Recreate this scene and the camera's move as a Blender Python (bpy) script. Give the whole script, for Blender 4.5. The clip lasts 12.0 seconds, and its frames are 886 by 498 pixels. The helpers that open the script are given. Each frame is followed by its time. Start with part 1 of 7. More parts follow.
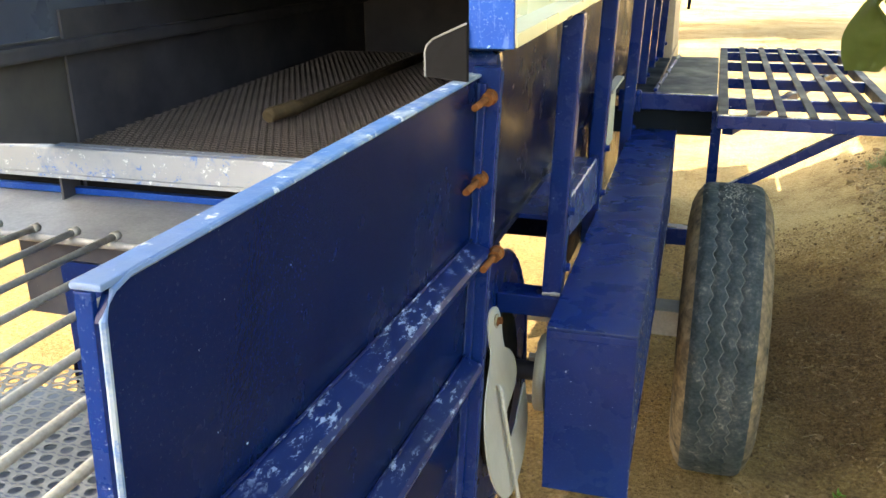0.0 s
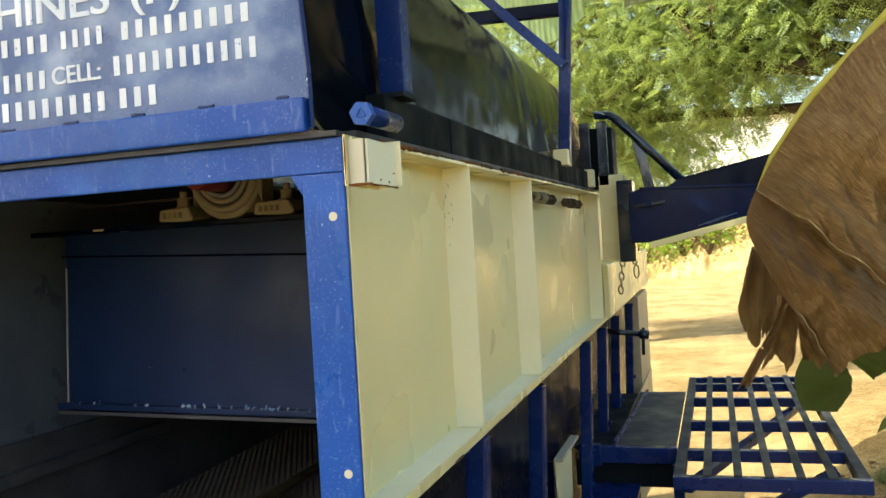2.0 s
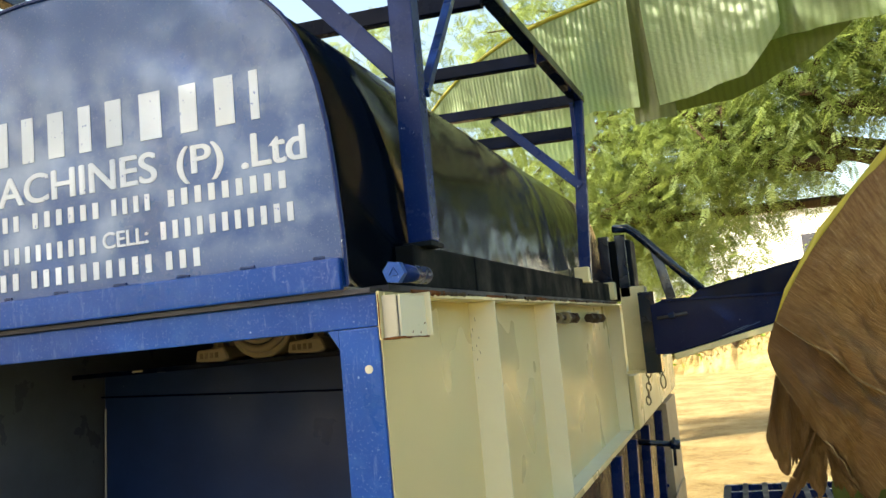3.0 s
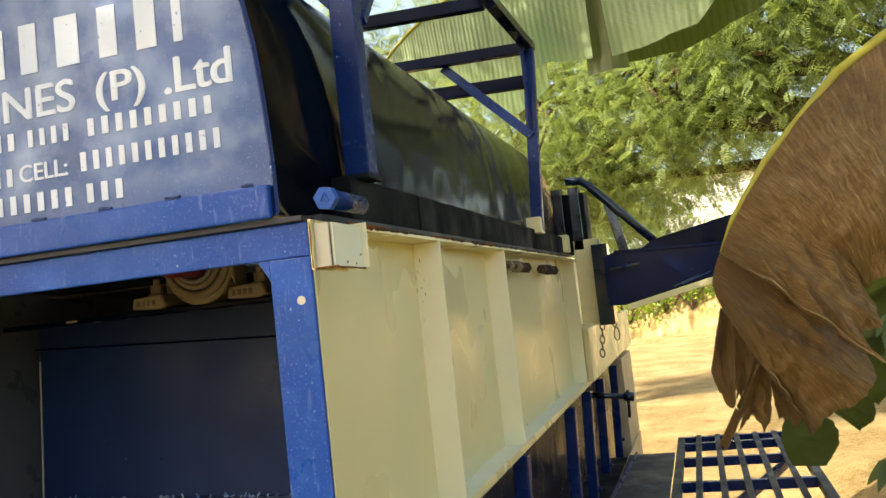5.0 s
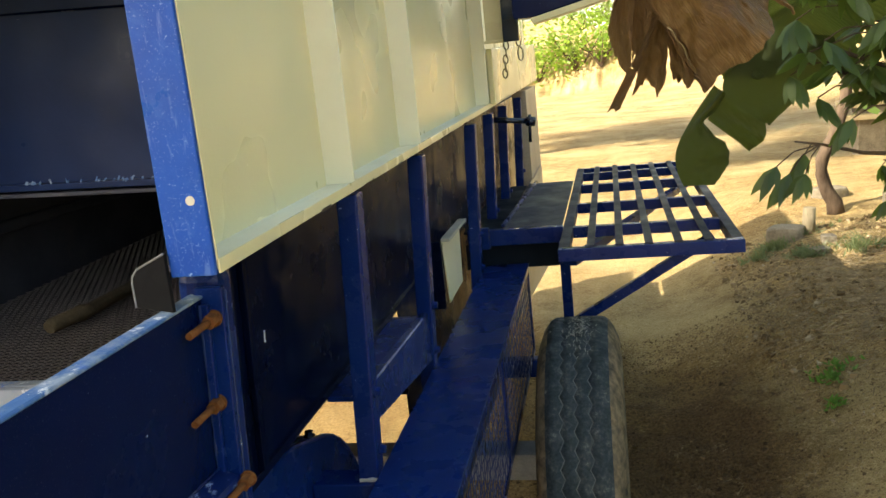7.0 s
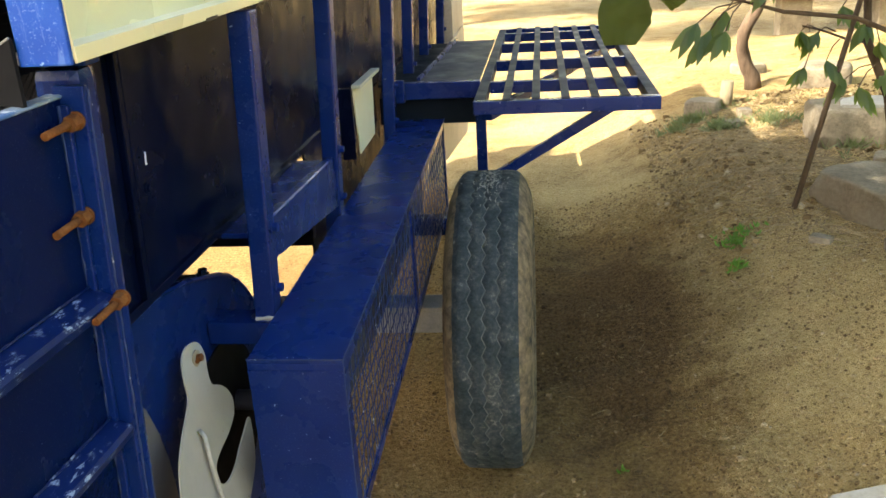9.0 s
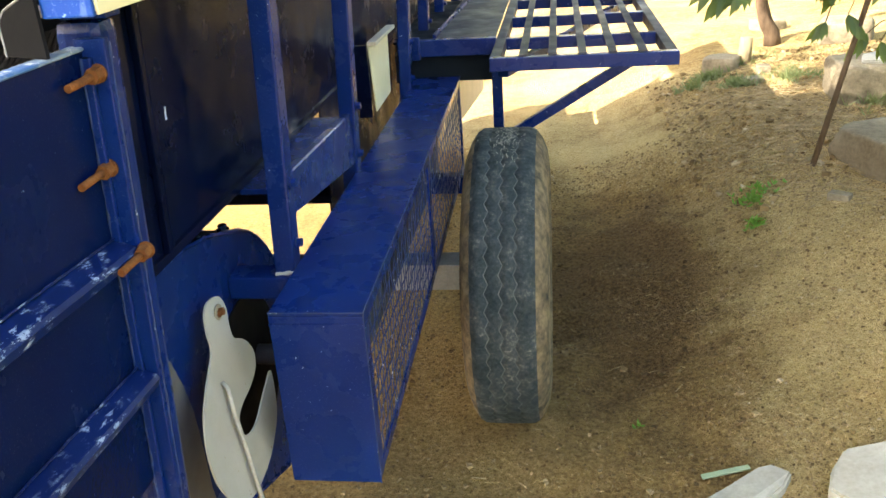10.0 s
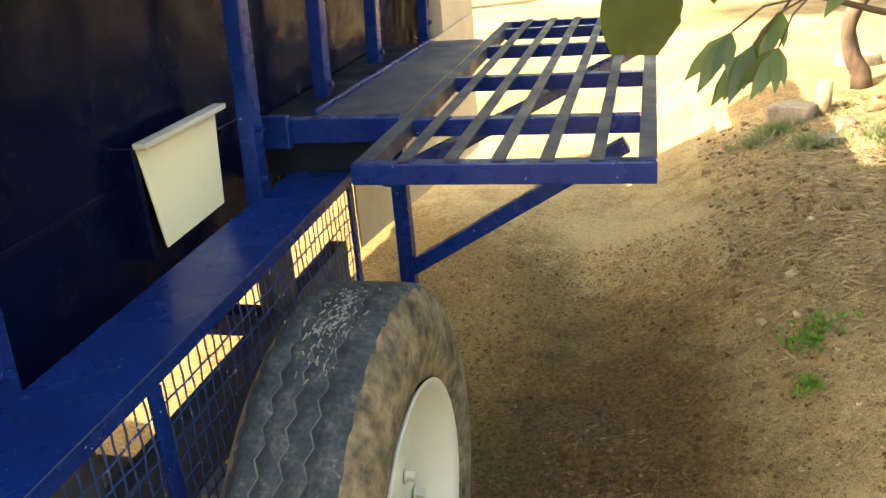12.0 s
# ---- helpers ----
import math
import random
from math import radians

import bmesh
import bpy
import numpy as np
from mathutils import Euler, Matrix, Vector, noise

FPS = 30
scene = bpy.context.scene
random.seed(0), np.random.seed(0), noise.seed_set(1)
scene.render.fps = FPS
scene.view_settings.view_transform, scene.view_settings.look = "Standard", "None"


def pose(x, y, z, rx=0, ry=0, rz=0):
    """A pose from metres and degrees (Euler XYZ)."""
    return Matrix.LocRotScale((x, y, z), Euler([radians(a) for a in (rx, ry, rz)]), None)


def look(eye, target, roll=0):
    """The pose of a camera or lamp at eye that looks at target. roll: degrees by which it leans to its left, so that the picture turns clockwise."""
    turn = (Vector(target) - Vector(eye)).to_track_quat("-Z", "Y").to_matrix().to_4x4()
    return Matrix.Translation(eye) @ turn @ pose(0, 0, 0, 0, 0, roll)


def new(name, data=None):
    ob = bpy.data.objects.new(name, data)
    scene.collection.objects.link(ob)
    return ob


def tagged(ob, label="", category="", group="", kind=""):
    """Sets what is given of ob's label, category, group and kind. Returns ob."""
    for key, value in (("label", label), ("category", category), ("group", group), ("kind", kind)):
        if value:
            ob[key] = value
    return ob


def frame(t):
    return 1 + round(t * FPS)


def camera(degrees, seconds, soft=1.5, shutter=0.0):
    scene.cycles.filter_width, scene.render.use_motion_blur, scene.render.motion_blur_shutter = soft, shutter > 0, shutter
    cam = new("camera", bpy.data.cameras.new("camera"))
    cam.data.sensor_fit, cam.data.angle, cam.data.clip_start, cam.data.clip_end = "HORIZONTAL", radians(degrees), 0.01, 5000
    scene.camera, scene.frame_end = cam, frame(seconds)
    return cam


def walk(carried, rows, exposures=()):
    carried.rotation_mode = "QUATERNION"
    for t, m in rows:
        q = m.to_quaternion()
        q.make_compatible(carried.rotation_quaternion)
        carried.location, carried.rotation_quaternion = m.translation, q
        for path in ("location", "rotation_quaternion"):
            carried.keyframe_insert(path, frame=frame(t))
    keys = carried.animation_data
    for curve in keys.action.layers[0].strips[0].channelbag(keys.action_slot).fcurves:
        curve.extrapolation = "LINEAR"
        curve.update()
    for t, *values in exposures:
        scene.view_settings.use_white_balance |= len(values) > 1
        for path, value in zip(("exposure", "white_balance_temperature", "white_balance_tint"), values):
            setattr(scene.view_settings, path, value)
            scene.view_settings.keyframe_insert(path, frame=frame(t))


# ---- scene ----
cam = camera(54.6, 12.0)
PATH = [
    (0, (0.156, 0.12, 1.563), (-0.407, 1.916, 0.888), -0.7),
    (0.2, (0.219, 0.152, 1.607), (-0.409, 1.961, 1.028), -0.9),
    (0.5, (0.291, 0.2, 1.656), (-0.355, 2.041, 1.215), -1.5),
    (1, (0.346, 0.212, 1.728), (-0.269, 2.098, 1.476), -3.2),
    (1.5, (0.354, 0.211, 1.769), (-0.254, 2.113, 1.646), -3.1),
    (2, (0.352, 0.195, 1.803), (-0.252, 2.102, 1.793), -3.4),
    (2.5, (0.359, 0.165, 1.839), (-0.255, 2.063, 1.972), -4.4),
    (3, (0.364, 0.138, 1.866), (-0.266, 2.023, 2.092), -5.3),
    (3.2, (0.365, 0.143, 1.872), (-0.269, 2.023, 2.122), -5.6),
    (5, (0.376, 0.19, 1.813), (-0.177, 2.106, 1.958), -6.2),
    (5.5, (0.375, 0.214, 1.772), (-0.149, 2.143, 1.772), -6.4),
    (6, (0.375, 0.233, 1.732), (-0.125, 2.164, 1.584), -6.6),
    (6.5, (0.375, 0.256, 1.693), (-0.084, 2.182, 1.414), -6.3),
    (7, (0.379, 0.273, 1.65), (-0.023, 2.187, 1.228), -5.9),
    (7.5, (0.378, 0.298, 1.607), (0.031, 2.186, 1.045), -5.1),
    (9.5, (0.406, 0.322, 1.55), (0.179, 2.169, 0.817), -3.3),
    (10, (0.396, 0.309, 1.543), (0.126, 2.128, 0.756), -4.0),
    (10.5, (0.361, 0.392, 1.491), (0.049, 2.169, 0.628), -5.1),
    (10.7, (0.345, 0.47, 1.478), (0.042, 2.24, 0.598), -5.1),
    (11, (0.357, 0.602, 1.461), (0.038, 2.364, 0.57), -4.9),
    (11.2, (0.408, 0.741, 1.433), (0.028, 2.502, 0.564), -5.4),
    (11.3, (0.448, 0.839, 1.415), (0.048, 2.597, 0.55), -5.4),
    (11.4, (0.508, 0.964, 1.4), (0.078, 2.719, 0.537), -5.3),
    (11.5, (0.572, 1.09, 1.398), (0.12, 2.837, 0.532), -5.2),
    (11.6, (0.632, 1.208, 1.4), (0.177, 2.958, 0.545), -5.4),
    (11.7, (0.688, 1.308, 1.419), (0.227, 3.061, 0.575), -5.4),
    (11.8, (0.724, 1.38, 1.441), (0.26, 3.145, 0.625), -5.2),
    (12, (0.749, 1.474, 1.486), (0.282, 3.268, 0.735), -4.8),
]
EXPOSURES = [(0.0, 3.14, 7600, 9), (0.5, 2.54, 7500, 8), (1.0, 2.08, 7650, 6), (1.5, 1.98, 7600, 5), (2.0, 1.9, 7400, 3), (2.5, 1.85, 7400, 2), (3.0, 1.77, 7500, 3), (5.5, 1.8, 8000, 7), (6.0, 1.92, 8050, 7), (7.0, 2.0, 7350, 8), (7.5, 2.2, 7450, 9), (9.5, 2.92, 7450, 10), (10.5, 3.46, 7500, 9), (11.0, 3.66, 7600, 9), (12.0, 3.27, 8350, 15)]
walk(cam, [(t, look(eye, target, roll)) for t, eye, target, roll in PATH], EXPOSURES)

# ---- world, sun, exposure ----
SUN_EL, SUN_DIR = 38.0, Vector((0.80, 0.60, 0))
world = bpy.data.worlds.new("world")
scene.world = world
world.use_nodes = True
wn = world.node_tree.nodes
sky = wn.new("ShaderNodeTexSky")
sky.sky_type, sky.sun_disc = "NISHITA", False
sky.sun_elevation = radians(SUN_EL)
sky.sun_rotation = math.atan2(-SUN_DIR.x, -SUN_DIR.y)
sky.air_density, sky.dust_density, sky.ozone_density = 1.0, 3.0, 1.0
wn["Background"].inputs[1].default_value = 0.15
world.node_tree.links.new(sky.outputs[0], wn["Background"].inputs[0])
sun = new("sun", bpy.data.lights.new("sun", "SUN"))
sun.data.energy, sun.data.angle, sun.data.color = 4.4, radians(0.5), (1.0, 0.955, 0.885)
drop = SUN_DIR.normalized() * math.cos(radians(SUN_EL)) - Vector((0, 0, math.sin(radians(SUN_EL))))
sun.matrix_world = look((0, 0, 20), Vector((0, 0, 20)) + drop)

# ---- materials ----
def graph(name):
    m = bpy.data.materials.new(name)
    m.use_nodes = True
    t = m.node_tree
    return m, t, t.nodes["Principled BSDF"]


def node(t, kind, **values):
    n = t.nodes.new("ShaderNode" + kind)
    for key, value in values.items():
        n.inputs[key.replace("_", " ")].default_value = value
    return n


def coords(t, stretch=(1, 1, 1)):
    c = node(t, "TexCoord")
    mp = node(t, "Mapping")
    mp.inputs["Scale"].default_value = stretch
    t.links.new(c.outputs["Object"], mp.inputs[0])
    return mp.outputs[0]


def noisy(t, vec, scale, detail=4.0, rough=0.6):
    n = node(t, "TexNoise", Scale=scale, Detail=detail, Roughness=rough)
    t.links.new(vec, n.inputs["Vector"])
    return n.outputs["Fac"]


def ramp(t, fac, stops):
    r = node(t, "ValToRGB")
    e = r.color_ramp.elements
    while len(e) < len(stops):
        e.new(0.5)
    for el, (p, c) in zip(e, stops):
        el.position = p
        el.color = (*c, 1) if isinstance(c, tuple) else (c, c, c, 1)
    t.links.new(fac, r.inputs[0])
    return r.outputs[0]


def blend(t, fac, a, b):
    m = node(t, "Mix")
    m.data_type = "RGBA"
    for sock, v in ((m.inputs[0], fac), (m.inputs[6], a), (m.inputs[7], b)):
        if isinstance(v, tuple):
            sock.default_value = (*v, 1)
        elif isinstance(v, float):
            sock.default_value = v
        else:
            t.links.new(v, sock)
    return m.outputs[2]


def bumped(t, bsdf, layers):
    """layers: (height, strength, distance), coarse first."""
    last = None
    for h, s, d in layers:
        b = node(t, "Bump", Strength=s, Distance=d)
        t.links.new(h, b.inputs["Height"])
        if last:
            t.links.new(last, b.inputs["Normal"])
        last = b.outputs[0]
    t.links.new(last, bsdf.inputs["Normal"])


def paint(name, base, dark, chip, rough=0.25, chips=0.70, wave=0.004, dust=(0.3, 0.26, 0.2), dusty=0.25, gloss=0.5, mottle=1.0, speck=0.0):
    """Brushed enamel over sheet steel: uneven coat, small chips, a film of dust, wavy sheet."""
    m, t, b = graph(name)
    v = coords(t)
    c = blend(t, ramp(t, noisy(t, v, 5.0 * mottle), [(0.35, 0.0), (0.7, 1.0)]), dark, base)
    c = blend(t, ramp(t, noisy(t, v, 2.3 * mottle, 6.0 if mottle == 1 else 2.0, 0.7), [(0.5, 0.0), (0.85, dusty)]), c, dust)
    spots = ramp(t, noisy(t, v, 105.0, 3.0, 0.6), [(chips, 0.0), (chips + 0.03, 1.0)])
    c = blend(t, spots, c, chip)
    if speck:
        c = blend(t, ramp(t, noisy(t, v, 330.0, 3.0, 0.7), [(0.60, 0.0), (0.70, speck)]), c, chip)
        if speck > 0.3:
            drips = noisy(t, coords(t, (1.0, 1.0, 0.18)), 95.0, 4.0, 0.65)
            c = blend(t, ramp(t, drips, [(0.58, 0.0), (0.70, speck * 0.6)]), c, chip)
            c = blend(t, ramp(t, noisy(t, v, 26.0, 7.0, 0.75), [(0.52, 0.0), (0.70, speck * 0.6)]), c, dust)
    t.links.new(c, b.inputs["Base Color"])
    b.inputs["Specular IOR Level"].default_value = gloss
    t.links.new(ramp(t, noisy(t, v, 9.0 * mottle, 5.0 if mottle == 1 else 2.0), [(0.3, rough * 0.75), (0.75, min(1.0, rough * 1.7))]), b.inputs["Roughness"])
    bumped(t, b, [(noisy(t, v, 3.5, 2.0), 0.6, wave * 3), (noisy(t, v, 120.0, 3.0), 0.22, 0.0012), (spots, -0.3, 0.0006)])
    return m


def rough_stuff(name, stops, scale=6.0, rough=0.85, bump=0.01, fine=90.0, stretch=(1, 1, 1), spread=0.0, metal=0.0):
    """Matt natural or rusty surface: colour from two noises, relief from both."""
    m, t, b = graph(name)
    v = coords(t, stretch)
    n1, n2 = noisy(t, v, scale, 6.0, 0.65), noisy(t, v, fine, 4.0)
    f = node(t, "Math")
    f.operation = "MULTIPLY_ADD"
    f.inputs[1].default_value = 0.6
    t.links.new(n1, f.inputs[0])
    g = node(t, "Math")
    g.operation = "MULTIPLY"
    g.inputs[1].default_value = 0.4
    t.links.new(n2, g.inputs[0])
    t.links.new(g.outputs[0], f.inputs[2])
    c = ramp(t, f.outputs[0], stops)
    if spread:
        o = node(t, "ObjectInfo")
        h = node(t, "HueSaturation")
        r = node(t, "MapRange", To_Min=1 - spread, To_Max=1 + spread)
        t.links.new(o.outputs["Random"], r.inputs[0])
        t.links.new(r.outputs[0], h.inputs["Value"])
        t.links.new(c, h.inputs["Color"])
        c = h.outputs[0]
    t.links.new(c, b.inputs["Base Color"])
    b.inputs["Roughness"].default_value, b.inputs["Metallic"].default_value = rough, metal
    b.inputs["Specular IOR Level"].default_value = 0.15
    bumped(t, b, [(n1, 0.6, bump), (n2, 0.5, bump * 0.25)])
    return m


def leafy(name, lo, hi, through_col, rough=0.45, veins=0.0, vein_scale=30.0):
    """Thin leaf: varies from leaf to leaf, lets some light through."""
    m, t, b = graph(name)
    v = coords(t)
    g = node(t, "NewGeometry")
    c = blend(t, g.outputs["Random Per Island"], lo, hi)
    c = blend(t, ramp(t, noisy(t, v, 7.0, 4.0), [(0.4, 0.0), (0.8, 0.6)]), c, hi)
    if veins:
        w = node(t, "TexWave", Scale=vein_scale, Distortion=1.5, Detail=2.0)
        u = node(t, "UVMap")
        t.links.new(u.outputs[0], w.inputs[0])
        bumped(t, b, [(w.outputs["Fac"], veins, 0.004)])
        c = blend(t, ramp(t, w.outputs["Fac"], [(0.15, 0.5), (0.55, 0.0)]), c, tuple(0.62 * k for k in lo))
    t.links.new(c, b.inputs["Base Color"])
    b.inputs["Roughness"].default_value = rough
    tr = node(t, "BsdfTranslucent")
    tr.inputs[0].default_value = (*through_col, 1)
    mix = node(t, "MixShader")
    mix.inputs[0].default_value = 0.4
    t.links.new(b.outputs[0], mix.inputs[1])
    t.links.new(tr.outputs[0], mix.inputs[2])
    t.links.new(mix.outputs[0], t.nodes["Material Output"].inputs[0])
    return m


BLUE = paint("blue_enamel", (0.0013, 0.0190, 0.130), (0.0010, 0.0132, 0.095), (0.32, 0.40, 0.56), 0.24, 0.712, dust=(0.005, 0.029, 0.125), dusty=0.3, gloss=0.2, speck=0.16)
# The enamel blue darkened for the tray side's shade; also serves the navy arm.
TRAY_BLUE = paint("shaded_deep_blue_enamel", (0.0005, 0.0076, 0.052), (0.0004, 0.0055, 0.038), (0.32, 0.40, 0.52), 0.2, 0.735, dust=(0.002, 0.011, 0.055), dusty=0.3, gloss=0.11, speck=0.04)
# The pale blue film paints the sky's reflection into the hood end.
HOOD_BLUE = paint("sky_hazed_blue_enamel", (0.006, 0.062, 0.25), (0.005, 0.048, 0.20), (0.40, 0.46, 0.60), 0.3, 0.74, dust=(0.09, 0.21, 0.46), dusty=0.85, gloss=0.4, speck=0.22)


def sprayed_and_hazed(m):
    """White spray that drifted round the stencils, and painted sky reflection: soft clouds over the lettered part of
    the sheet.
    """
    t = m.node_tree
    b = t.nodes["Principled BSDF"]
    old = b.inputs["Base Color"].links[0].from_socket
    v = coords(t)
    sep = node(t, "SeparateXYZ")
    t.links.new(v, sep.inputs[0])
    lo = node(t, "MapRange", From_Min=1.99, From_Max=2.06)
    hi = node(t, "MapRange", From_Min=2.40, From_Max=2.26)
    t.links.new(sep.outputs[2], lo.inputs[0])
    t.links.new(sep.outputs[2], hi.inputs[0])
    mul = node(t, "Math")
    mul.operation = "MULTIPLY"
    t.links.new(lo.outputs[0], mul.inputs[0])
    t.links.new(hi.outputs[0], mul.inputs[1])
    far = node(t, "Math")
    far.operation = "MULTIPLY"
    t.links.new(mul.outputs[0], far.inputs[0])
    t.links.new(ramp(t, noisy(t, v, 13.0, 3.0, 0.5), [(0.40, 0.0), (0.72, 0.55)]), far.inputs[1])
    t.links.new(blend(t, far.outputs[0], old, (0.34, 0.44, 0.66)), b.inputs["Base Color"])
    return m


sprayed_and_hazed(HOOD_BLUE)
BLUE_WORN = paint("worn_blue_enamel", (0.004, 0.076, 0.38), (0.003, 0.046, 0.27), (0.26, 0.38, 0.64), 0.34, 0.730, dust=(0.06, 0.19, 0.48), dusty=0.5, gloss=0.22, speck=0.36)
def scuffed(name, pale, blue, share=0.52, patch=(0.05, 0.14, 0.40), bare=0.60, grime=0.5):
    """Pale undercoat with blue enamel left in ragged streaks, scratches and grime."""
    m, t, b = graph(name)
    v = coords(t)
    c = blend(t, ramp(t, noisy(t, v, 6.0, 8.0, 0.75), [(share - 0.05, 0.0), (share + 0.05, 1.0)]), pale, blue)
    c = blend(t, ramp(t, noisy(t, v, 28.0, 8.0, 0.8), [(0.56, 0.0), (0.62, 0.85)]), c, patch)
    c = blend(t, ramp(t, noisy(t, v, 45.0, 6.0, 0.7), [(bare, 0.0), (bare + 0.06, 0.9)]), c, (0.64, 0.67, 0.70))
    c = blend(t, ramp(t, noisy(t, v, 3.0, 6.0, 0.7), [(0.5, 0.0), (0.8, grime)]), c, (0.24, 0.21, 0.17))
    t.links.new(c, b.inputs["Base Color"])
    t.links.new(ramp(t, noisy(t, v, 30.0, 5.0), [(0.3, 0.45), (0.75, 0.85)]), b.inputs["Roughness"])
    bumped(t, b, [(noisy(t, v, 4.0, 2.0), 0.5, 0.01), (noisy(t, v, 45.0, 6.0, 0.7), 0.4, 0.002)])
    return m


RIM = scuffed("scuffed_pale_blue_rim", (0.25, 0.31, 0.39), (0.05, 0.14, 0.33), 0.48)
LIP = scuffed("scuffed_off_white_lip", (0.27, 0.285, 0.305), (0.18, 0.22, 0.29), 0.58)
EDGE = scuffed("worn_blue_edge", (0.0022, 0.024, 0.115), (0.0018, 0.017, 0.080), 0.5, (0.012, 0.055, 0.20), 0.62, 0.08)
def scratched(name, blue, pale):
    """Blue enamel with clusters of fine pale scratches."""
    m, t, b = graph(name)
    v = coords(t)
    where = ramp(t, noisy(t, v, 9.0, 5.0, 0.65), [(0.44, 0.0), (0.58, 0.85)])
    c = blend(t, ramp(t, noisy(t, v, 10.0, 4.0, 0.6), [(0.4, 0.0), (0.7, 0.6)]), blue, (blue[0] * 2.0, blue[1] * 2.0, blue[2] * 1.7))
    c2 = blend(t, ramp(t, noisy(t, coords(t, (1, 0.35, 1)), 120.0, 6.0, 0.75), [(0.55, 0.0), (0.60, 0.9)]), c, pale)
    c3 = blend(t, where, c, c2)
    t.links.new(c3, b.inputs["Base Color"])
    b.inputs["Roughness"].default_value = 0.34
    b.inputs["Specular IOR Level"].default_value = 0.2
    return m


NAVY = paint("dark_navy_enamel", (0.0008, 0.0036, 0.021), (0.0006, 0.0026, 0.014), (0.22, 0.25, 0.32), 0.20, 0.77, wave=0.010, dust=(0.003, 0.005, 0.015), dusty=0.3, gloss=0.075)
BLACKISH = paint("black_blue_enamel", (0.006, 0.015, 0.040), (0.004, 0.010, 0.026), (0.14, 0.14, 0.14), 0.07, 0.765, wave=0.008, dust=(0.02, 0.022, 0.02), dusty=0.3, gloss=0.6)
CREAM = paint("cream_enamel", (0.75, 0.665, 0.385), (0.745, 0.657, 0.376), (0.33, 0.27, 0.17), 0.26, 0.785, wave=0.002, dust=(0.70, 0.61, 0.375), dusty=0.2, mottle=0.4)
CREAM_MATT = paint("dull_cream_enamel", (0.74, 0.68, 0.47), (0.70, 0.63, 0.42), (0.25, 0.17, 0.09), 0.6, 0.725, wave=0.002, dust=(0.5, 0.42, 0.28), dusty=0.45, gloss=0.25, speck=0.2)
WHITE_PAINT = paint("off_white_paint", (0.52, 0.495, 0.41), (0.45, 0.425, 0.345), (0.3, 0.24, 0.16), 0.45, 0.715, dust=(0.33, 0.29, 0.21), dusty=0.6)
SCRATCHED = scratched("scratched_blue_enamel", (0.0010, 0.0095, 0.066), (0.34, 0.42, 0.58))
STENCIL = paint("sprayed_white_paint", (0.58, 0.63, 0.74), (0.46, 0.53, 0.68), (0.16, 0.22, 0.48), 0.5, 0.66)
# Dusty colour, raised further to stand in for glare over the dark interior.
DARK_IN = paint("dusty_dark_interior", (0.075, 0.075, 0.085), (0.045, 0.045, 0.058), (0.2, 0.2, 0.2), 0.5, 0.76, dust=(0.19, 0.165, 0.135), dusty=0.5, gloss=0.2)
# Cream lightened for the rear light on the ribs; also the whitish bracket.
RIB = paint("pale_lit_cream_enamel", (0.84, 0.81, 0.63), (0.80, 0.76, 0.57), (0.33, 0.27, 0.17), 0.45, 0.755, wave=0.003, dust=(0.6, 0.54, 0.38), dusty=0.25)
NAVY_MATT = paint("dull_navy_enamel", (0.0075, 0.023, 0.080), (0.0052, 0.016, 0.058), (0.22, 0.25, 0.32), 0.34, 0.75, wave=0.006, dust=(0.018, 0.026, 0.058), dusty=0.4, gloss=0.16)
BLACK_MATT = paint("dull_black_enamel", (0.012, 0.017, 0.024), (0.008, 0.012, 0.017), (0.10, 0.10, 0.10), 0.5, 0.75, wave=0.006, dust=(0.012, 0.013, 0.012), dusty=0.3, gloss=0.04)
DECKING = paint("trodden_blue_steel", (0.050, 0.050, 0.066), (0.028, 0.030, 0.048), (0.24, 0.21, 0.17), 0.5, 0.70, wave=0.004, dust=(0.16, 0.135, 0.10), dusty=0.8, gloss=0.3)
# Near-black that paints the darkness of unlit hollows; also the dark corner plate.
VOID = paint("hollow_and_sheet_black", (0.010, 0.010, 0.011), (0.007, 0.007, 0.008), (0.03, 0.03, 0.03), 0.8, 0.77, dust=(0.03, 0.028, 0.025), gloss=0.06)
DUST_IN = paint("brown_dusty_inside", (0.11, 0.102, 0.092), (0.055, 0.055, 0.06), (0.4, 0.4, 0.4), 0.4, 0.77, dust=(0.22, 0.19, 0.16), dusty=0.6)
# Dusty blue, also raised in place of veiling glare.
DUST_BLUE = paint("lifted_dusty_blue_inside", (0.125, 0.150, 0.205), (0.085, 0.100, 0.142), (0.3, 0.3, 0.3), 0.28, 0.77, dust=(0.12, 0.12, 0.125), dusty=0.5)
TAR = paint("tarry_black_paint", (0.010, 0.012, 0.015), (0.006, 0.008, 0.010), (0.06, 0.05, 0.04), 0.55, 0.74, wave=0.012, dust=(0.014, 0.013, 0.011), dusty=0.4, gloss=0.03)
IRON = rough_stuff("rusty_dark_iron", [(0.3, (0.030, 0.024, 0.020)), (0.55, (0.085, 0.058, 0.038)), (0.8, (0.18, 0.11, 0.06))], 40.0, 0.8, 0.003, 160.0, metal=0.2)
CHAINED = rough_stuff("painted_grimy_chain", [(0.3, (0.12, 0.095, 0.06)), (0.6, (0.27, 0.23, 0.15)), (0.8, (0.42, 0.38, 0.27))], 50.0, 0.7, 0.002, 160.0)
LIME = rough_stuff("dried_lime", [(0.3, (0.13, 0.13, 0.12)), (0.7, (0.27, 0.265, 0.24))], 60.0, 0.9, 0.001, 160.0)
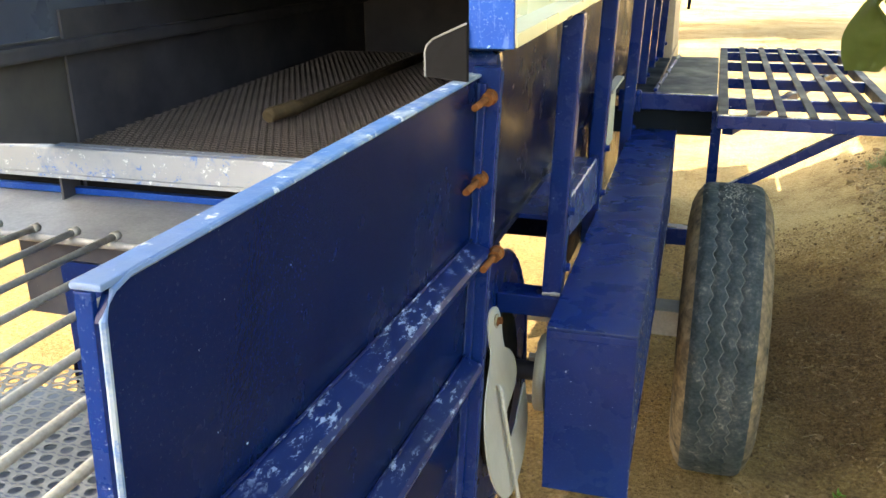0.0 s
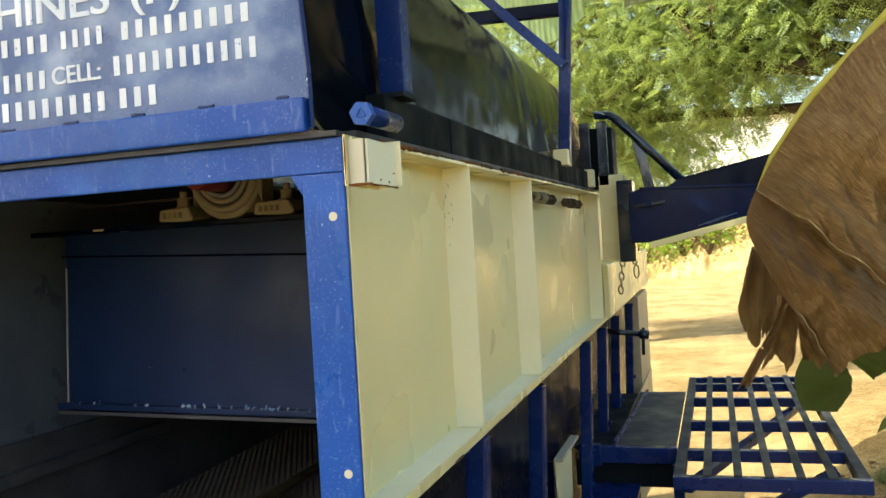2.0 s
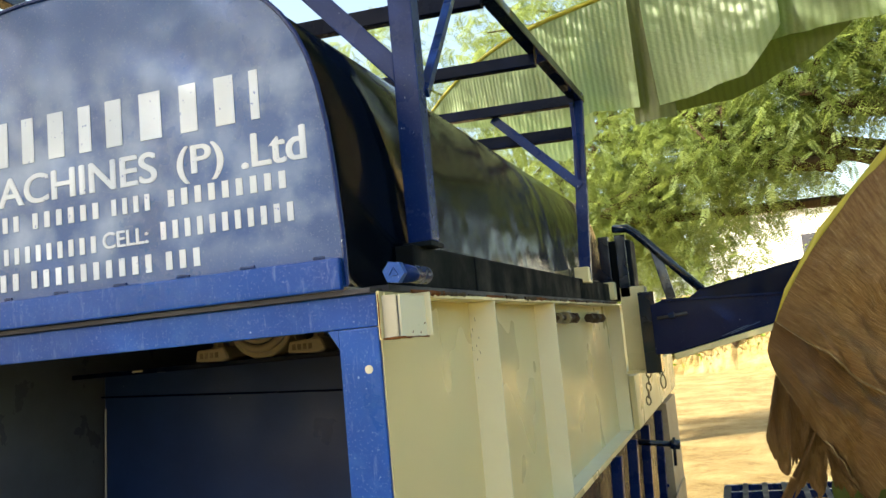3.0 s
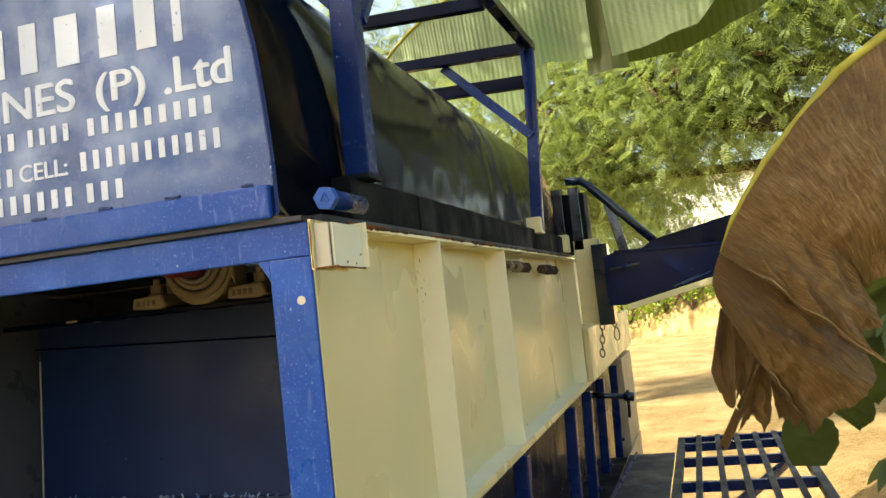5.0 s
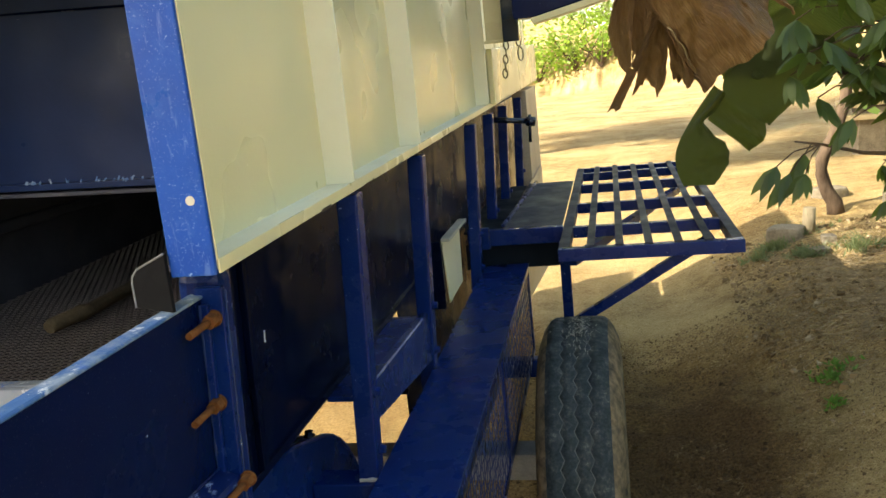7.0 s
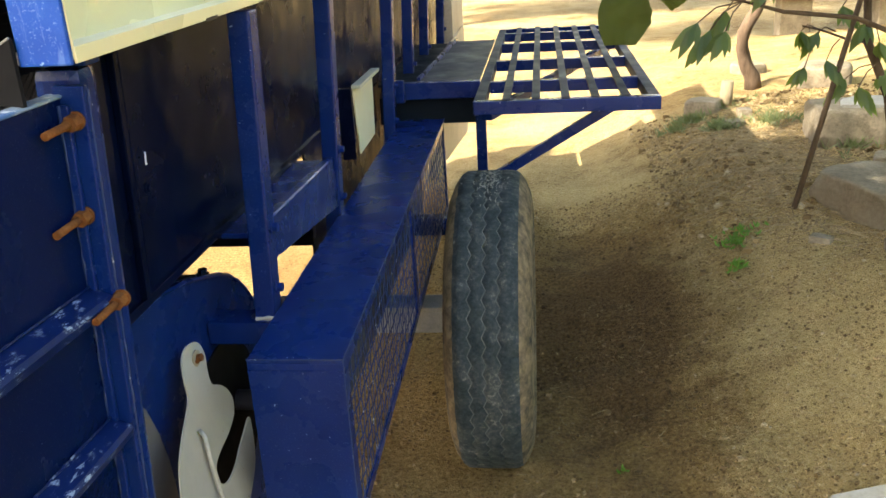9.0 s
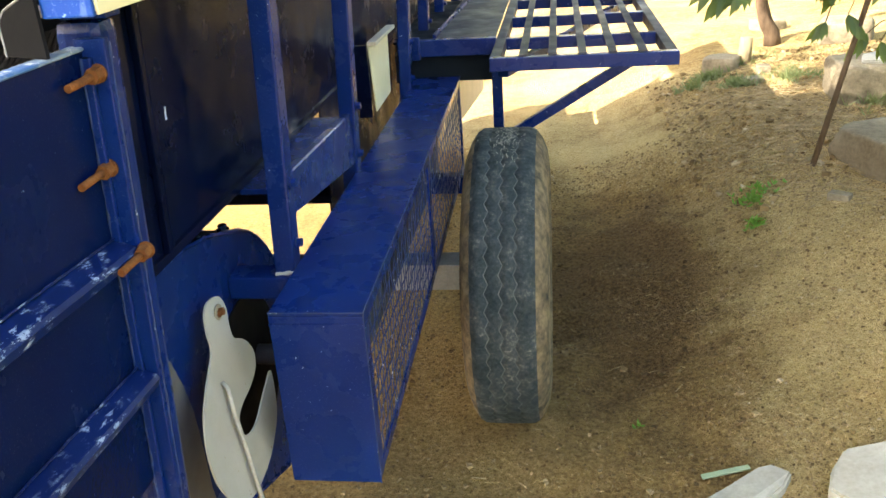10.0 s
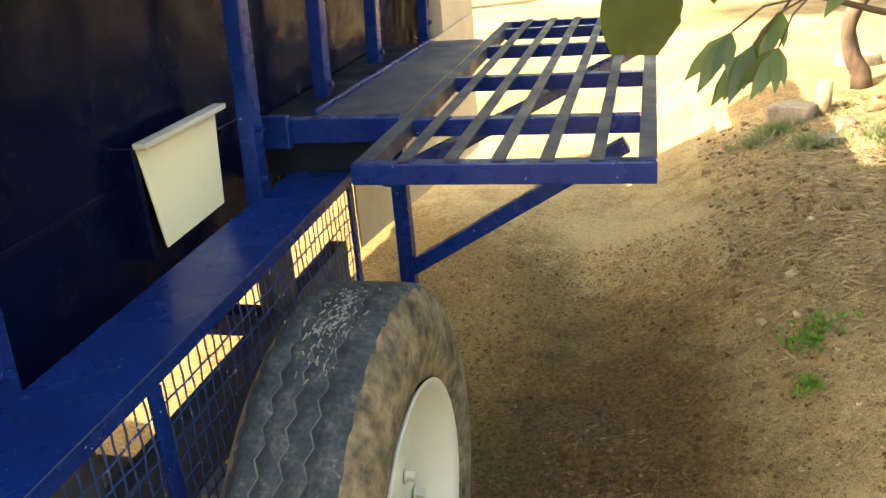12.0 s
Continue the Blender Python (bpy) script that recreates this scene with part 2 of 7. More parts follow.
DULL_GREY = paint("uneven_dull_grey", (0.125, 0.118, 0.125), (0.085, 0.082, 0.092), (0.03, 0.03, 0.05), 0.5, 0.74, dust=(0.17, 0.145, 0.125), dusty=0.6, gloss=0.3)
SHUTTER = paint("stained_off_white_paint", (0.42, 0.40, 0.345), (0.35, 0.33, 0.275), (0.22, 0.15, 0.08), 0.5, 0.70, dust=(0.27, 0.235, 0.175), dusty=0.7, speck=0.2)
RED = paint("red_paint", (0.30, 0.015, 0.02), (0.2, 0.01, 0.015), (0.3, 0.2, 0.2), 0.4, 0.75)
RUST = rough_stuff("orange_rust", [(0.3, (0.07, 0.026, 0.012)), (0.55, (0.18, 0.066, 0.020)), (0.75, (0.27, 0.12, 0.045))], 60.0, 0.9, 0.003, 250.0)
GALV = rough_stuff("dull_steel", [(0.3, (0.20, 0.205, 0.21)), (0.7, (0.36, 0.36, 0.35))], 14.0, 0.5, 0.001, 160.0, metal=0.35)
ROD_PAINT = rough_stuff("rubbed_grey_rods", [(0.3, (0.26, 0.24, 0.20)), (0.7, (0.46, 0.44, 0.38))], 20.0, 0.5, 0.001, 160.0, metal=0.2)
SCREEN = rough_stuff("brown_screen_steel", [(0.3, (0.088, 0.070, 0.060)), (0.7, (0.195, 0.158, 0.134))], 9.0, 0.55, 0.001, 200.0, metal=0.2)
RUBBER = rough_stuff("dusty_tyre_rubber", [(0.34, (0.012, 0.020, 0.024)), (0.50, (0.030, 0.040, 0.045)), (0.58, (0.055, 0.062, 0.064)), (0.66, (0.15, 0.148, 0.132)), (0.76, (0.32, 0.29, 0.23))], 17.0, 0.7, 0.005, 110.0)
GROOVE = rough_stuff("dust_in_grooves", [(0.3, (0.040, 0.048, 0.052)), (0.55, (0.10, 0.108, 0.108)), (0.8, (0.22, 0.215, 0.20))], 16.0, 0.95, 0.002, 60.0)
MUDWALL = rough_stuff("dried_mud_on_rubber", [(0.36, (0.026, 0.028, 0.027)), (0.46, (0.10, 0.080, 0.054)), (0.6, (0.22, 0.165, 0.10)), (0.8, (0.33, 0.26, 0.165))], 11.0, 0.95, 0.008, 45.0)
WOOD = rough_stuff("old_stick_wood", [(0.3, (0.045, 0.032, 0.018)), (0.6, (0.11, 0.08, 0.042)), (0.8, (0.24, 0.20, 0.12))], 14.0, 0.8, 0.006, 90.0, (1, 1, 1))
BARK = rough_stuff("tree_bark", [(0.3, (0.040, 0.027, 0.018)), (0.6, (0.105, 0.073, 0.048)), (0.8, (0.19, 0.14, 0.10))], 7.0, 0.95, 0.03, 40.0, (1, 1, 0.35))
PALE_BARK = rough_stuff("pale_olive_bark", [(0.3, (0.10, 0.080, 0.050)), (0.6, (0.20, 0.165, 0.105)), (0.8, (0.32, 0.28, 0.19))], 9.0, 0.9, 0.012, 60.0, (1, 1, 0.4))
STONE = rough_stuff("field_stone", [(0.3, (0.10, 0.082, 0.056)), (0.55, (0.20, 0.168, 0.118)), (0.75, (0.30, 0.262, 0.195)), (0.88, (0.42, 0.39, 0.32))], 7.0, 0.95, 0.03, 60.0, spread=0.2)
PALE_STONE = rough_stuff("pale_slab", [(0.3, (0.23, 0.22, 0.19)), (0.7, (0.38, 0.37, 0.33))], 8.0, 0.85, 0.006, 80.0)
PLANK = rough_stuff("weathered_pale_plank", [(0.3, (0.34, 0.27, 0.15)), (0.7, (0.55, 0.46, 0.29))], 3.0, 0.8, 0.004, 60.0, (0.3, 1, 1))
STRAW = rough_stuff("dry_straw", [(0.3, (0.10, 0.072, 0.038)), (0.5, (0.22, 0.165, 0.09)), (0.7, (0.40, 0.32, 0.19))], 14.0, 0.9, 0.001, 60.0)
PLASTER = rough_stuff("whitewashed_plaster", [(0.3, (0.70, 0.69, 0.65)), (0.7, (0.82, 0.81, 0.78))], 1.5, 0.9, 0.01, 30.0)
PINKISH = rough_stuff("dusty_cream_sheet", [(0.3, (0.40, 0.30, 0.20)), (0.7, (0.58, 0.46, 0.32))], 4.0, 0.45, 0.003, 60.0)
PINNATE = leafy("feathery_leaves", (0.042, 0.076, 0.020), (0.185, 0.245, 0.092), (0.35, 0.44, 0.11))
BUSH = leafy("bush_leaves", (0.06, 0.13, 0.015), (0.17, 0.26, 0.03), (0.35, 0.5, 0.05))
PALMATE = leafy("palmate_leaves", (0.030, 0.066, 0.018), (0.095, 0.142, 0.036), (0.22, 0.30, 0.04), 0.4)
WEED = leafy("weed_leaves", (0.05, 0.14, 0.02), (0.10, 0.22, 0.04), (0.18, 0.34, 0.04))
TUFT = leafy("dull_grass", (0.08, 0.115, 0.045), (0.16, 0.185, 0.085), (0.16, 0.20, 0.06))
# Green raised to stand in for sunlight that the shade crown keeps off.
BANANA = leafy("sunlit_banana_green", (0.27, 0.37, 0.19), (0.34, 0.44, 0.25), (0.34, 0.50, 0.10), 0.35, 0.5, 40.0)
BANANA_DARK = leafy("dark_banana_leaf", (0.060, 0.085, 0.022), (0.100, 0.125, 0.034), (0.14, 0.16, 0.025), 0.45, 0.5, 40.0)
MIDRIB = leafy("yellow_midrib", (0.42, 0.38, 0.05), (0.5, 0.45, 0.08), (0.4, 0.4, 0.05), 0.5)


def dried_leaf_material():
    m, t, b = graph("dried_leaf_brown")
    u = node(t, "UVMap")
    mp = node(t, "Mapping")
    mp.inputs["Scale"].default_value = (44.0, 2.2, 1)
    t.links.new(u.outputs[0], mp.inputs[0])
    streak = noisy(t, mp.outputs[0], 3.0, 6.0, 0.7)
    v = coords(t)
    c = ramp(t, streak, [(0.3, (0.055, 0.026, 0.008)), (0.46, (0.185, 0.104, 0.036)), (0.60, (0.33, 0.208, 0.085)), (0.70, (0.56, 0.43, 0.23))])
    c = blend(t, ramp(t, noisy(t, v, 6.0, 6.0, 0.65), [(0.46, 0.0), (0.66, 0.7)]), c, (0.095, 0.046, 0.018))
    t.links.new(c, b.inputs["Base Color"])
    b.inputs["Roughness"].default_value = 0.6
    tr = node(t, "BsdfTranslucent")
    tr.inputs[0].default_value = (0.38, 0.19, 0.05, 1)
    mix = node(t, "MixShader")
    mix.inputs[0].default_value = 0.25
    t.links.new(b.outputs[0], mix.inputs[1])
    t.links.new(tr.outputs[0], mix.inputs[2])
    t.links.new(mix.outputs[0], t.nodes["Material Output"].inputs[0])
    bumped(t, b, [(noisy(t, v, 22.0, 5.0, 0.65), 1.0, 0.024), (noisy(t, v, 70.0, 4.0, 0.65), 0.8, 0.006), (streak, 0.9, 0.006)])
    return m


DRIED = dried_leaf_material()


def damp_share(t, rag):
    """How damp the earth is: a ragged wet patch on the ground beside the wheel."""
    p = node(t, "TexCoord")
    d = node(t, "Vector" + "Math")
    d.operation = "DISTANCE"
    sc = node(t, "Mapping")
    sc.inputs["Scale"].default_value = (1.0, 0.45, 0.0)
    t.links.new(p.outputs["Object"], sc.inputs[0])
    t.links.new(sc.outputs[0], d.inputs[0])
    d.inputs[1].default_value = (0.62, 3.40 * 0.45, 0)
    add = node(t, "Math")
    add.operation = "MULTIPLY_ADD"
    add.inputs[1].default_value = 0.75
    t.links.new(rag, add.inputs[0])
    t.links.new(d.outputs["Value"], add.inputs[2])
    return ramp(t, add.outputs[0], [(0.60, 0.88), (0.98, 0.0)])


def trodden_share(t, rag):
    """The browner earth along the wheel track, with a ragged edge towards the dusty bank."""
    p = node(t, "TexCoord")
    sep = node(t, "SeparateXYZ")
    t.links.new(p.outputs["Object"], sep.inputs[0])
    far = node(t, "MapRange", From_Min=4.2, From_Max=64.2, To_Min=0.0, To_Max=60.0)
    t.links.new(sep.outputs[1], far.inputs[0])
    a = node(t, "Math")
    a.operation = "ADD"
    t.links.new(sep.outputs[0], a.inputs[0])
    t.links.new(far.outputs[0], a.inputs[1])
    add = node(t, "Math")
    add.operation = "MULTIPLY_ADD"
    add.inputs[1].default_value = 0.8
    t.links.new(rag, add.inputs[0])
    t.links.new(a.outputs[0], add.inputs[2])
    return ramp(t, shifted(t, add.outputs[0], -0.80), [(0.48, 0.78), (0.62, 0.0)])


def shifted(t, fac, by):
    n = node(t, "Math")
    n.operation = "ADD"
    n.inputs[1].default_value = by
    t.links.new(fac, n.inputs[0])
    return n.outputs[0]


def soil_material():
    """Trodden yellow-brown earth with crumbs, a paler crust and a damp patch beside the wheel."""
    m, t, b = graph("trodden_earth")
    v = coords(t)
    big, mid, fine = noisy(t, v, 1.1, 5.0, 0.6), noisy(t, v, 9.0, 6.0, 0.7), noisy(t, v, 70.0, 5.0, 0.7)
    c = ramp(t, mid, [(0.3, (0.185, 0.114, 0.0399)), (0.55, (0.345, 0.235, 0.0974)), (0.75, (0.48, 0.355, 0.1638))])
    c = blend(t, ramp(t, big, [(0.42, 0.0), (0.62, 0.8)]), c, (0.5, 0.38, 0.1815))
    c = blend(t, ramp(t, noisy(t, v, 2.7, 6.0, 0.7), [(0.55, 0.0), (0.72, 0.75)]), c, (0.21, 0.132, 0.0487))
    c = blend(t, ramp(t, fine, [(0.54, 0.0), (0.66, 0.75)]), c, (0.6, 0.48, 0.2657))
    c = blend(t, ramp(t, fine, [(0.32, 0.85), (0.45, 0.0)]), c, (0.08, 0.046, 0.0159))
    flecks = noisy(t, v, 190.0, 3.0, 0.75)
    c = blend(t, ramp(t, flecks, [(0.60, 0.0), (0.68, 0.8)]), c, (0.62, 0.52, 0.3100))
    c = blend(t, ramp(t, flecks, [(0.33, 0.8), (0.41, 0.0)]), c, (0.075, 0.045, 0.0177))
    c = blend(t, trodden_share(t, noisy(t, v, 6.0, 7.0, 0.7)), c, blend(t, ramp(t, fine, [(0.35, 0.0), (0.62, 1.0)]), (0.14, 0.083, 0.0301), (0.33, 0.22, 0.0886)))
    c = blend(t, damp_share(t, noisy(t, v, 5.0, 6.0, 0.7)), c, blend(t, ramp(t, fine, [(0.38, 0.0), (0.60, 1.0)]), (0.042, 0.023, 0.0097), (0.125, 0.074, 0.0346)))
    t.links.new(c, b.inputs["Base Color"])
    b.inputs["Roughness"].default_value = 0.95
    b.inputs["Specular IOR Level"].default_value = 0.08
    grit = noisy(t, v, 260.0, 3.0, 0.7)
    bumped(t, b, [(mid, 0.9, 0.07), (fine, 1.0, 0.026), (grit, 1.0, 0.007)])
    return m


SOIL = soil_material()

# ---- building helpers ----
def part(name, bm, material, parent=None, label="", smooth=False):
    me = bpy.data.meshes.new(name)
    if smooth:
        for f in bm.faces:
            f.smooth = True
    bm.to_mesh(me)
    bm.free()
    for mt in material if isinstance(material, (list, tuple)) else [material]:
        me.materials.append(mt)
    ob = new(name, me)
    ob.parent = parent
    return tagged(ob, label)


def thing(name, label, category, at=(0, 0, 0), group=""):
    ob = new(name)
    ob.empty_display_size = 0.1
    ob.location = at
    return tagged(ob, label, category, group)


def hexa(bm, corners, bevel=0.0):
    """A block from its 8 corners: bottom four in turn, then the top four."""
    vs = [bm.verts.new(c) for c in corners]
    fs = [bm.faces.new([vs[i] for i in q]) for q in ((3, 2, 1, 0), (4, 5, 6, 7), (0, 1, 5, 4), (1, 2, 6, 5), (2, 3, 7, 6), (3, 0, 4, 7))]
    if bevel:
        edges = {e for f in fs for e in f.edges}
        bmesh.ops.bevel(bm, geom=list(edges), offset=bevel, segments=2, affect="EDGES", profile=0.6)
    return bm


def block(x0, x1, y0, y1, z0, z1, bevel=0.003, bm=None, rise=0.0):
    """A box along the axes; rise: metres of climb for each metre of y past the rear frame."""
    bm = bm or bmesh.new()
    a, c = rise * (y0 - 1.17), rise * (y1 - 1.17)
    return hexa(bm, [(x0, y0, z0 + a), (x1, y0, z0 + a), (x1, y1, z0 + c), (x0, y1, z0 + c), (x0, y0, z1 + a), (x1, y0, z1 + a), (x1, y1, z1 + c), (x0, y1, z1 + c)], bevel)


def bar(p, q, w, h, up=(0, 0, 1), bevel=0.002, bm=None):
    """A straight bar from p to q, w wide and h high."""
    bm = bm or bmesh.new()
    p, q = Vector(p), Vector(q)
    d = (q - p).normalized()
    side = d.cross(Vector(up)).normalized() * w / 2
    top = side.cross(d).normalized() * h / 2
    return hexa(bm, [p - side - top, p + side - top, q + side - top, q - side - top, p - side + top, p + side + top, q + side + top, q - side + top], bevel)


def rod(pts, r, n=10, bm=None, ends=True):
    """A round bar along points; r one radius or one for each point."""
    bm = bm or bmesh.new()
    pts = [Vector(p) for p in pts]
    rs = r if isinstance(r, (list, tuple)) else [r] * len(pts)
    rings = []
    ref = Vector((0.13, 0.31, 0.94))
    for i, p in enumerate(pts):
        d = (pts[min(i + 1, len(pts) - 1)] - pts[max(i - 1, 0)]).normalized()
        if abs(d.dot(ref)) > 0.95:
            ref = Vector((1, 0.2, 0.1))
        a = d.cross(ref).normalized()
        b = d.cross(a)
        rings.append([bm.verts.new(p + (a * math.cos(k * math.tau / n) + b * math.sin(k * math.tau / n)) * rs[i]) for k in range(n)])
    for u, v in zip(rings, rings[1:]):
        for k in range(n):
            f = bm.faces.new((u[k], u[(k + 1) % n], v[(k + 1) % n], v[k]))
            f.smooth = n > 6
    if ends:
        bm.faces.new(rings[0][::-1])
        bm.faces.new(rings[-1])
    return bm


def slab(outline, offset, bm=None, bevel=0.0):
    """A flat plate: a polygon in space pushed along offset."""
    bm = bm or bmesh.new()
    off = Vector(offset)
    a = [bm.verts.new(p) for p in outline]
    b = [bm.verts.new(Vector(p) + off) for p in outline]
    fs = [bm.faces.new(a[::-1]), bm.faces.new(b)]
    n = len(a)
    for i in range(n):
        fs.append(bm.faces.new((a[i], a[(i + 1) % n], b[(i + 1) % n], b[i])))
    bmesh.ops.recalc_face_normals(bm, faces=fs)
    if bevel:
        bmesh.ops.bevel(bm, geom=[e for e in bm.edges], offset=bevel, segments=1, affect="EDGES")
    return bm


def bolt(at, axis, r=0.009, length=0.012, bm=None):
    """A hexagon head with a washer."""
    bm = bm or bmesh.new()
    at, axis = Vector(at), Vector(axis).normalized()
    rod([at, at + axis * 0.003], r * 1.35, 14, bm)
    rod([at + axis * 0.003, at + axis * length], r, 6, bm)
    return bm


def from_arrays(name, verts, faces, material, parent=None, label="", smooth=False):
    me = bpy.data.meshes.new(name)
    me.from_pydata(verts, [], faces)
    me.materials.append(material)
    if smooth:
        me.polygons.foreach_set("use_smooth", [True] * len(me.polygons))
    ob = new(name, me)
    ob.parent = parent
    return tagged(ob, label)


def weld(p, q, r=0.005, seed=0):
    """An uneven weld bead from p to q."""
    rnd = random.Random(seed)
    p, q = Vector(p), Vector(q)
    n = max(3, int((q - p).length / 0.012))
    return rod([p.lerp(q, i / n) + Vector([rnd.uniform(-1, 1) * r * 0.25 for _ in range(3)]) for i in range(n + 1)], [r * rnd.uniform(0.6, 1.3) for _ in range(n + 1)], 6)

# ---- the threshing machine ----
MX0, MX1, RISE = -1.052, -0.078, 0.010
MID = (MX0 + MX1) / 2
machine = thing("threshing_machine", "blue and cream trailed threshing machine on a pneumatic wheel", "farm machine", (MID, 3.3, 0.0))
back = Matrix.Translation((-MID, -3.3, 0.0))


def mpart(name, bm, material, parent=None, label="", smooth=False):
    """A part of the machine, given in world metres."""
    ob = part(name, bm, material, parent or machine, label, smooth)
    if not parent:
        ob.matrix_parent_inverse = back
    return ob


def msheet(name, verts, faces, material, label=""):
    ob = from_arrays(name, verts, faces, material, machine, label)
    ob.matrix_parent_inverse = back
    return ob


def leaned(bm, out, z0):
    """Lean a side piece outwards: metres of x for each metre above z0."""
    for v in bm.verts:
        v.co.x += out * (v.co.z - z0)
    return bm


# rear frame: two posts and a top beam of flat-faced angle, with gussets and two holes
def rear_post(x0, x1):
    p = mpart("rear_post", block(x0, x1, 1.168, 1.1745, 1.437, 1.9, 0.002), BLUE_WORN, None, "bright blue post with chipped enamel")
    return p


post_r = rear_post(-0.136, -0.0785)
rear_post(MX0, MX0 + 0.058)
beam = mpart("top_beam", block(MX0, -0.0785, 1.168, 1.1745, 1.9005, 1.944, 0.002), BLUE_WORN, None, "bright blue beam with chipped enamel")
mpart("gusset", slab([(-0.1365, 1.169, 1.90), (-0.1365, 1.169, 1.875), (-0.152, 1.169, 1.90)], (0, 0.005, 0)), BLUE_WORN)
for z in (1.846, 1.526):
    mpart("bolt_hole", rod([(-0.096, 1.1672, z), (-0.096, 1.171, z)], 0.0056, 16), WHITE_PAINT, post_r, "cream-coloured open bolt hole")

# rounded hood: end sheet, shell, flanges
half = [(-0.116, 1.956), (-0.117, 2.03), (-0.122, 2.111), (-0.128, 2.175), (-0.138, 2.232), (-0.150, 2.275), (-0.166, 2.312), (-0.185, 2.342), (-0.207, 2.366), (-0.235, 2.388), (-0.268, 2.406), (-0.33, 2.428), (-0.42, 2.447), (-0.50, 2.455)]
outline = half + [(2 * MID - x, z) for x, z in half[::-1]]
mpart("hood_end", slab([(x, 1.162, z) for x, z in outline], (0, 0.006, 0)), HOOD_BLUE, None, "blue end sheet with sprayed white lettering")
bm = bmesh.new()
ys = [1.1685, 1.6, 2.1, 2.6, 3.1, 3.56]
rows = [[bm.verts.new((x, y, z + RISE * (y - 1.17))) for x, z in outline] for y in ys]
for a, b in zip(rows, rows[1:]):
    for k in range(len(outline) - 1):
        bm.faces.new((a[k], b[k], b[k + 1], a[k + 1])).smooth = True
bmesh.ops.solidify(bm, geom=bm.faces[:], thickness=0.004)
mpart("hood_shell", bm, BLACKISH, None, "glossy black-blue rounded hood sheet")
mpart("hood_end_rim", rod([(x + (0.002 if x > MID else -0.002), 1.161, z + 0.002) for x, z in outline], 0.0035, 6), BLUE)
mpart("hood_flange", block(MX0 + 0.03, -0.119, 1.150, 1.1615, 1.952, 1.995, 0.003), BLUE_WORN, None, "blue flange with weld spots")
rnd = random.Random(3)
for i in range(9):
    x = -0.14 - i * 0.105
    mpart("weld_spot", weld((x, 1.152, 1.9965), (x - rnd.uniform(0.012, 0.03), 1.152, 1.997), 0.0022, i), EDGE)
mpart("hood_seam", block(MX0 + 0.01, -0.082, 1.160, 1.2, 1.9445, 1.9515, 0.001), DARK_IN)
mpart("far_hood_foot", block(MX0 + 0.006, MX0 + 0.04, 1.20, 3.56, 1.95, 2.03, 0.003), BLACK_MATT, None, "dull black angle along the foot of the hood")
for y0, y1 in ((1.34, 1.655), (1.66, 2.78), (2.785, 3.56)):
    mpart("hood_foot", block(-0.115, -0.0845, y0, y1, 1.957, 2.022, 0.003, rise=RISE), TAR, None, "dull black angle along the foot of the hood")
mpart("dirt_seam", block(-0.118, -0.080, 1.22, 3.56, 1.948, 1.957, 0.001, rise=RISE), DARK_IN)
rnd = random.Random(17)
for i in range(16):
    y = 1.30 + 0.135 * i + rnd.uniform(-0.03, 0.03)
    ln, zz = rnd.uniform(0.06, 0.16), 1.9485 + RISE * (y - 1.17)
    mpart("caked_dirt", weld((-0.0795, y, zz), (-0.0795, y + ln, zz + RISE * ln), rnd.uniform(0.002, 0.0042), 200 + i), IRON if i % 3 else RUST)

# hexagonal hinge bar and its cream bracket
hinge = mpart("hinge_bar", rod([(-0.043, 1.148, 1.966), (-0.043, 1.16, 1.966)], 0.0150, 6), BLUE_WORN, None, "blue hexagonal bar end with stamped triangle")
mpart("hinge_shaft", rod([(-0.043, 1.16, 1.966), (-0.045, 1.27, 1.968)], 0.0125, 14), BLUE, hinge)
for a, b in (((-0.049, 1.962), (-0.037, 1.962)), ((-0.037, 1.962), (-0.043, 1.973)), ((-0.043, 1.973), (-0.049, 1.962))):
    mpart("stamp", bar((a[0], 1.147, a[1]), (b[0], 1.147, b[1]), 0.0015, 0.002, (0, 1, 0), 0), BLUE_WORN, hinge)
brk = mpart("bracket", block(-0.078, -0.074, 1.168, 1.278, 1.882, 1.946, 0.001), CREAM, None, "cream channel bracket with chipped edges")
mpart("bracket_side", block(-0.0735, -0.053, 1.174, 1.178, 1.884, 1.940, 0.001), WHITE_PAINT, brk)
mpart("bracket_side", block(-0.074, -0.042, 1.274, 1.278, 1.884, 1.945, 0.001), RIB, brk)
mpart("bracket_web", block(-0.053, -0.0495, 1.1785, 1.2735, 1.884, 1.940, 0.001), RIB, brk)
mpart("bracket_plate", block(-0.0735, -0.070, 1.18, 1.272, 1.886, 1.944, 0.001), CREAM, brk)
# Dark strip paints the shaded gap between the bracket's plates.
mpart("bracket_gap_shade", block(-0.0520, -0.0508, 1.1733, 1.1745, 1.886, 1.938, 0.0), DARK_IN, brk)
mpart("bracket_rust", weld((-0.075, 1.1665, 1.884), (-0.075, 1.1665, 1.942), 0.0009, 44), RUST, brk)
mpart("bracket_rust", weld((-0.074, 1.1725, 1.8835), (-0.044, 1.1755, 1.8835), 0.0016, 45), RUST, brk)
mpart("bracket_rust", weld((-0.050, 1.178, 1.8832), (-0.0485, 1.274, 1.8832), 0.0014, 46), RUST, brk)
for k, (y, z) in enumerate(((1.215, 1.889), (1.245, 1.888), (1.262, 1.900))):
    mpart("rust_spot", weld((-0.0492, y, z), (-0.0492, y + 0.003, z + 0.002), 0.0009, 60 + k), RUST, brk)
mpart("hinge_plate", block(-0.112, -0.066, 1.37, 1.43, 2.0225, 2.030, 0.001), BLACK_MATT)

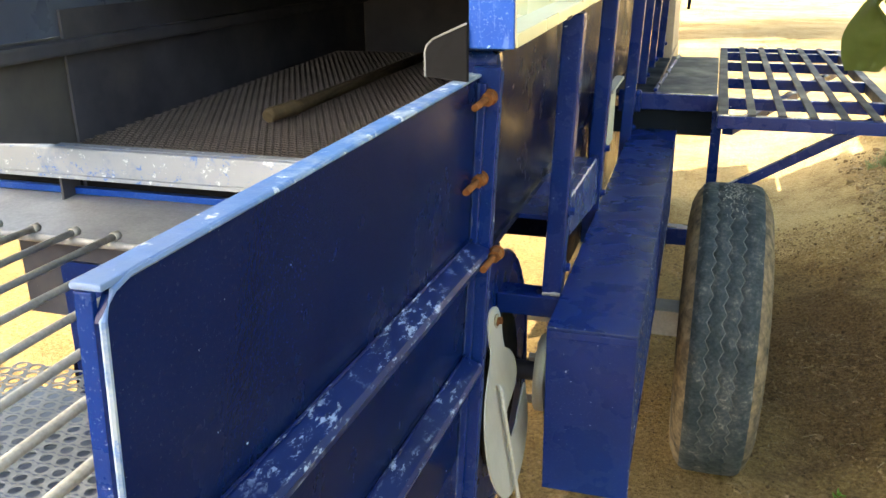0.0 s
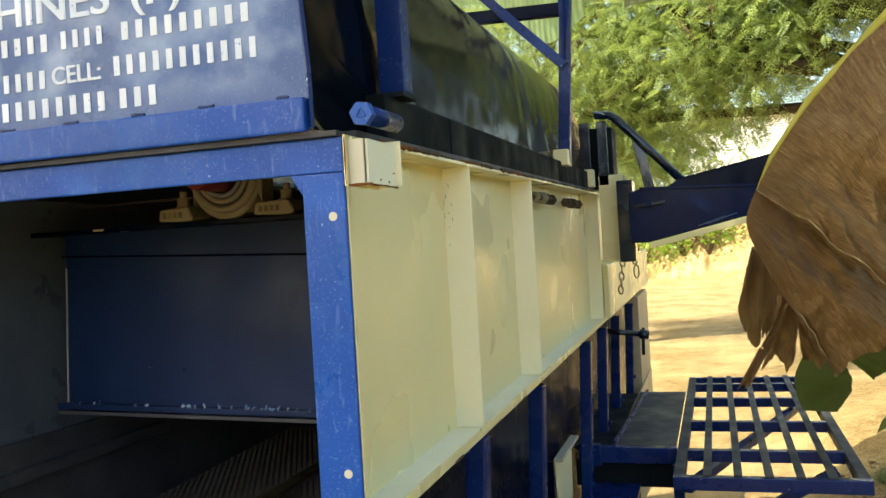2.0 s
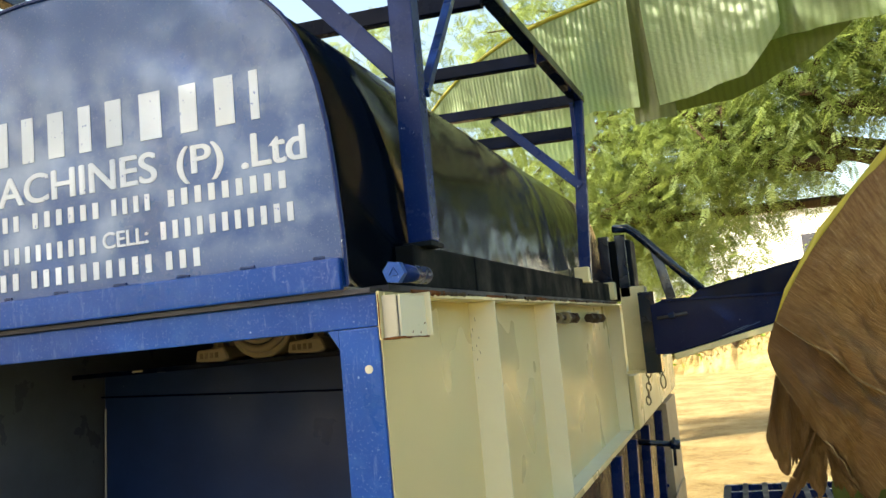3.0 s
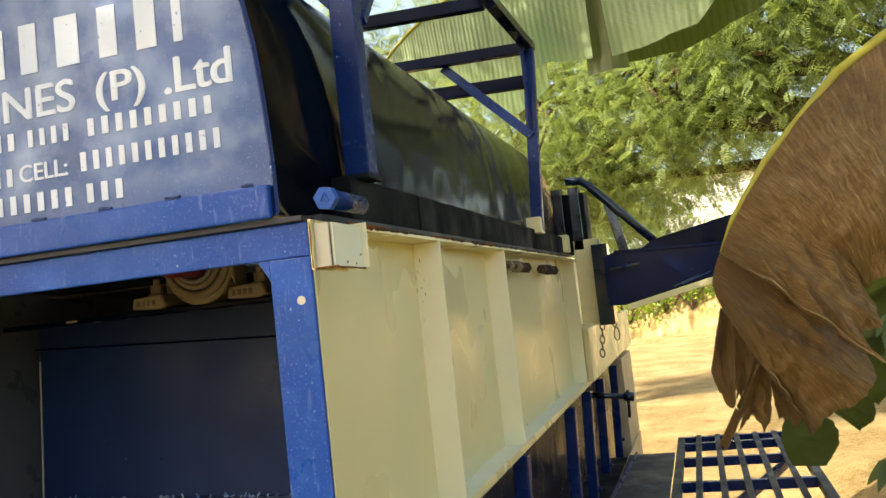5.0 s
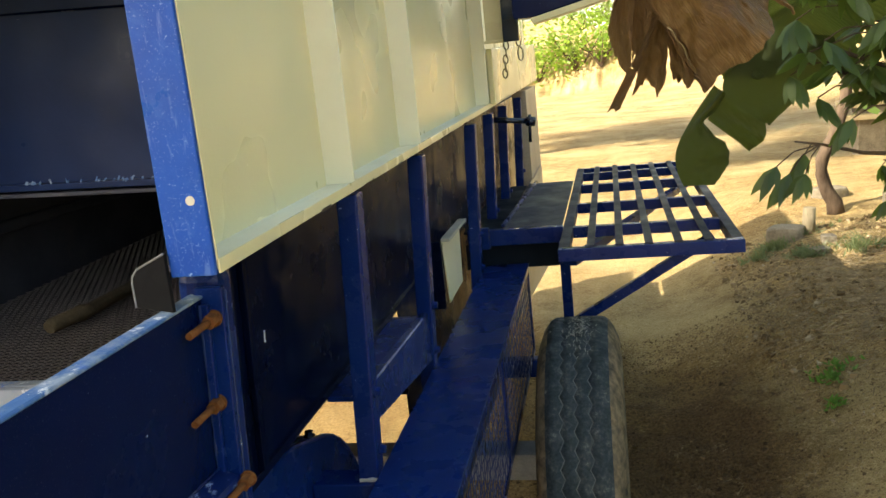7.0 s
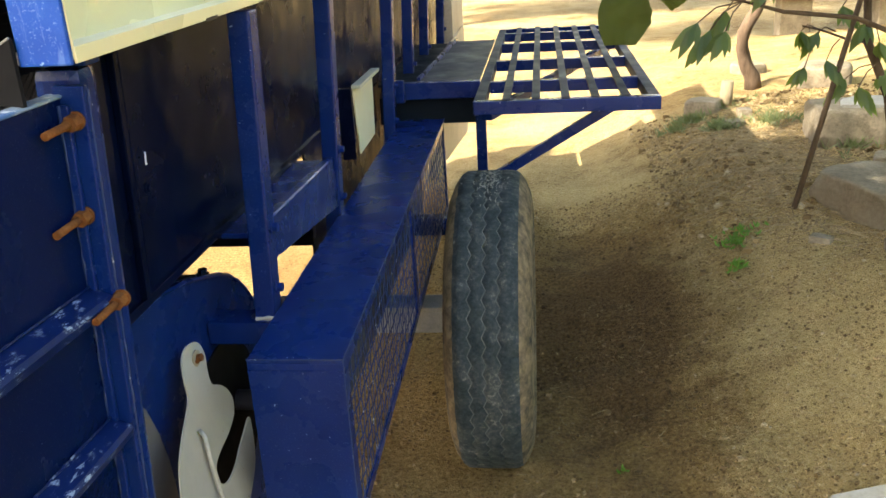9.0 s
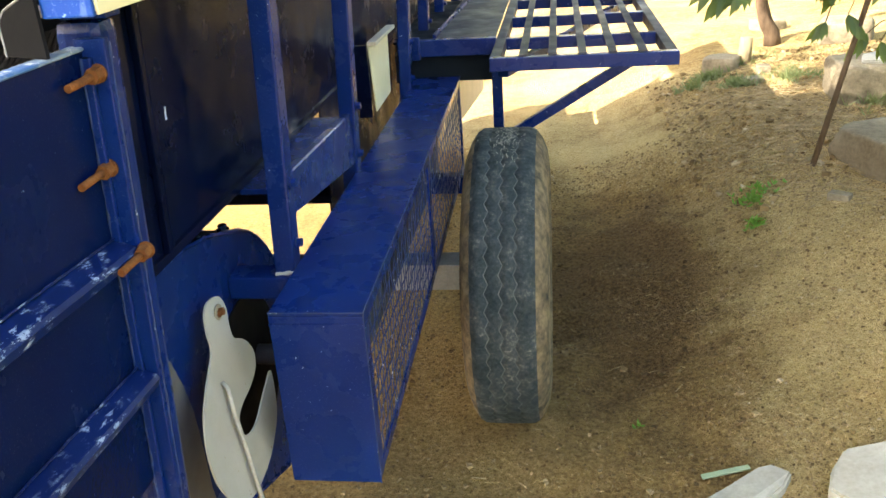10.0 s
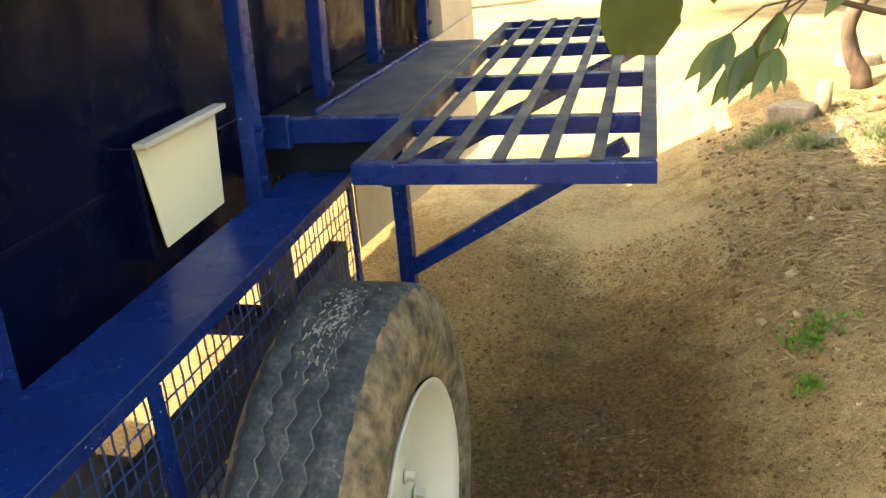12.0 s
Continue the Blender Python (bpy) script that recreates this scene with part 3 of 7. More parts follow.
# cream side panel with ribs
side = mpart("side_panel", block(-0.1358, -0.1322, 1.176, 5.80, 1.450, 1.947, 0.0, rise=RISE), CREAM, None, "glossy cream sheet with welded ribs")
mpart("lower_flange", block(-0.1365, -0.0790, 1.175, 5.80, 1.442, 1.450, 0.001, rise=RISE), RIB, side)
mpart("lower_flange_lip", block(-0.0790, -0.0755, 1.175, 5.80, 1.438, 1.455, 0.001, rise=RISE), CREAM, side)
mpart("upper_flange", block(-0.1365, -0.0790, 1.285, 5.0, 1.941, 1.947, 0.001, rise=RISE), CREAM, side)
mpart("corner_strip", block(-0.1360, -0.0775, 1.1748, 1.1785, 1.4505, 1.9405, 0.001), CREAM, side)
for i, y in enumerate((1.745, 2.318, 3.60)):
    h = RISE * (y - 1.17)
    rib = mpart("rib", block(-0.1365, -0.0790, y, y + 0.006, 1.4505 + h, 1.9405 + h, 0.001), RIB, side)
    mpart("rib_foot", slab([(-0.1365, y + 0.0061, 1.451 + h), (-0.082, y + 0.0061, 1.451 + h), (-0.082, y + 0.028, 1.451 + h), (-0.1365, y + 0.028, 1.451 + h)], (0, 0, 0.004)), CREAM, side)
    mpart("weld", weld((-0.137, y - 0.003, 1.454 + h), (-0.137, y - 0.003, 1.53 + h), 0.0035, i), CREAM, side)
for y, mt in ((2.46, CHAINED), (2.98, IRON)):
    m = mpart("stay_bolt", rod([(-0.100, y - 0.03, 1.915), (-0.100, y + 0.27, 1.919)], 0.0075, 10), IRON, None, "rusty threaded tension bolt with nuts")
    for d, r in ((-0.02, 0.016), (0.085, 0.019), (0.115, 0.018), (0.225, 0.017)):
        mpart("nut", rod([(-0.100, y + d, 1.916), (-0.100, y + d + 0.024, 1.916)], r, 6), mt if d < 0.1 else IRON, m)
    mpart("lug", block(-0.1318, -0.090, y + 0.14, y + 0.15, 1.905, 1.940, 0.001), RIB, m)
for x0, x1, y0, y1, z0, z1 in ((MX0, MX0 + 0.004, 1.175, 4.60, 1.45, 1.947),):
    mpart("far_side_panel", block(x0, x1, y0, y1, z0, z1, 0.0), CREAM)

rnd = random.Random(29)
for k in range(9):
    x, z = rnd.gauss(-0.122, 0.006), rnd.uniform(1.78, 1.91)
    mpart("scuff", bar((x, 1.7442, z), (x + rnd.uniform(-0.001, 0.001), 1.7442, z + rnd.uniform(0.003, 0.011)), rnd.uniform(0.0004, 0.0009), 0.0008, (0, 1, 0), 0), IRON, side)
for k in range(10):
    y = rnd.uniform(1.25, 3.2)
    mpart("scuff", bar((-0.0752, y, 1.4385 + RISE * (y - 1.17)), (-0.0752, y + rnd.uniform(0.01, 0.05), 1.439 + RISE * (y - 1.17)), 0.0008, rnd.uniform(0.002, 0.005), (0, 0, 1), 0), IRON, side)

# front end: bearing plate, chain, crank, sheet below
plate = mpart("bearing_plate", block(-0.058, 0.034, 3.50, 3.512, 1.705, 2.03, 0.003), CREAM, None, "cream bearing plate on edge")
mpart("plate_edge", block(0.034, 0.043, 3.49, 3.515, 1.71, 2.025, 0.002), GALV, plate)
mpart("latch", block(0.030, 0.044, 3.478, 3.4895, 1.83, 1.89, 0.003), CREAM, plate)
mpart("plate_ledge", block(-0.060, 0.030, 3.46, 3.4995, 1.700, 1.711, 0.002), CREAM, plate)
mpart("front_box", block(-0.0785, -0.056, 3.62, 5.65, 1.45, 1.66, 0.004, rise=RISE), CREAM, None, "cream front box side")
mpart("front_sheet", block(-0.13, -0.055, 4.85, 5.47, 0.80, 1.465, 0.004), PINKISH, None, "dusty cream front sheet")
def link(c, turn, long=0.017, wide=0.009):
    """One chain link hanging at c."""
    side = Vector((math.cos(turn), math.sin(turn), 0))
    return rod([Vector(c) + side * wide * math.cos(a) + Vector((0, 0, long * math.sin(a))) for a in [k * math.tau / 12 for k in range(13)]], 0.0028, 6, ends=False)


chain = mpart("chain", link((0.004, 3.60, 1.69), 0.2), CHAINED, None, "short hanging grimy painted chain")
for k in range(1, 5):
    mpart("link", link((0.004 - 0.003 * k, 3.60, 1.69 - 0.026 * k), 0.2 + 1.5 * k), CHAINED, chain)
hook = mpart("chain_hook", link((0.052, 3.60, 1.70), 0.3), CHAINED, None, "small steel snap hook on a ring")
mpart("ring", link((0.056, 3.60, 1.655), 0.2, 0.026, 0.010), CHAINED, hook)
crank = mpart("crank", rod([(-0.12, 3.85, 1.40), (0.055, 3.885, 1.375)], 0.012, 10), BLACKISH, None, "dark screw crank with a cross handle")
mpart("crank_handle", rod([(0.045, 3.885, 1.405), (0.040, 3.885, 1.29)], 0.007, 8), BLACKISH, crank)
mpart("crank_collar", rod([(0.03, 3.88, 1.379), (0.065, 3.888, 1.373)], 0.02, 10), BLACKISH, crank)

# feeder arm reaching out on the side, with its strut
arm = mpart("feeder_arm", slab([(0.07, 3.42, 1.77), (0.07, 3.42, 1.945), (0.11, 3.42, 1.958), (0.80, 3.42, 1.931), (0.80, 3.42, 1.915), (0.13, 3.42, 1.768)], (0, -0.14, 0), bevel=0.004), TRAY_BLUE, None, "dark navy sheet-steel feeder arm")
mpart("arm_cover", slab([(0.20, 3.415, 1.9565), (0.245, 3.415, 1.985), (1.0, 3.415, 2.136), (1.0, 3.415, 1.925)], (0, -0.125, 0), bevel=0.003), NAVY, arm)
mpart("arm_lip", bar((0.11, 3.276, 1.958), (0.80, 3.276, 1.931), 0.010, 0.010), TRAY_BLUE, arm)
mpart("arm_underside", bar((0.135, 3.345, 1.757), (0.80, 3.345, 1.903), 0.15, 0.020), CREAM, arm, "cream underside sheet")
mpart("arm_bolt", rod([(0.09, 3.273, 1.897), (0.195, 3.268, 1.906)], 0.006, 8), DARK_IN, arm)
mpart("arm_nut", rod([(0.130, 3.272, 1.901), (0.150, 3.271, 1.903)], 0.012, 6), NAVY_MATT, arm)
for x, z in ((0.33, 1.80), (0.34, 1.803), (0.30, 1.795)):
    mpart("arm_scratch", bar((x, 3.279, z + 0.02), (x + 0.09, 3.279, z + 0.05), 0.002, 0.0015, (0, 1, 0), 0), RIM, arm)
mpart("arm_root", block(0.017, 0.075, 3.40, 3.50, 1.70, 2.0, 0.004), BLACKISH, arm)
strut = mpart("strut", rod([(-0.055, 3.48, 2.258), (0.0, 3.47, 2.252), (0.03, 3.46, 2.228), (0.25, 3.40, 1.985)], 0.016, 10), BLACKISH, None, "black tube strut")
mpart("strut_fork", bar((0.095, 3.45, 2.160), (0.135, 3.44, 1.965), 0.036, 0.012, (0, 1, 0)), BLACKISH, strut)
for x, y in ((-0.10, 3.50), (-0.035, 3.50)):
    mpart("upright", block(x - 0.022, x + 0.018, y, y + 0.05, 1.99, 2.235, 0.003), BLACKISH, None, "black channel upright")
mpart("pulley_cover", block(-0.117, -0.005, 3.565, 3.72, 1.985, 2.22, 0.006), BLACK_MATT, None, "dull black pulley cover")
mpart("upright_foot", block(-0.112, -0.066, 3.40, 3.47, 1.985, 2.05, 0.003), CREAM)

# rack over the hood
rack = mpart("rack_post", bar((-0.088, 1.40, 2.031), (-0.088, 1.40, 2.70), 0.040, 0.036, (0, 1, 0)), BLUE, None, "blue angle-iron rack post")
mpart("rack_post", bar((-0.082, 2.88, 2.03), (-0.045, 2.88, 2.645), 0.036, 0.030, (0, 1, 0)), BLUE, None, "blue angle-iron rack post")
mpart("post_clip", block(-0.108, -0.064, 2.83, 2.90, 2.025, 2.075, 0.003), CREAM)
mpart("rack_rail", bar((-0.044, 2.90, 2.628), (-0.102, 1.95, 2.672), 0.036, 0.026), BLACKISH, None, "dark rack side rail")
mpart("rack_rail", bar((-0.102, 1.95, 2.672), (-0.088, 1.40, 2.69), 0.034, 0.022), BLACKISH, None, "dark rack side rail")
mpart("rack_rail", bar((-1.05, 2.90, 2.65), (-1.03, 1.38, 2.69), 0.036, 0.026), BLACKISH, None, "dark rack side rail")
for x, y, z, w in ((-0.105, 1.99, 2.655, 0.040), (-0.075, 2.40, 2.622, 0.034), (-0.05, 2.84, 2.612, 0.034), (-0.06, 2.90, 2.520, 0.040)):
    mpart("rack_rung", bar((x, y, z), (-1.04, y, z + 0.03), 0.03, w), NAVY, None, "dark blue rack rung")
mpart("rack_brace", bar((-0.095, 1.392, 2.30), (-0.285, 1.392, 2.515), 0.034, 0.008, (0, 1, 0)), BLUE)
mpart("rack_brace", bar((-0.072, 1.42, 2.275), (-0.095, 1.80, 2.665), 0.016, 0.016), BLUE)
mpart("rack_brace", bar((-0.062, 2.862, 2.335), (-0.33, 2.862, 2.605), 0.030, 0.008, (0, 1, 0)), BLUE)
mpart("rack_brace", bar((-0.066, 2.872, 2.34), (-0.058, 2.82, 2.60), 0.012, 0.02), BLUE)

# lower body: side sheet, posts, long angle
low = mpart("lower_side", leaned(block(-0.206, -0.20, 1.30, 4.9, 1.035, 1.442, 0.0), 0.045, 1.035), NAVY, None, "glossy dark navy lower side sheet")
mpart("sheet_lip", block(-0.2, -0.194, 1.30, 3.3, 1.035, 1.05, 0.001), NAVY, low)
mpart("sheet_seam", leaned(block(-0.2, -0.190, 1.440, 1.455, 1.05, 1.435, 0.002), 0.045, 1.035), NAVY, low)
mpart("sheet_seam", leaned(block(-0.2, -0.195, 1.466, 1.472, 1.05, 1.435, 0.001), 0.045, 1.035), NAVY, low)
mpart("paint_drip", weld((-0.189, 1.514, 1.259), (-0.190, 1.514, 1.240), 0.0018, 5), STENCIL, low)
mpart("rivet", bolt((-0.193, 1.508, 1.205), (1, 0, 0), 0.007, 0.007), NAVY, low)
mpart("top_lip", block(-0.2, -0.142, 1.22, 5.0, 1.432, 1.441, 0.001), DARK_IN, low)
mpart("lower_skirt", block(-0.2055, -0.2005, 2.385, 4.9, 0.66, 1.0345, 0.0), NAVY, None, "glossy dark navy lower side sheet")
# Far side's lower outline is made up so its shadow limits the sunlit ground.
mpart("far_lower_side", slab([(MX0 + 0.02, y, z) for y, z in ((1.50, 0.53), (1.84, 0.53), (1.84, 0.70), (2.90, 0.70), (2.90, 0.53), (5.5, 0.53), (5.5, 1.45), (1.50, 1.45))], (0.006, 0, 0)), DARK_IN)
mpart("far_shade_skirt", block(MX0 + 0.02, MX0 + 0.026, 1.50, 1.84, 0.36, 0.5295, 0.0), DARK_IN)
mpart("front_lower_side", block(-0.205, -0.2, 4.9, 5.6, 0.85, 1.44, 0.0), NAVY)
for y, zb in ((1.731, 0.88), (2.300, 0.80), (3.16, 0.80), (3.62, 0.98), (4.10, 0.98), (4.75, 0.6)):
    p = mpart("side_post", leaned(block(-0.139, -0.100, y, y + 0.045, zb, 1.437, 0.004), 0.045, 0.88), BLUE, None, "blue square-tube side post")
    for z in (1.054, 0.935):
        mpart("bolt_head", bolt((-0.100 + 0.045 * (z - 0.88), y + 0.023, z), (1, 0, 0)), BLUE, p)
mpart("long_angle", slab([(-0.124, 1.777, 0.980), (-0.124, 2.299, 0.915), (-0.124, 2.299, 1.042), (-0.124, 1.777, 1.062)], (0.022, 0, 0), bevel=0.003), BLUE, None, "blue angle iron between the posts")
mpart("long_angle_leg", block(-0.1995, -0.1245, 1.777, 2.299, 1.024, 1.034, 0.001), BLUE)
mpart("post_arm", block(-0.229, -0.085, 1.715, 1.78, 0.835, 0.879, 0.003), BLUE)
mpart("weld", weld((-0.136, 1.729, 0.882), (-0.101, 1.729, 0.882), 0.004, 51), WHITE_PAINT)
mpart("cross_member", block(-0.98, -0.21, 2.60, 2.66, 0.70, 0.78, 0.003), NAVY)
mpart("chassis_beam", block(-0.30, -0.22, 2.6, 5.6, 0.72, 0.84, 0.003), NAVY, None, "dark blue chassis beam")
mpart("chassis_beam", block(-0.95, -0.87, 1.3, 5.6, 0.72, 0.84, 0.003), NAVY, None, "dark blue chassis beam")
mpart("chassis_beam", block(-0.135, -0.085, 2.03, 3.60, 0.462, 0.618, 0.004), DARK_IN, None, "dark chassis beam")
mpart("belt_casing", block(-0.085, -0.055, 1.56, 2.25, 0.556, 0.712, 0.003), DARK_IN)
mpart("beam_hanger", block(-0.130, -0.090, 2.30, 2.44, 0.6185, 0.80, 0.003), DARK_IN)
mpart("frame_leg", block(-0.130, -0.092, 3.13, 3.255, 0.6185, 0.80, 0.003), DARK_IN)
mpart("inner_hopper", slab([(-0.21, 2.7, 1.03), (-0.21, 5.0, 1.03), (-0.21, 5.0, 0.70), (-0.21, 3.6, 0.70)], (-0.7, 0, 0)), NAVY)

# small cream flap
flap = mpart("flap", slab([(-0.158, 2.812, 1.113), (-0.158, 3.118, 1.120), (-0.158, 3.088, 0.913), (-0.158, 2.848, 0.907)], (0.004, 0, 0)), CREAM_MATT, None, "cream sheet flap with a folded lip")
mpart("flap_lip", block(-0.158, -0.130, 2.806, 3.126, 1.113, 1.124, 0.002), WHITE_PAINT, flap)
mpart("flap_side", block(-0.199, -0.159, 2.80, 2.816, 0.90, 1.115, 0.001), NAVY, flap)

# rear tray: side plate with folded rim and two long ribs
LEAN = 0.055
tray = mpart("tray_side", leaned(slab([(-0.14, 0.462, 0.80), (-0.14, 0.462, 1.374), (-0.14, 0.470, 1.388), (-0.14, 0.484, 1.392), (-0.14, 1.236, 1.392), (-0.14, 1.236, 0.80)], (-0.005, 0, 0)), LEAN, 1.392), TRAY_BLUE, None, "blue tray side plate, darkened for shade, with scuffed folded rim")
mpart("tray_rim", leaned(block(-0.159, -0.1385, 0.462, 1.244, 1.392, 1.3965, 0.0015), LEAN, 1.392), RIM, tray, "scuffed pale blue rim")
mpart("tray_front_fold", leaned(block(-0.157, -0.1455, 0.4625, 0.467, 0.80, 1.391, 0.001), LEAN, 1.392), BLUE, tray)
mpart("tray_edge", leaned(rod([(-0.139, 0.462, 0.80), (-0.139, 0.462, 1.376), (-0.139, 0.472, 1.390), (-0.139, 0.486, 1.394), (-0.139, 1.243, 1.394)], 0.0022, 6), LEAN, 1.392), RIM, tray)
for z, y0, k in ((1.182, 0.463, 1), (0.998, 0.463, 2)):
    rib = mpart("tray_rib", leaned(slab([(-0.1395, y0, z - 0.022), (-0.112, y0, z - 0.012), (-0.108, y0, z), (-0.112, y0, z + 0.006), (-0.1395, y0, z + 0.016)], (0, 1.232 - y0, -0.036)), LEAN, 1.392), SCRATCHED, tray)
    mpart("weld", leaned(weld((-0.136, y0, z + 0.018), (-0.136, 1.234, z - 0.018), 0.0016, 10 + k), LEAN, 1.392), SCRATCHED, rib)
mpart("weld", leaned(weld((-0.1385, 1.229, 0.70), (-0.1385, 1.229, 1.385), 0.002, 31), LEAN, 1.392), EDGE, tray)
mpart("weld", leaned(weld((-0.111, 1.246, 0.66), (-0.111, 1.246, 1.40), 0.0018, 32), LEAN, 1.392), EDGE, tray)
flange = mpart("tray_flange", leaned(block(-0.1495, -0.111, 1.2365, 1.247, 0.62, 1.405, 0.002), LEAN, 1.392), BLUE, None, "blue end angle of the tray")
mpart("flange_groove", leaned(block(-0.1395, -0.128, 1.228, 1.2355, 0.66, 1.385, 0.002), LEAN, 1.392), BLUE, flange)
lowpost = mpart("frame_post", leaned(block(-0.178, -0.118, 1.2475, 1.290, 0.58, 1.424, 0.014), LEAN, 1.392), BLUE, None, "blue frame post carrying the tray")
mpart("post_cap", leaned(block(-0.170, -0.112, 1.252, 1.288, 1.4245, 1.4365, 0.002), LEAN, 1.392), BLUE, lowpost)
for x, y, z in ((-0.124, 1.236, 1.366), (-0.130, 1.236, 1.253), (-0.100, 1.236, 1.146)):
    st = mpart("stud", leaned(rod([(x - 0.004, y - 0.062, z - 0.004), (x, y, z)], 0.0050, 10), LEAN, 1.392), RUST, flange, "rusty threaded stud")
    mpart("nut", leaned(rod([(x, y - 0.018, z - 0.001), (x, y - 0.003, z)], 0.0096, 6), LEAN, 1.392), RUST, flange)
    mpart("washer", leaned(rod([(x, y - 0.003, z), (x, y - 0.0005, z)], 0.0115, 14), LEAN, 1.392), RUST, flange)
mpart("tray_far_side", block(-1.39, -1.385, 0.30, 1.25, 0.80, 1.39, 0.0), BLUE)
TX0 = -1.38
pan = mpart("tray_lip", block(TX0, -0.2065, 1.428, 1.446, 1.150, 1.203, 0.004), LIP, None, "scuffed pale blue channel lip")
mpart("lip_top", block(TX0, -0.21, 1.4465, 1.47, 1.197, 1.203, 0.001), LIP, pan)
mpart("lip_edge", block(TX0, -0.2065, 1.418, 1.4275, 1.146, 1.153, 0.001), LIP, pan)
shelf = mpart("grain_shelf", hexa(bmesh.new(), [(TX0, 1.27, 1.076), (-0.2065, 1.27, 1.076), (-0.2065, 1.50, 1.088), (TX0, 1.50, 1.088), (TX0, 1.27, 1.082), (-0.2065, 1.27, 1.082), (-0.2065, 1.50, 1.094), (TX0, 1.50, 1.094)]), GALV, None, "dull grey sheet shelf")
mpart("shelf_lip", block(TX0, -0.2065, 1.485, 1.50, 1.0945, 1.108, 0.002), BLUE_WORN, shelf)
# Black backing stands for the shade behind the shelf.
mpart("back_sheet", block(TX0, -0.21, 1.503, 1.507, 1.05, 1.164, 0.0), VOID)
rack_bar = mpart("rod_carrier", rod([(TX0, 1.262, 1.085), (-0.192, 1.262, 1.085)], 0.008, 8), GALV, None, "grey cross bar")
for i in range(14):
    x = -1.288 + 0.0832 * i
    mpart("straw_rod", rod([(x, 1.272, 1.098), (x, 0.9, 1.102), (x + 0.004, 0.25, 1.100)], 0.0062, 10), ROD_PAINT, rack_bar)
    mpart("rod_knob", rod([(x, 1.266, 1.098), (x, 1.280, 1.098)], 0.0085, 8), ROD_PAINT, rack_bar)
mpart("rear_skirt", block(MX0 + 0.03, -0.2, 1.30, 1.306, 0.92, 1.07, 0.0), DARK_IN)


def perforated(x0, x1, y0, y1, z0, z1, px, py, rx, ry, n):
    """A sheet with staggered holes: every cell is a ring of n quads."""
    verts, faces = [], []
    rows_n, cols = int((y1 - y0) / py), int((x1 - x0) / px)
    ang = [k * math.tau / n for k in range(n)]
    rim_pts = []
    for a in ang:
        c, s = math.cos(a), math.sin(a)
        k = min(px / 2 / abs(c) if abs(c) > 1e-6 else 9, py / 2 / abs(s) if abs(s) > 1e-6 else 9)
        rim_pts.append((c * k, s * k))
    for r in range(rows_n):
        y = y0 + (r + 0.5) * py
        z = z0 + (z1 - z0) * (y - y0) / (y1 - y0)
        for c in range(cols):
            x = x0 + (c + 0.5 + 0.5 * (r % 2)) * px
            b = len(verts)
            verts += [(x + u, y + w, z) for u, w in rim_pts]
            verts += [(x + rx * math.cos(a), y + ry * math.sin(a), z) for a in ang]
            verts += [(x + rx * math.cos(a), y + ry * math.sin(a), z - 0.0015) for a in ang]
            for k in range(n):
                j = (k + 1) % n
                faces += [(b + k, b + j, b + n + j, b + n + k), (b + n + k, b + n + j, b + 2 * n + j, b + 2 * n + k)]
    return verts, faces


msheet("screen_deck", *perforated(MX0 + 0.03, -0.20, 1.472, 2.75, 1.200, 1.232, 0.0165, 0.0165, 0.0062, 0.0062, 10), SCREEN, "brown perforated sieve deck")
msheet("sieve_plate", *perforated(-1.02, -0.20, 0.35, 1.24, 0.85, 0.85, 0.030, 0.026, 0.0098, 0.0098, 12), GALV, "grey sheet with round holes")
mpart("sieve_pan", block(-1.02, -0.19, 0.35, 1.24, 0.795, 0.80, 0.0), DUST_BLUE, None, "dull blue-grey pan under the sieve")

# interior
# Black sheet keeps the sieve holes dark, as shade would.
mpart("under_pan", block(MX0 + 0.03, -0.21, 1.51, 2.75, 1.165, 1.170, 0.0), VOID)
mpart("inner_side", block(MX0 + 0.0045, MX0 + 0.010, 1.452, 4.6, 1.0, 1.40, 0.0), DUST_IN, None, "brown dusty inside sheet")
mpart("inner_side", slab([(MX0 + 0.0045, 1.19, 1.262), (MX0 + 0.0045, 1.4518, 1.204), (MX0 + 0.0045, 1.4518, 1.40), (MX0 + 0.0045, 1.19, 1.40)], (0.0055, 0, 0)), DUST_IN, None, "brown dusty inside sheet")
mpart("inner_side", block(MX0 + 0.0045, MX0 + 0.009, 1.19, 4.6, 1.4005, 1.99, 0.0), DUST_BLUE, None, "dusty blue inside sheet")
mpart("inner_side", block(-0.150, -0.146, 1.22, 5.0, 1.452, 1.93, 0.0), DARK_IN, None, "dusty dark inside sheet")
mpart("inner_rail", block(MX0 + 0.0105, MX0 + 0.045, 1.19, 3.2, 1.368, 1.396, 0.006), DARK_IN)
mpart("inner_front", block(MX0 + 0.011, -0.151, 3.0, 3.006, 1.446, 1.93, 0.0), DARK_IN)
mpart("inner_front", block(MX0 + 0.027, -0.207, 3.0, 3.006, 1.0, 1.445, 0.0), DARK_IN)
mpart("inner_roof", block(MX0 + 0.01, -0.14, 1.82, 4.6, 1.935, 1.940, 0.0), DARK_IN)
hang = mpart("hanging_plate", hexa(bmesh.new(), [(MX0 + 0.077, 1.69, 1.510), (-0.151, 1.69, 1.487), (-0.151, 1.696, 1.487), (MX0 + 0.077, 1.696, 1.510), (MX0 + 0.085, 1.70, 1.875), (-0.151, 1.70, 1.868), (-0.151, 1.706, 1.868), (MX0 + 0.085, 1.706, 1.875)]), NAVY_MATT, None, "blue hanging baffle plate")
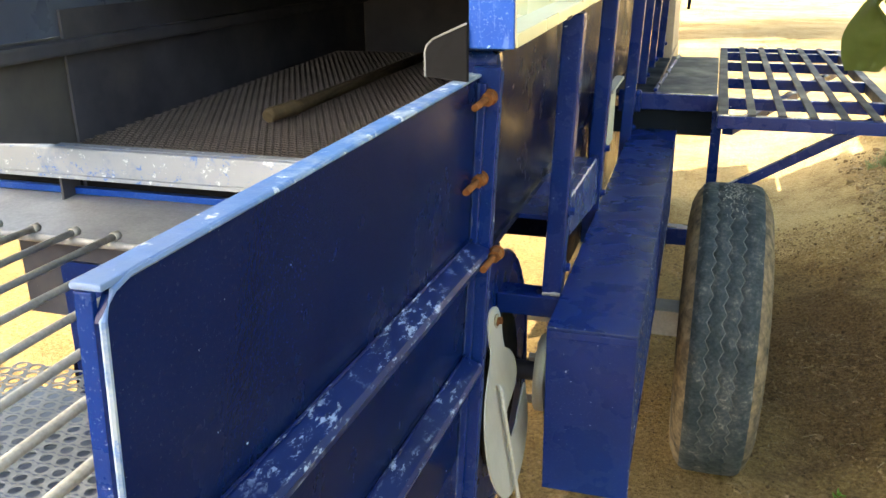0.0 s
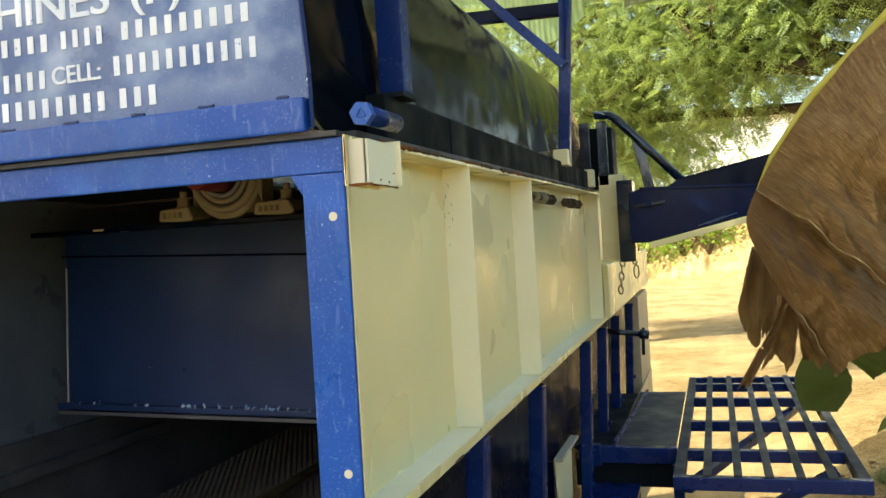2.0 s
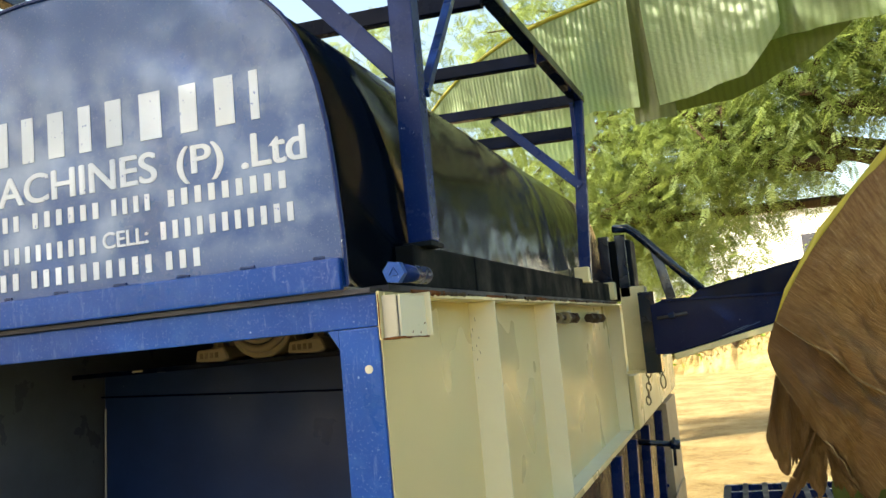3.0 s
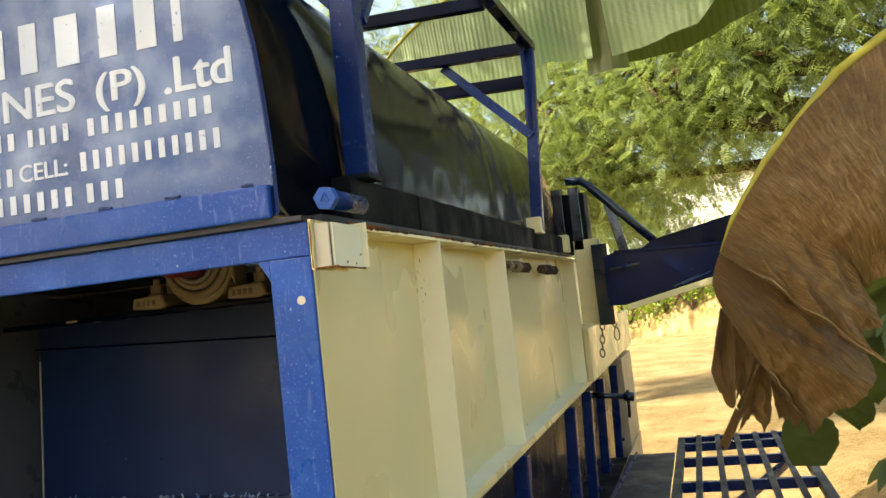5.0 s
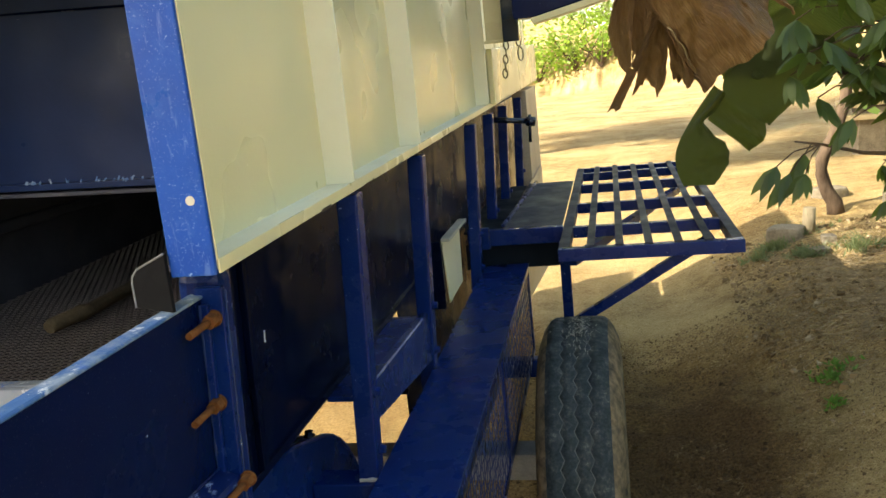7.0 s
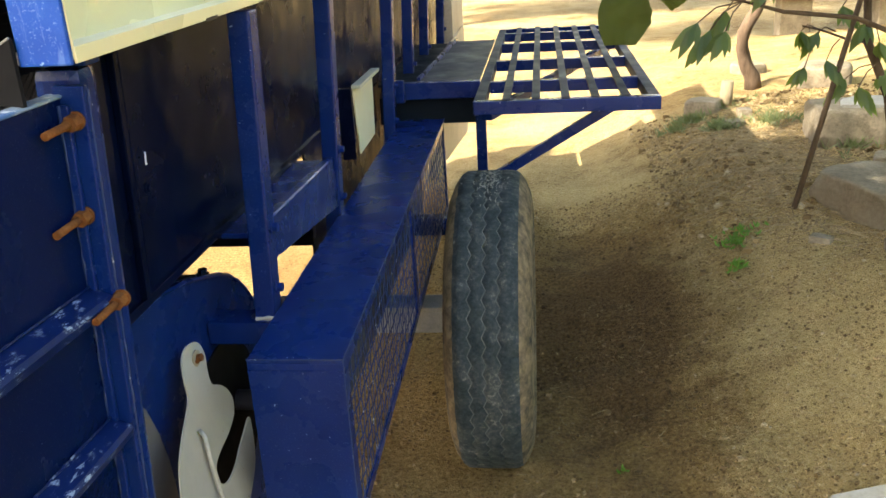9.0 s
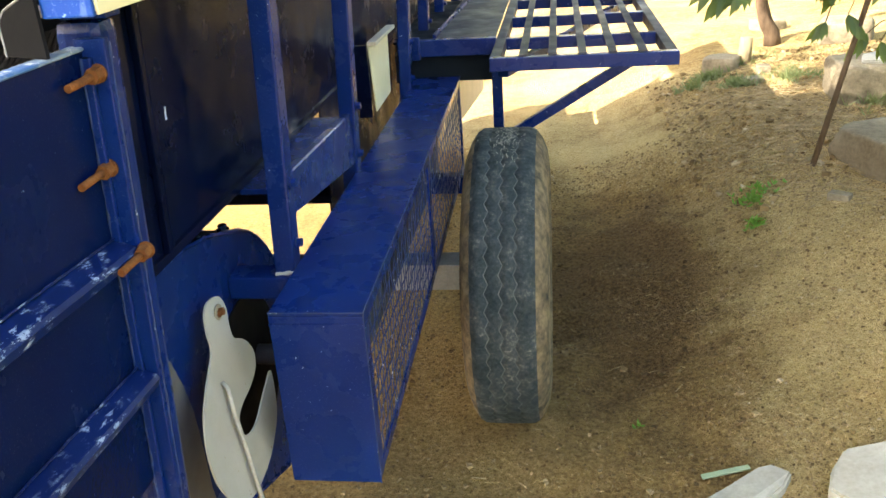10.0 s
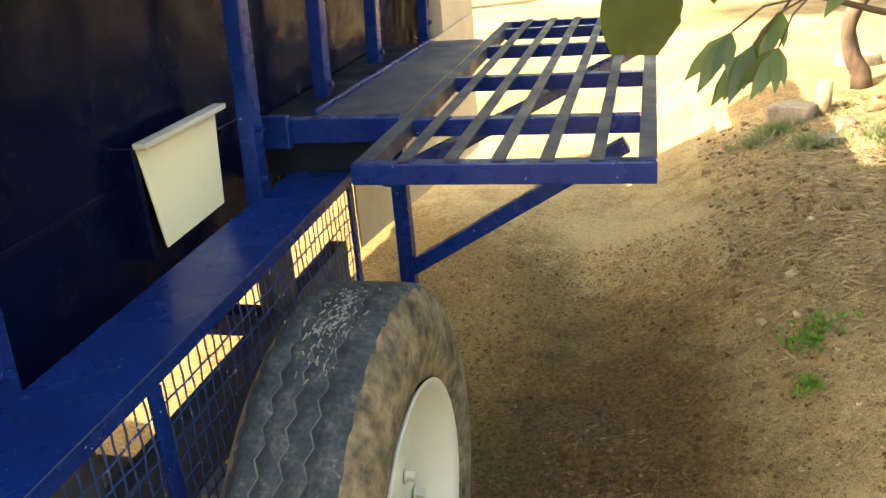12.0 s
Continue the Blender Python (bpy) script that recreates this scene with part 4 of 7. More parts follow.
mpart("plate_hem", bar((MX0 + 0.06, 1.685, 1.510), (-0.151, 1.685, 1.487), 0.02, 0.012), NAVY_MATT, hang)
mpart("plate_side", bar((MX0 + 0.077, 1.688, 1.512), (MX0 + 0.085, 1.697, 1.80), 0.004, 0.004), GALV, hang, "bare steel edge")
mpart("plate_hem", bar((MX0 + 0.05, 1.70, 1.495), (-0.151, 1.70, 1.471), 0.03, 0.008), DARK_IN, hang)
mpart("plate_seam", bar((MX0 + 0.08, 1.692, 1.825), (-0.151, 1.692, 1.79), 0.006, 0.004), NAVY, hang)
rnd = random.Random(8)
for i in range(34):
    x = rnd.uniform(-0.95, -0.17) if i < 12 else rnd.gauss(-0.48, 0.13)
    if -0.96 < x < -0.16:
        zz = 1.510 - (x + 0.99) * 0.0275 + 0.006
        mpart("bare_scratch", bar((x, 1.6745, zz), (x + rnd.uniform(-0.006, 0.006), 1.678, zz + rnd.uniform(0.002, 0.009)), rnd.uniform(0.002, 0.006), 0.001, (0, 1, 0), 0), RIM, hang)
# Pale chip painted for light that comes through a small slit.
mpart("lit_slit", block(-0.86, -0.835, 1.657, 1.6595, 1.872, 1.876, 0.0), WHITE_PAINT, hang)
mpart("bearing_beam", block(MX0 + 0.03, -0.152, 1.66, 1.80, 1.868, 1.878, 0.002), NAVY, None, "dark blue bearing beam")
CAST = paint("dusty_cream_casting", (0.34, 0.30, 0.215), (0.26, 0.225, 0.155), (0.16, 0.11, 0.06), 0.6, 0.72, wave=0.004, dust=(0.20, 0.16, 0.10), dusty=0.6, gloss=0.2)
PBX, PBZ = -0.548, 1.962
bowl = [(PBX + 0.078 * math.cos(a), PBZ + 0.086 * math.sin(a)) for a in [radians(205 + 13 * k) for k in range(11)]]
pb = mpart("pillow_block", slab([(x, 1.66, z) for x, z in [(-0.470, 1.905), (-0.468, 2.00), (-0.490, 2.045), (-0.606, 2.045), (-0.624, 2.00), (-0.622, 1.905)] + bowl], (0, 0.05, 0), bevel=0.003), CAST, None, "cream cast pillow-block bearing with a red shaft end")
for x0, x1 in ((-0.700, -0.632), (-0.486, -0.412)):
    mpart("foot", slab([(x0, 1.654, 1.882), (x0 + 0.004, 1.654, 1.904), (x1, 1.654, 1.908), (x1 + 0.012, 1.654, 1.884), (x1 - 0.006, 1.654, 1.878)], (0, 0.07, 0), bevel=0.003), CAST, pb)
    at = (x0 + (0.040 if x0 < -0.6 else 0.058), 1.685, 1.906)
    mpart("washer", rod([at, (at[0], at[1], at[2] + 0.004)], 0.017, 18), CAST, pb)
    mpart("nut", rod([(at[0], at[1], at[2] + 0.004), (at[0], at[1], at[2] + 0.021)], 0.0125, 6), CAST, pb)
    mpart("bolt_end", rod([(at[0], at[1], at[2] + 0.021), (at[0], at[1], at[2] + 0.034)], 0.007, 10), CAST, pb)
    for k in range(4):
        mpart("cast_mark", block(x0 + 0.012 + 0.012 * k, x0 + 0.019 + 0.012 * k, 1.6525, 1.656, 1.887, 1.898, 0.0), STONE, pb)


def ring_of(r, y, thick):
    return rod([(PBX + r * math.cos(a), y, PBZ + r * math.sin(a)) for a in [k * math.tau / 36 for k in range(37)]], thick, 8, ends=False)


for r, y, thick, mt in ((0.066, 1.656, 0.008, CAST), (0.050, 1.652, 0.006, CAST), (0.040, 1.648, 0.005, GALV)):
    mpart("bearing_ring", ring_of(r, y, thick), mt, pb)
mpart("bearing_face", rod([(PBX, 1.659, PBZ), (PBX, 1.657, PBZ)], 0.066, 32), DARK_IN, pb)
mpart("shaft_end", rod([(PBX, 1.66, PBZ), (PBX - 0.010, 1.580, PBZ + 0.002), (PBX - 0.010, 1.575, PBZ + 0.002)], [0.033, 0.033, 0.030], 28), RED, pb, "red-painted shaft end")
gt = mpart("corner_plate", slab([(-0.201, 1.19, 1.397), (-0.201, 1.19, 1.428), (-0.198, 1.189, 1.437), (-0.188, 1.184, 1.446), (-0.160, 1.170, 1.458), (-0.1365, 1.160, 1.468), (-0.1365, 1.160, 1.397)], (0.002, 0.0035, 0)), VOID, None, "dark corner plate with a bare edge")
mpart("bare_edge", rod([(-0.201, 1.19, 1.397), (-0.201, 1.19, 1.428), (-0.198, 1.189, 1.437), (-0.188, 1.184, 1.446), (-0.160, 1.170, 1.458), (-0.1365, 1.160, 1.468)], 0.0014, 6), GALV, gt)

# fan drum with its white shutter
FC = (1.68, 0.62)
casing = [(1.29, 0.66), (1.29, 1.032), (1.45, 1.018), (1.55, 1.008), (1.65, 0.990)] + [(FC[0] + 0.345 * math.cos(a), FC[1] + 0.345 * math.sin(a)) for a in [radians(78 - 9 * k) for k in range(16)]] + [(1.62, 0.425), (1.513, 0.507), (1.421, 0.586)]
drum = mpart("fan_drum", slab([(-0.93, y, z) for y, z in casing], (0.70, 0, 0)), BLUE, None, "blue sheet-steel fan drum with an upturned outlet")
mpart("drum_rim", rod([(-0.229, y, z) for y, z in casing[1:-1]], 0.0045, 6), BLUE, drum)
mpart("drum_top", slab([(-0.80, 1.42, 1.0225), (-0.80, 1.55, 1.0095), (-0.80, 1.65, 0.9920), (-0.80, 1.75, 0.9625), (-0.80, 1.75, 0.950), (-0.80, 1.42, 1.000)], (0.55, 0, 0)), BLACK_MATT, drum)
# Thin plate that makes the left of the drum face dull grey.
mpart("grey_patch", slab([(-0.2295, y, z) for y, z in ((1.30, 0.672), (1.30, 0.985), (1.355, 0.955), (1.40, 0.905), (1.44, 0.862), (1.466, 0.80), (1.482, 0.74), (1.490, 0.65), (1.492, 0.57), (1.500, 0.532), (1.423, 0.597))], (0.002, 0, 0)), DULL_GREY, drum, "dull grey patch of uneven tone")
# Flat black disc paints the unlit inside of the inlet.
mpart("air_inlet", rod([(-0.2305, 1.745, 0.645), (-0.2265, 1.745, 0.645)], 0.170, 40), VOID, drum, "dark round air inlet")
for x, y, z in ((-0.30, 1.745, 0.965), (-0.245, 1.772, 0.954)):
    mpart("bolt_head", bolt((x, y, z), (0, 0, 1)), BLACKISH, drum)
shut = [(1.603, 0.897), (1.565, 0.907), (1.537, 0.898), (1.519, 0.869), (1.508, 0.838), (1.458, 0.809), (1.415, 0.780), (1.386, 0.744), (1.371, 0.705), (1.370, 0.670), (1.384, 0.634), (1.412, 0.604), (1.459, 0.587), (1.523, 0.589), (1.580, 0.603), (1.636, 0.632), (1.665, 0.670), (1.676, 0.702), (1.640, 0.694), (1.600, 0.682), (1.562, 0.670), (1.528, 0.667), (1.505, 0.675), (1.497, 0.691), (1.509, 0.711), (1.540, 0.720), (1.584, 0.725), (1.625, 0.737), (1.644, 0.758), (1.639, 0.783), (1.620, 0.803), (1.596, 0.819), (1.599, 0.843), (1.612, 0.870)]
def rounded(pts, n=4):
    """A closed curve gliding through the given points."""
    out, k = [], len(pts)
    for i in range(k):
        p0, p1, p2, p3 = pts[i - 1], pts[i], pts[(i + 1) % k], pts[(i + 2) % k]
        for j in range(n):
            u = j / n
            out.append(tuple(0.5 * (2 * b + (c - a) * u + (2 * a - 5 * b + 4 * c - d) * u * u + (3 * b - a - 3 * c + d) * u ** 3) for a, b, c, d in zip(p0, p1, p2, p3)))
    return out


lean = lambda y, z, o=0.0: (-0.20 + 0.22 * (0.895 - z) + o, y, z)
sh = mpart("shutter", slab([lean(y, z) for y, z in rounded(shut)], (-0.003, 0, 0)), SHUTTER, None, "stained off-white pivoting air shutter")
mpart("washer", rod([lean(1.578, 0.879), lean(1.578, 0.879, 0.003)], 0.0145, 18), CAST, sh, "rust-stained washer")
mpart("pivot_bolt", bolt(lean(1.578, 0.879), (1, 0, 0.2), 0.0075, 0.012), RUST, sh)
mpart("handle_rod", rod([lean(1.498, 0.787, 0.002), lean(1.494, 0.777, 0.010), lean(1.479, 0.725, 0.010), lean(1.472, 0.672, 0.010), lean(1.460, 0.615, 0.010), lean(1.444, 0.52, 0.010)], 0.0043, 8), ROD_PAINT, sh, "thin bent rod with peeling paint")
mpart("fan_shaft", rod([(-0.228, 1.80, 0.665), (-0.03, 1.80, 0.665)], 0.022, 16), DARK_IN)
hub = mpart("pulley_hub", rod([(-0.150, 1.80, 0.665), (-0.128, 1.80, 0.665)], 0.085, 28), WHITE_PAINT, None, "off-white bearing flange")
for a in (0.6, 2.2, 3.8, 5.4):
    mpart("bolt_head", bolt((-0.150, 1.80 + 0.066 * math.cos(a), 0.665 + 0.066 * math.sin(a)), (-1, 0, 0), 0.010, 0.016), GALV, hub)

# belt guard: top and front sheets, expanded mesh side
BX0, BX1, BY0, BY1, BZ0, BZ1 = -0.092, 0.072, 1.539, 3.36, 0.552, 0.897
def skewed(bm):
    """The guard stands a little askew: its far end lies closer to the machine."""
    for v in bm.verts:
        v.co.x -= 0.013 * (v.co.y - BY0)
    return bm


guard = mpart("belt_guard", skewed(block(BX0, BX1, BY0, BY1, BZ1 - 0.006, BZ1, 0.002)), BLUE, None, "blue belt guard with a mesh side")
mpart("guard_front", block(BX0, BX1, BY0, BY0 + 0.005, BZ0, BZ1 - 0.0061, 0.002), BLUE, guard)
# Thin rods draw the guard's worn edges together with their painted highlights.
for p, q in (((BX0, BY0, BZ1), (BX1, BY0, BZ1)), ((BX1, BY0, BZ0), (BX1, BY0, BZ1)), ((BX1, BY0, BZ1), (BX1, BY1, BZ1))):
    mpart("worn_lit_edge", skewed(rod([p, q], 0.0014, 6)), EDGE, guard)
mpart("guard_seam", block(BX0, BX1 - 0.002, BY0 - 0.0015, BY0, BZ1 - 0.024, BZ1 - 0.020, 0.0), BLUE, guard)
for z0, z1 in ((BZ0, BZ0 + 0.022), (BZ1 - 0.030, BZ1 - 0.0065)):
    mpart("guard_rail", skewed(block(BX1 - 0.007, BX1 - 0.002, BY0 + 0.005, BY1, z0, z1, 0.001)), BLUE, guard)
for y in (BY0 + 0.0055, 2.40, 3.32):
    mpart("guard_stile", skewed(block(BX1 - 0.008, BX1 - 0.0005, y, y + 0.03, BZ0 + 0.022, BZ1 - 0.0305, 0.001)), BLUE, guard)
mv, mf = [], []


def strand(p, q, r):
    d = (Vector(q) - Vector(p)).normalized()
    a = Vector((1, 0, 0))
    b = d.cross(a)
    base = len(mv)
    for e in (p, q):
        for u, w in ((1, 1), (-1, 1), (-1, -1), (1, -1)):
            mv.append(Vector(e) + a * r * 0.45 * u + b * r * w)
    mf.extend([(base + k, base + (k + 1) % 4, base + 4 + (k + 1) % 4, base + 4 + k) for k in range(4)])


DY, DZ = 0.0267, 0.0355
MX = BX1 - 0.0045
for i in range(int((BY1 - BY0 - 0.02) / DY)):
    y = BY0 + 0.02 + i * DY
    for j in range(8):
        z0, z1 = BZ0 + 0.01 + j * 0.0405, BZ0 + 0.01 + (j + 1) * 0.0405
        strand((MX + 0.0012 * (-1) ** (i + j), y + 0.002 * math.sin(i * 1.7 + j), z0), (MX - 0.0012 * (-1) ** (i + j), y + 0.002 * math.sin(i * 1.7 + j + 1), z1), 0.0017)
for j in range(int((BZ1 - BZ0 - 0.03) / DZ)):
    z = BZ0 + 0.028 + j * DZ
    for i in range(34):
        y0, y1 = BY0 + 0.006 + i * 0.0533, BY0 + 0.006 + (i + 1) * 0.0533
        strand((MX - 0.0012 * (-1) ** (i + j), y0, z + 0.002 * math.sin(j * 2.3 + i)), (MX + 0.0012 * (-1) ** (i + j), y1, z + 0.002 * math.sin(j * 2.3 + i + 1)), 0.0017)
mv = [Vector((v[0] - 0.013 * (v[1] - BY0), v[1], v[2])) for v in mv]
from_arrays("guard_mesh", mv, mf, EDGE, guard, "blue square wire mesh")

# wheel
WX0, WX1, WY, WZ, WR = 0.126, 0.369, 2.692, 0.425, 0.447


def tyre_mesh():
    bm = bmesh.new()
    w = WX1 - WX0
    prof = [(0.030, 0.252), (0.012, 0.272), (0.0, 0.320), (0.006, 0.368), (0.020, 0.403), (0.036, 0.4245), (0.046, 0.4305)]
    centres = (0.080, 0.118, 0.156)
    tread = [0.05] + [c + d for c in centres for d in (-0.0036, -0.0016, 0.0016, 0.0036)] + [0.186]
    groove = {c + d for c in centres for d in (-0.0016, 0.0016)}
    prof += [(x, 0.4300 + 0.005 * (1 - abs(x / w * 2 - 1) ** 2) - (0.0035 if x in groove else 0)) for x in tread]
    prof += [(w - x, r) for x, r in [(0.030, 0.252), (0.012, 0.272), (0.0, 0.320), (0.006, 0.368), (0.020, 0.403), (0.036, 0.4245), (0.046, 0.4305)][::-1]]
    n = 232
    rings = []
    for i in range(n):
        a = math.tau * i / n
        zig = 0.0055 * (-1, 0, 1, 0)[i % 4]
        ring = []
        for k, (x, r) in enumerate(prof):
            xx = x + (zig if 8 <= k <= 19 else 0)
            rr = r * WR / 0.435
            if k in (5, 6, 21, 22) and i % 6 < 2:
                rr -= 0.008
            zz = WZ + rr * math.sin(a)
            ring.append(bm.verts.new((WX0 + xx, WY + rr * math.cos(a), max(zz, 0.003))))
        rings.append(ring)
    for i in range(n):
        a, b = rings[i], rings[(i + 1) % n]
        for k in range(len(prof) - 1):
            f = bm.faces.new((a[k], a[k + 1], b[k + 1], b[k]))
            f.smooth = True
            f.material_index = 2 if k in (9, 13, 17) else 1 if k < 5 or k > len(prof) - 7 else 0
    bmesh.ops.recalc_face_normals(bm, faces=bm.faces[:])
    return bm


def turned(profile, n=40):
    """A dish turned about the axle: profile of (x, radius)."""
    bm = bmesh.new()
    rings = [[bm.verts.new((x, WY + r * math.cos(math.tau * i / n), WZ + r * math.sin(math.tau * i / n))) for i in range(n)] for x, r in profile]
    for a, b in zip(rings, rings[1:]):
        for i in range(n):
            bm.faces.new((a[i], a[(i + 1) % n], b[(i + 1) % n], b[i])).smooth = True
    bm.faces.new(rings[-1])
    bmesh.ops.recalc_face_normals(bm, faces=bm.faces[:])
    return bm


wheel = mpart("wheel", tyre_mesh(), [RUBBER, MUDWALL, GROOVE], None, "worn dusty tyre with zigzag tread and muddy wall")
mpart("rim", turned([(WX1 - 0.020, 0.262), (WX1 - 0.012, 0.270), (WX1 - 0.009, 0.264), (WX1 - 0.020, 0.250), (WX1 - 0.055, 0.238), (WX1 - 0.085, 0.20), (WX1 - 0.080, 0.13), (WX1 - 0.060, 0.105), (WX1 - 0.060, 0.0)]), WHITE_PAINT, wheel, "white-painted steel rim")
mpart("hub_cap", turned([(WX1 - 0.056, 0.045), (WX1 - 0.03, 0.042), (WX1 - 0.022, 0.03), (WX1 - 0.02, 0.0)], 24), RED, wheel, "small red hub cap")
for k in range(6):
    a = k * math.tau / 6
    mpart("wheel_nut", bolt((WX1 - 0.056, WY + 0.085 * math.cos(a), WZ + 0.085 * math.sin(a)), (1, 0, 0), 0.011, 0.02), WHITE_PAINT, wheel)
rnd = random.Random(77)
smear = bmesh.new()
for k in range(150):
    a, x = radians(97 + rnd.gauss(0, 8)), WX0 + 0.128 + rnd.gauss(0, 0.020)
    r = WR * 1.0022 + 0.0008
    c = Vector((x, WY + r * math.cos(a), WZ + r * math.sin(a)))
    u = Vector((0, -math.sin(a), math.cos(a))) * rnd.uniform(0.0015, 0.008) + Vector((rnd.uniform(-0.003, 0.003), 0, 0))
    w = u.cross(Vector((0, math.cos(a), math.sin(a)))).normalized() * rnd.uniform(0.0006, 0.0024)
    up = Vector((0, math.cos(a), math.sin(a))) * 0.001
    hexa(smear, [c - u - w - up, c + u - w * 0.4 - up, c + u + w * 0.4 - up, c - u + w - up, c - u * 0.8 - w * 0.6 + up * 0.4, c + u * 0.8 - w * 0.3 + up * 0.4, c + u * 0.8 + w * 0.3 + up * 0.4, c - u * 0.8 + w * 0.6 + up * 0.4])
tagged(mpart("lime_smear", smear, LIME, wheel), "dried whitish flecks smeared on the tread", "", "", "stuff")
mpart("axle", block(-1.62, WX1 - 0.1, 2.665, 2.765, 0.385, 0.470, 0.004), GALV, None, "dusty grey square axle")
mpart("axle_stay", block(-0.94, -0.88, 2.65, 2.79, 0.4705, 0.72, 0.004), NAVY)
far = mpart("far_wheel", rod([(-1.84, WY, WZ), (-1.82, WY, WZ), (-1.63, WY, WZ), (-1.61, WY, WZ)], [0.40, 0.425, 0.425, 0.40], 48), RUBBER, None, "dusty tyre on the far side")

# standing platform with bar grating
PX0, PX1, PY0, PY1, PZ = 0.184, 0.762, 2.985, 4.90, 1.027
plat = mpart("platform", block(PX0, PX1, PY0, PY0 + 0.035, PZ - 0.042, PZ, 0.003), BLUE, None, "blue bar-grating standing platform")
mpart("platform_bar", block(PX0, PX1, PY1 - 0.035, PY1, PZ - 0.042, PZ, 0.003), BLUE, plat)
for x in (PX0, PX1 - 0.035):
    mpart("platform_bar", block(x, x + 0.035, PY0 + 0.0355, PY1 - 0.0355, PZ - 0.040, PZ - 0.001, 0.003), DECKING, plat)
for i in range(5):
    x = PX0 + 0.105 + i * 0.0915
    mpart("grating_slat", block(x - 0.013, x + 0.013, PY0 + 0.010, PY1 - 0.010, PZ + 0.0005, PZ + 0.0065, 0.001), DECKING, plat)
for y in (3.33, 3.80, 4.30, 4.68):
    mpart("cross_bar", block(PX0 + 0.0355, PX1 - 0.0355, y, y + 0.035, PZ - 0.040, PZ - 0.0005, 0.002), BLUE, plat)
mpart("platform_leg", block(PX0 - 0.016, PX0 + 0.020, 3.275, 3.311, 0.551, PZ - 0.0425, 0.003), BLUE, plat)
mpart("platform_brace", bar((0.19, 3.293, 0.672), (0.70, 3.293, 0.975), 0.030, 0.034), BLUE, plat)
mpart("platform_brace", bar((0.22, 3.10, 0.958), (0.73, 4.60, 0.965), 0.035, 0.03), BLUE, plat)
mpart("leg_foot", block(-0.94, PX0 + 0.03, 3.26, 3.32, 0.486, 0.55, 0.003), BLUE, plat)
mpart("step_beam", block(-0.12, PX0 - 0.001, 3.345, 3.385, 0.972, 1.030, 0.003), BLUE, None, "blue cross beam")
mpart("step_bracket", block(-0.165, -0.085, 3.32, 3.344, 0.965, 1.045, 0.004), BLUE)
mpart("step_plate", block(-0.035, PX0 - 0.004, 3.386, 4.46, 1.022, 1.030, 0.002), DECKING, None, "trodden dark blue sheet step")
mpart("step_web", block(-0.19, 0.17, 3.400, 3.406, 0.872, 0.970, 0.001), BLACK_MATT)
mpart("step_edge", bar((-0.04, 3.39, 1.037), (0.0, 4.46, 1.037), 0.012, 0.012), BLUE)
mpart("inner_step", block(-0.19, -0.045, 3.386, 4.46, 1.012, 1.022, 0.002), BLACK_MATT)
mpart("under_sheet", slab([(-0.045, 3.62, 1.005), (-0.045, 5.38, 1.005), (-0.045, 5.38, 0.385), (-0.045, 3.62, 0.590)], (-0.006, 0, 0)), PINKISH, None, "dusty cream sheet under the step")

# lettering on the hood end: company name, address and telephone as bars, plain words lettered
def words(text, x, z, size, right=True, wide=1.0, bold=0.05):
    cu = bpy.data.curves.new("words", "FONT")
    cu.body, cu.size, cu.align_x, cu.extrude, cu.offset = text, size, "RIGHT" if right else "LEFT", 0.0004, 0.0
    ob = new("sprayed_words", cu)
    dg = bpy.context.evaluated_depsgraph_get()
    me = bpy.data.meshes.new_from_object(ob.evaluated_get(dg))
    bpy.data.objects.remove(ob)
    bm = bmesh.new()
    bm.from_mesh(me)
    bm.transform(Matrix.Translation((x, 1.1615, z)) @ Matrix.Rotation(radians(90), 4, "X") @ Matrix.Diagonal((wide, 1, 1, 1)))
    bmesh.ops.remove_doubles(bm, verts=bm.verts[:], dist=1e-6)
    bm.verts.index_update()
    sheet = mpart("sprayed_word", bmesh.new(), STENCIL, None, "white sprayed stencil word")
    todo = set(bm.verts)
    while todo:
        island, edge = set(), [todo.pop()]
        while edge:
            v = edge.pop()
            island.add(v)
            for e in v.link_edges:
                w = e.other_vert(v)
                if w in todo:
                    todo.discard(w)
                    edge.append(w)
        one = bmesh.new()
        for shift in (Vector((0, 0, 0)), Vector((-bold * size, -0.0004, 0)), Vector((-bold * size * 0.5, -0.0002, bold * size * 0.3))):
            twin = {v: one.verts.new(v.co + shift) for v in sorted(island, key=lambda v: v.index)}
            for f in bm.faces:
                if f.verts[0] in island:
                    one.faces.new([twin[v] for v in f.verts])
        mpart("letter", one, STENCIL, sheet)
    bm.free()


def bars(x_right, z0, z1, widths, gap):
    """A plain bar for each unread character."""
    x = x_right
    for w in widths:
        if w > 0:
            bm = bmesh.new()
            block(x - w * 0.82, x - w * 0.2, 1.1608, 1.1616, z0, z1, 0.0, bm)
            mpart("sprayed_bar", bm, STENCIL)
            x -= w + gap
        else:
            x += w


bars(-0.222, 2.203, 2.273, [0.022, 0.05, 0.046, 0.06, 0.046, 0.036, 0.048, 0.036, 0.048, 0.048], 0.012)
words("(P)", -0.284, 2.142, 0.058, wide=1.25)
words(".Ltd", -0.155, 2.136, 0.068)
words("MACHINES", -0.398, 2.140, 0.064, wide=1.12)
bars(-0.190, 2.100, 2.124, [0.017] * 9 + [-0.02] + [0.014] * 4 + [-0.012] + [0.017] * 6 + [-0.015] + [0.016] * 6, 0.0055)
bars(-0.182, 2.054, 2.080, [0.015] * 11, 0.0055)
words("CELL:", -0.419, 2.053, 0.034)
bars(-0.510, 2.050, 2.075, [0.015] * 9, 0.0055)
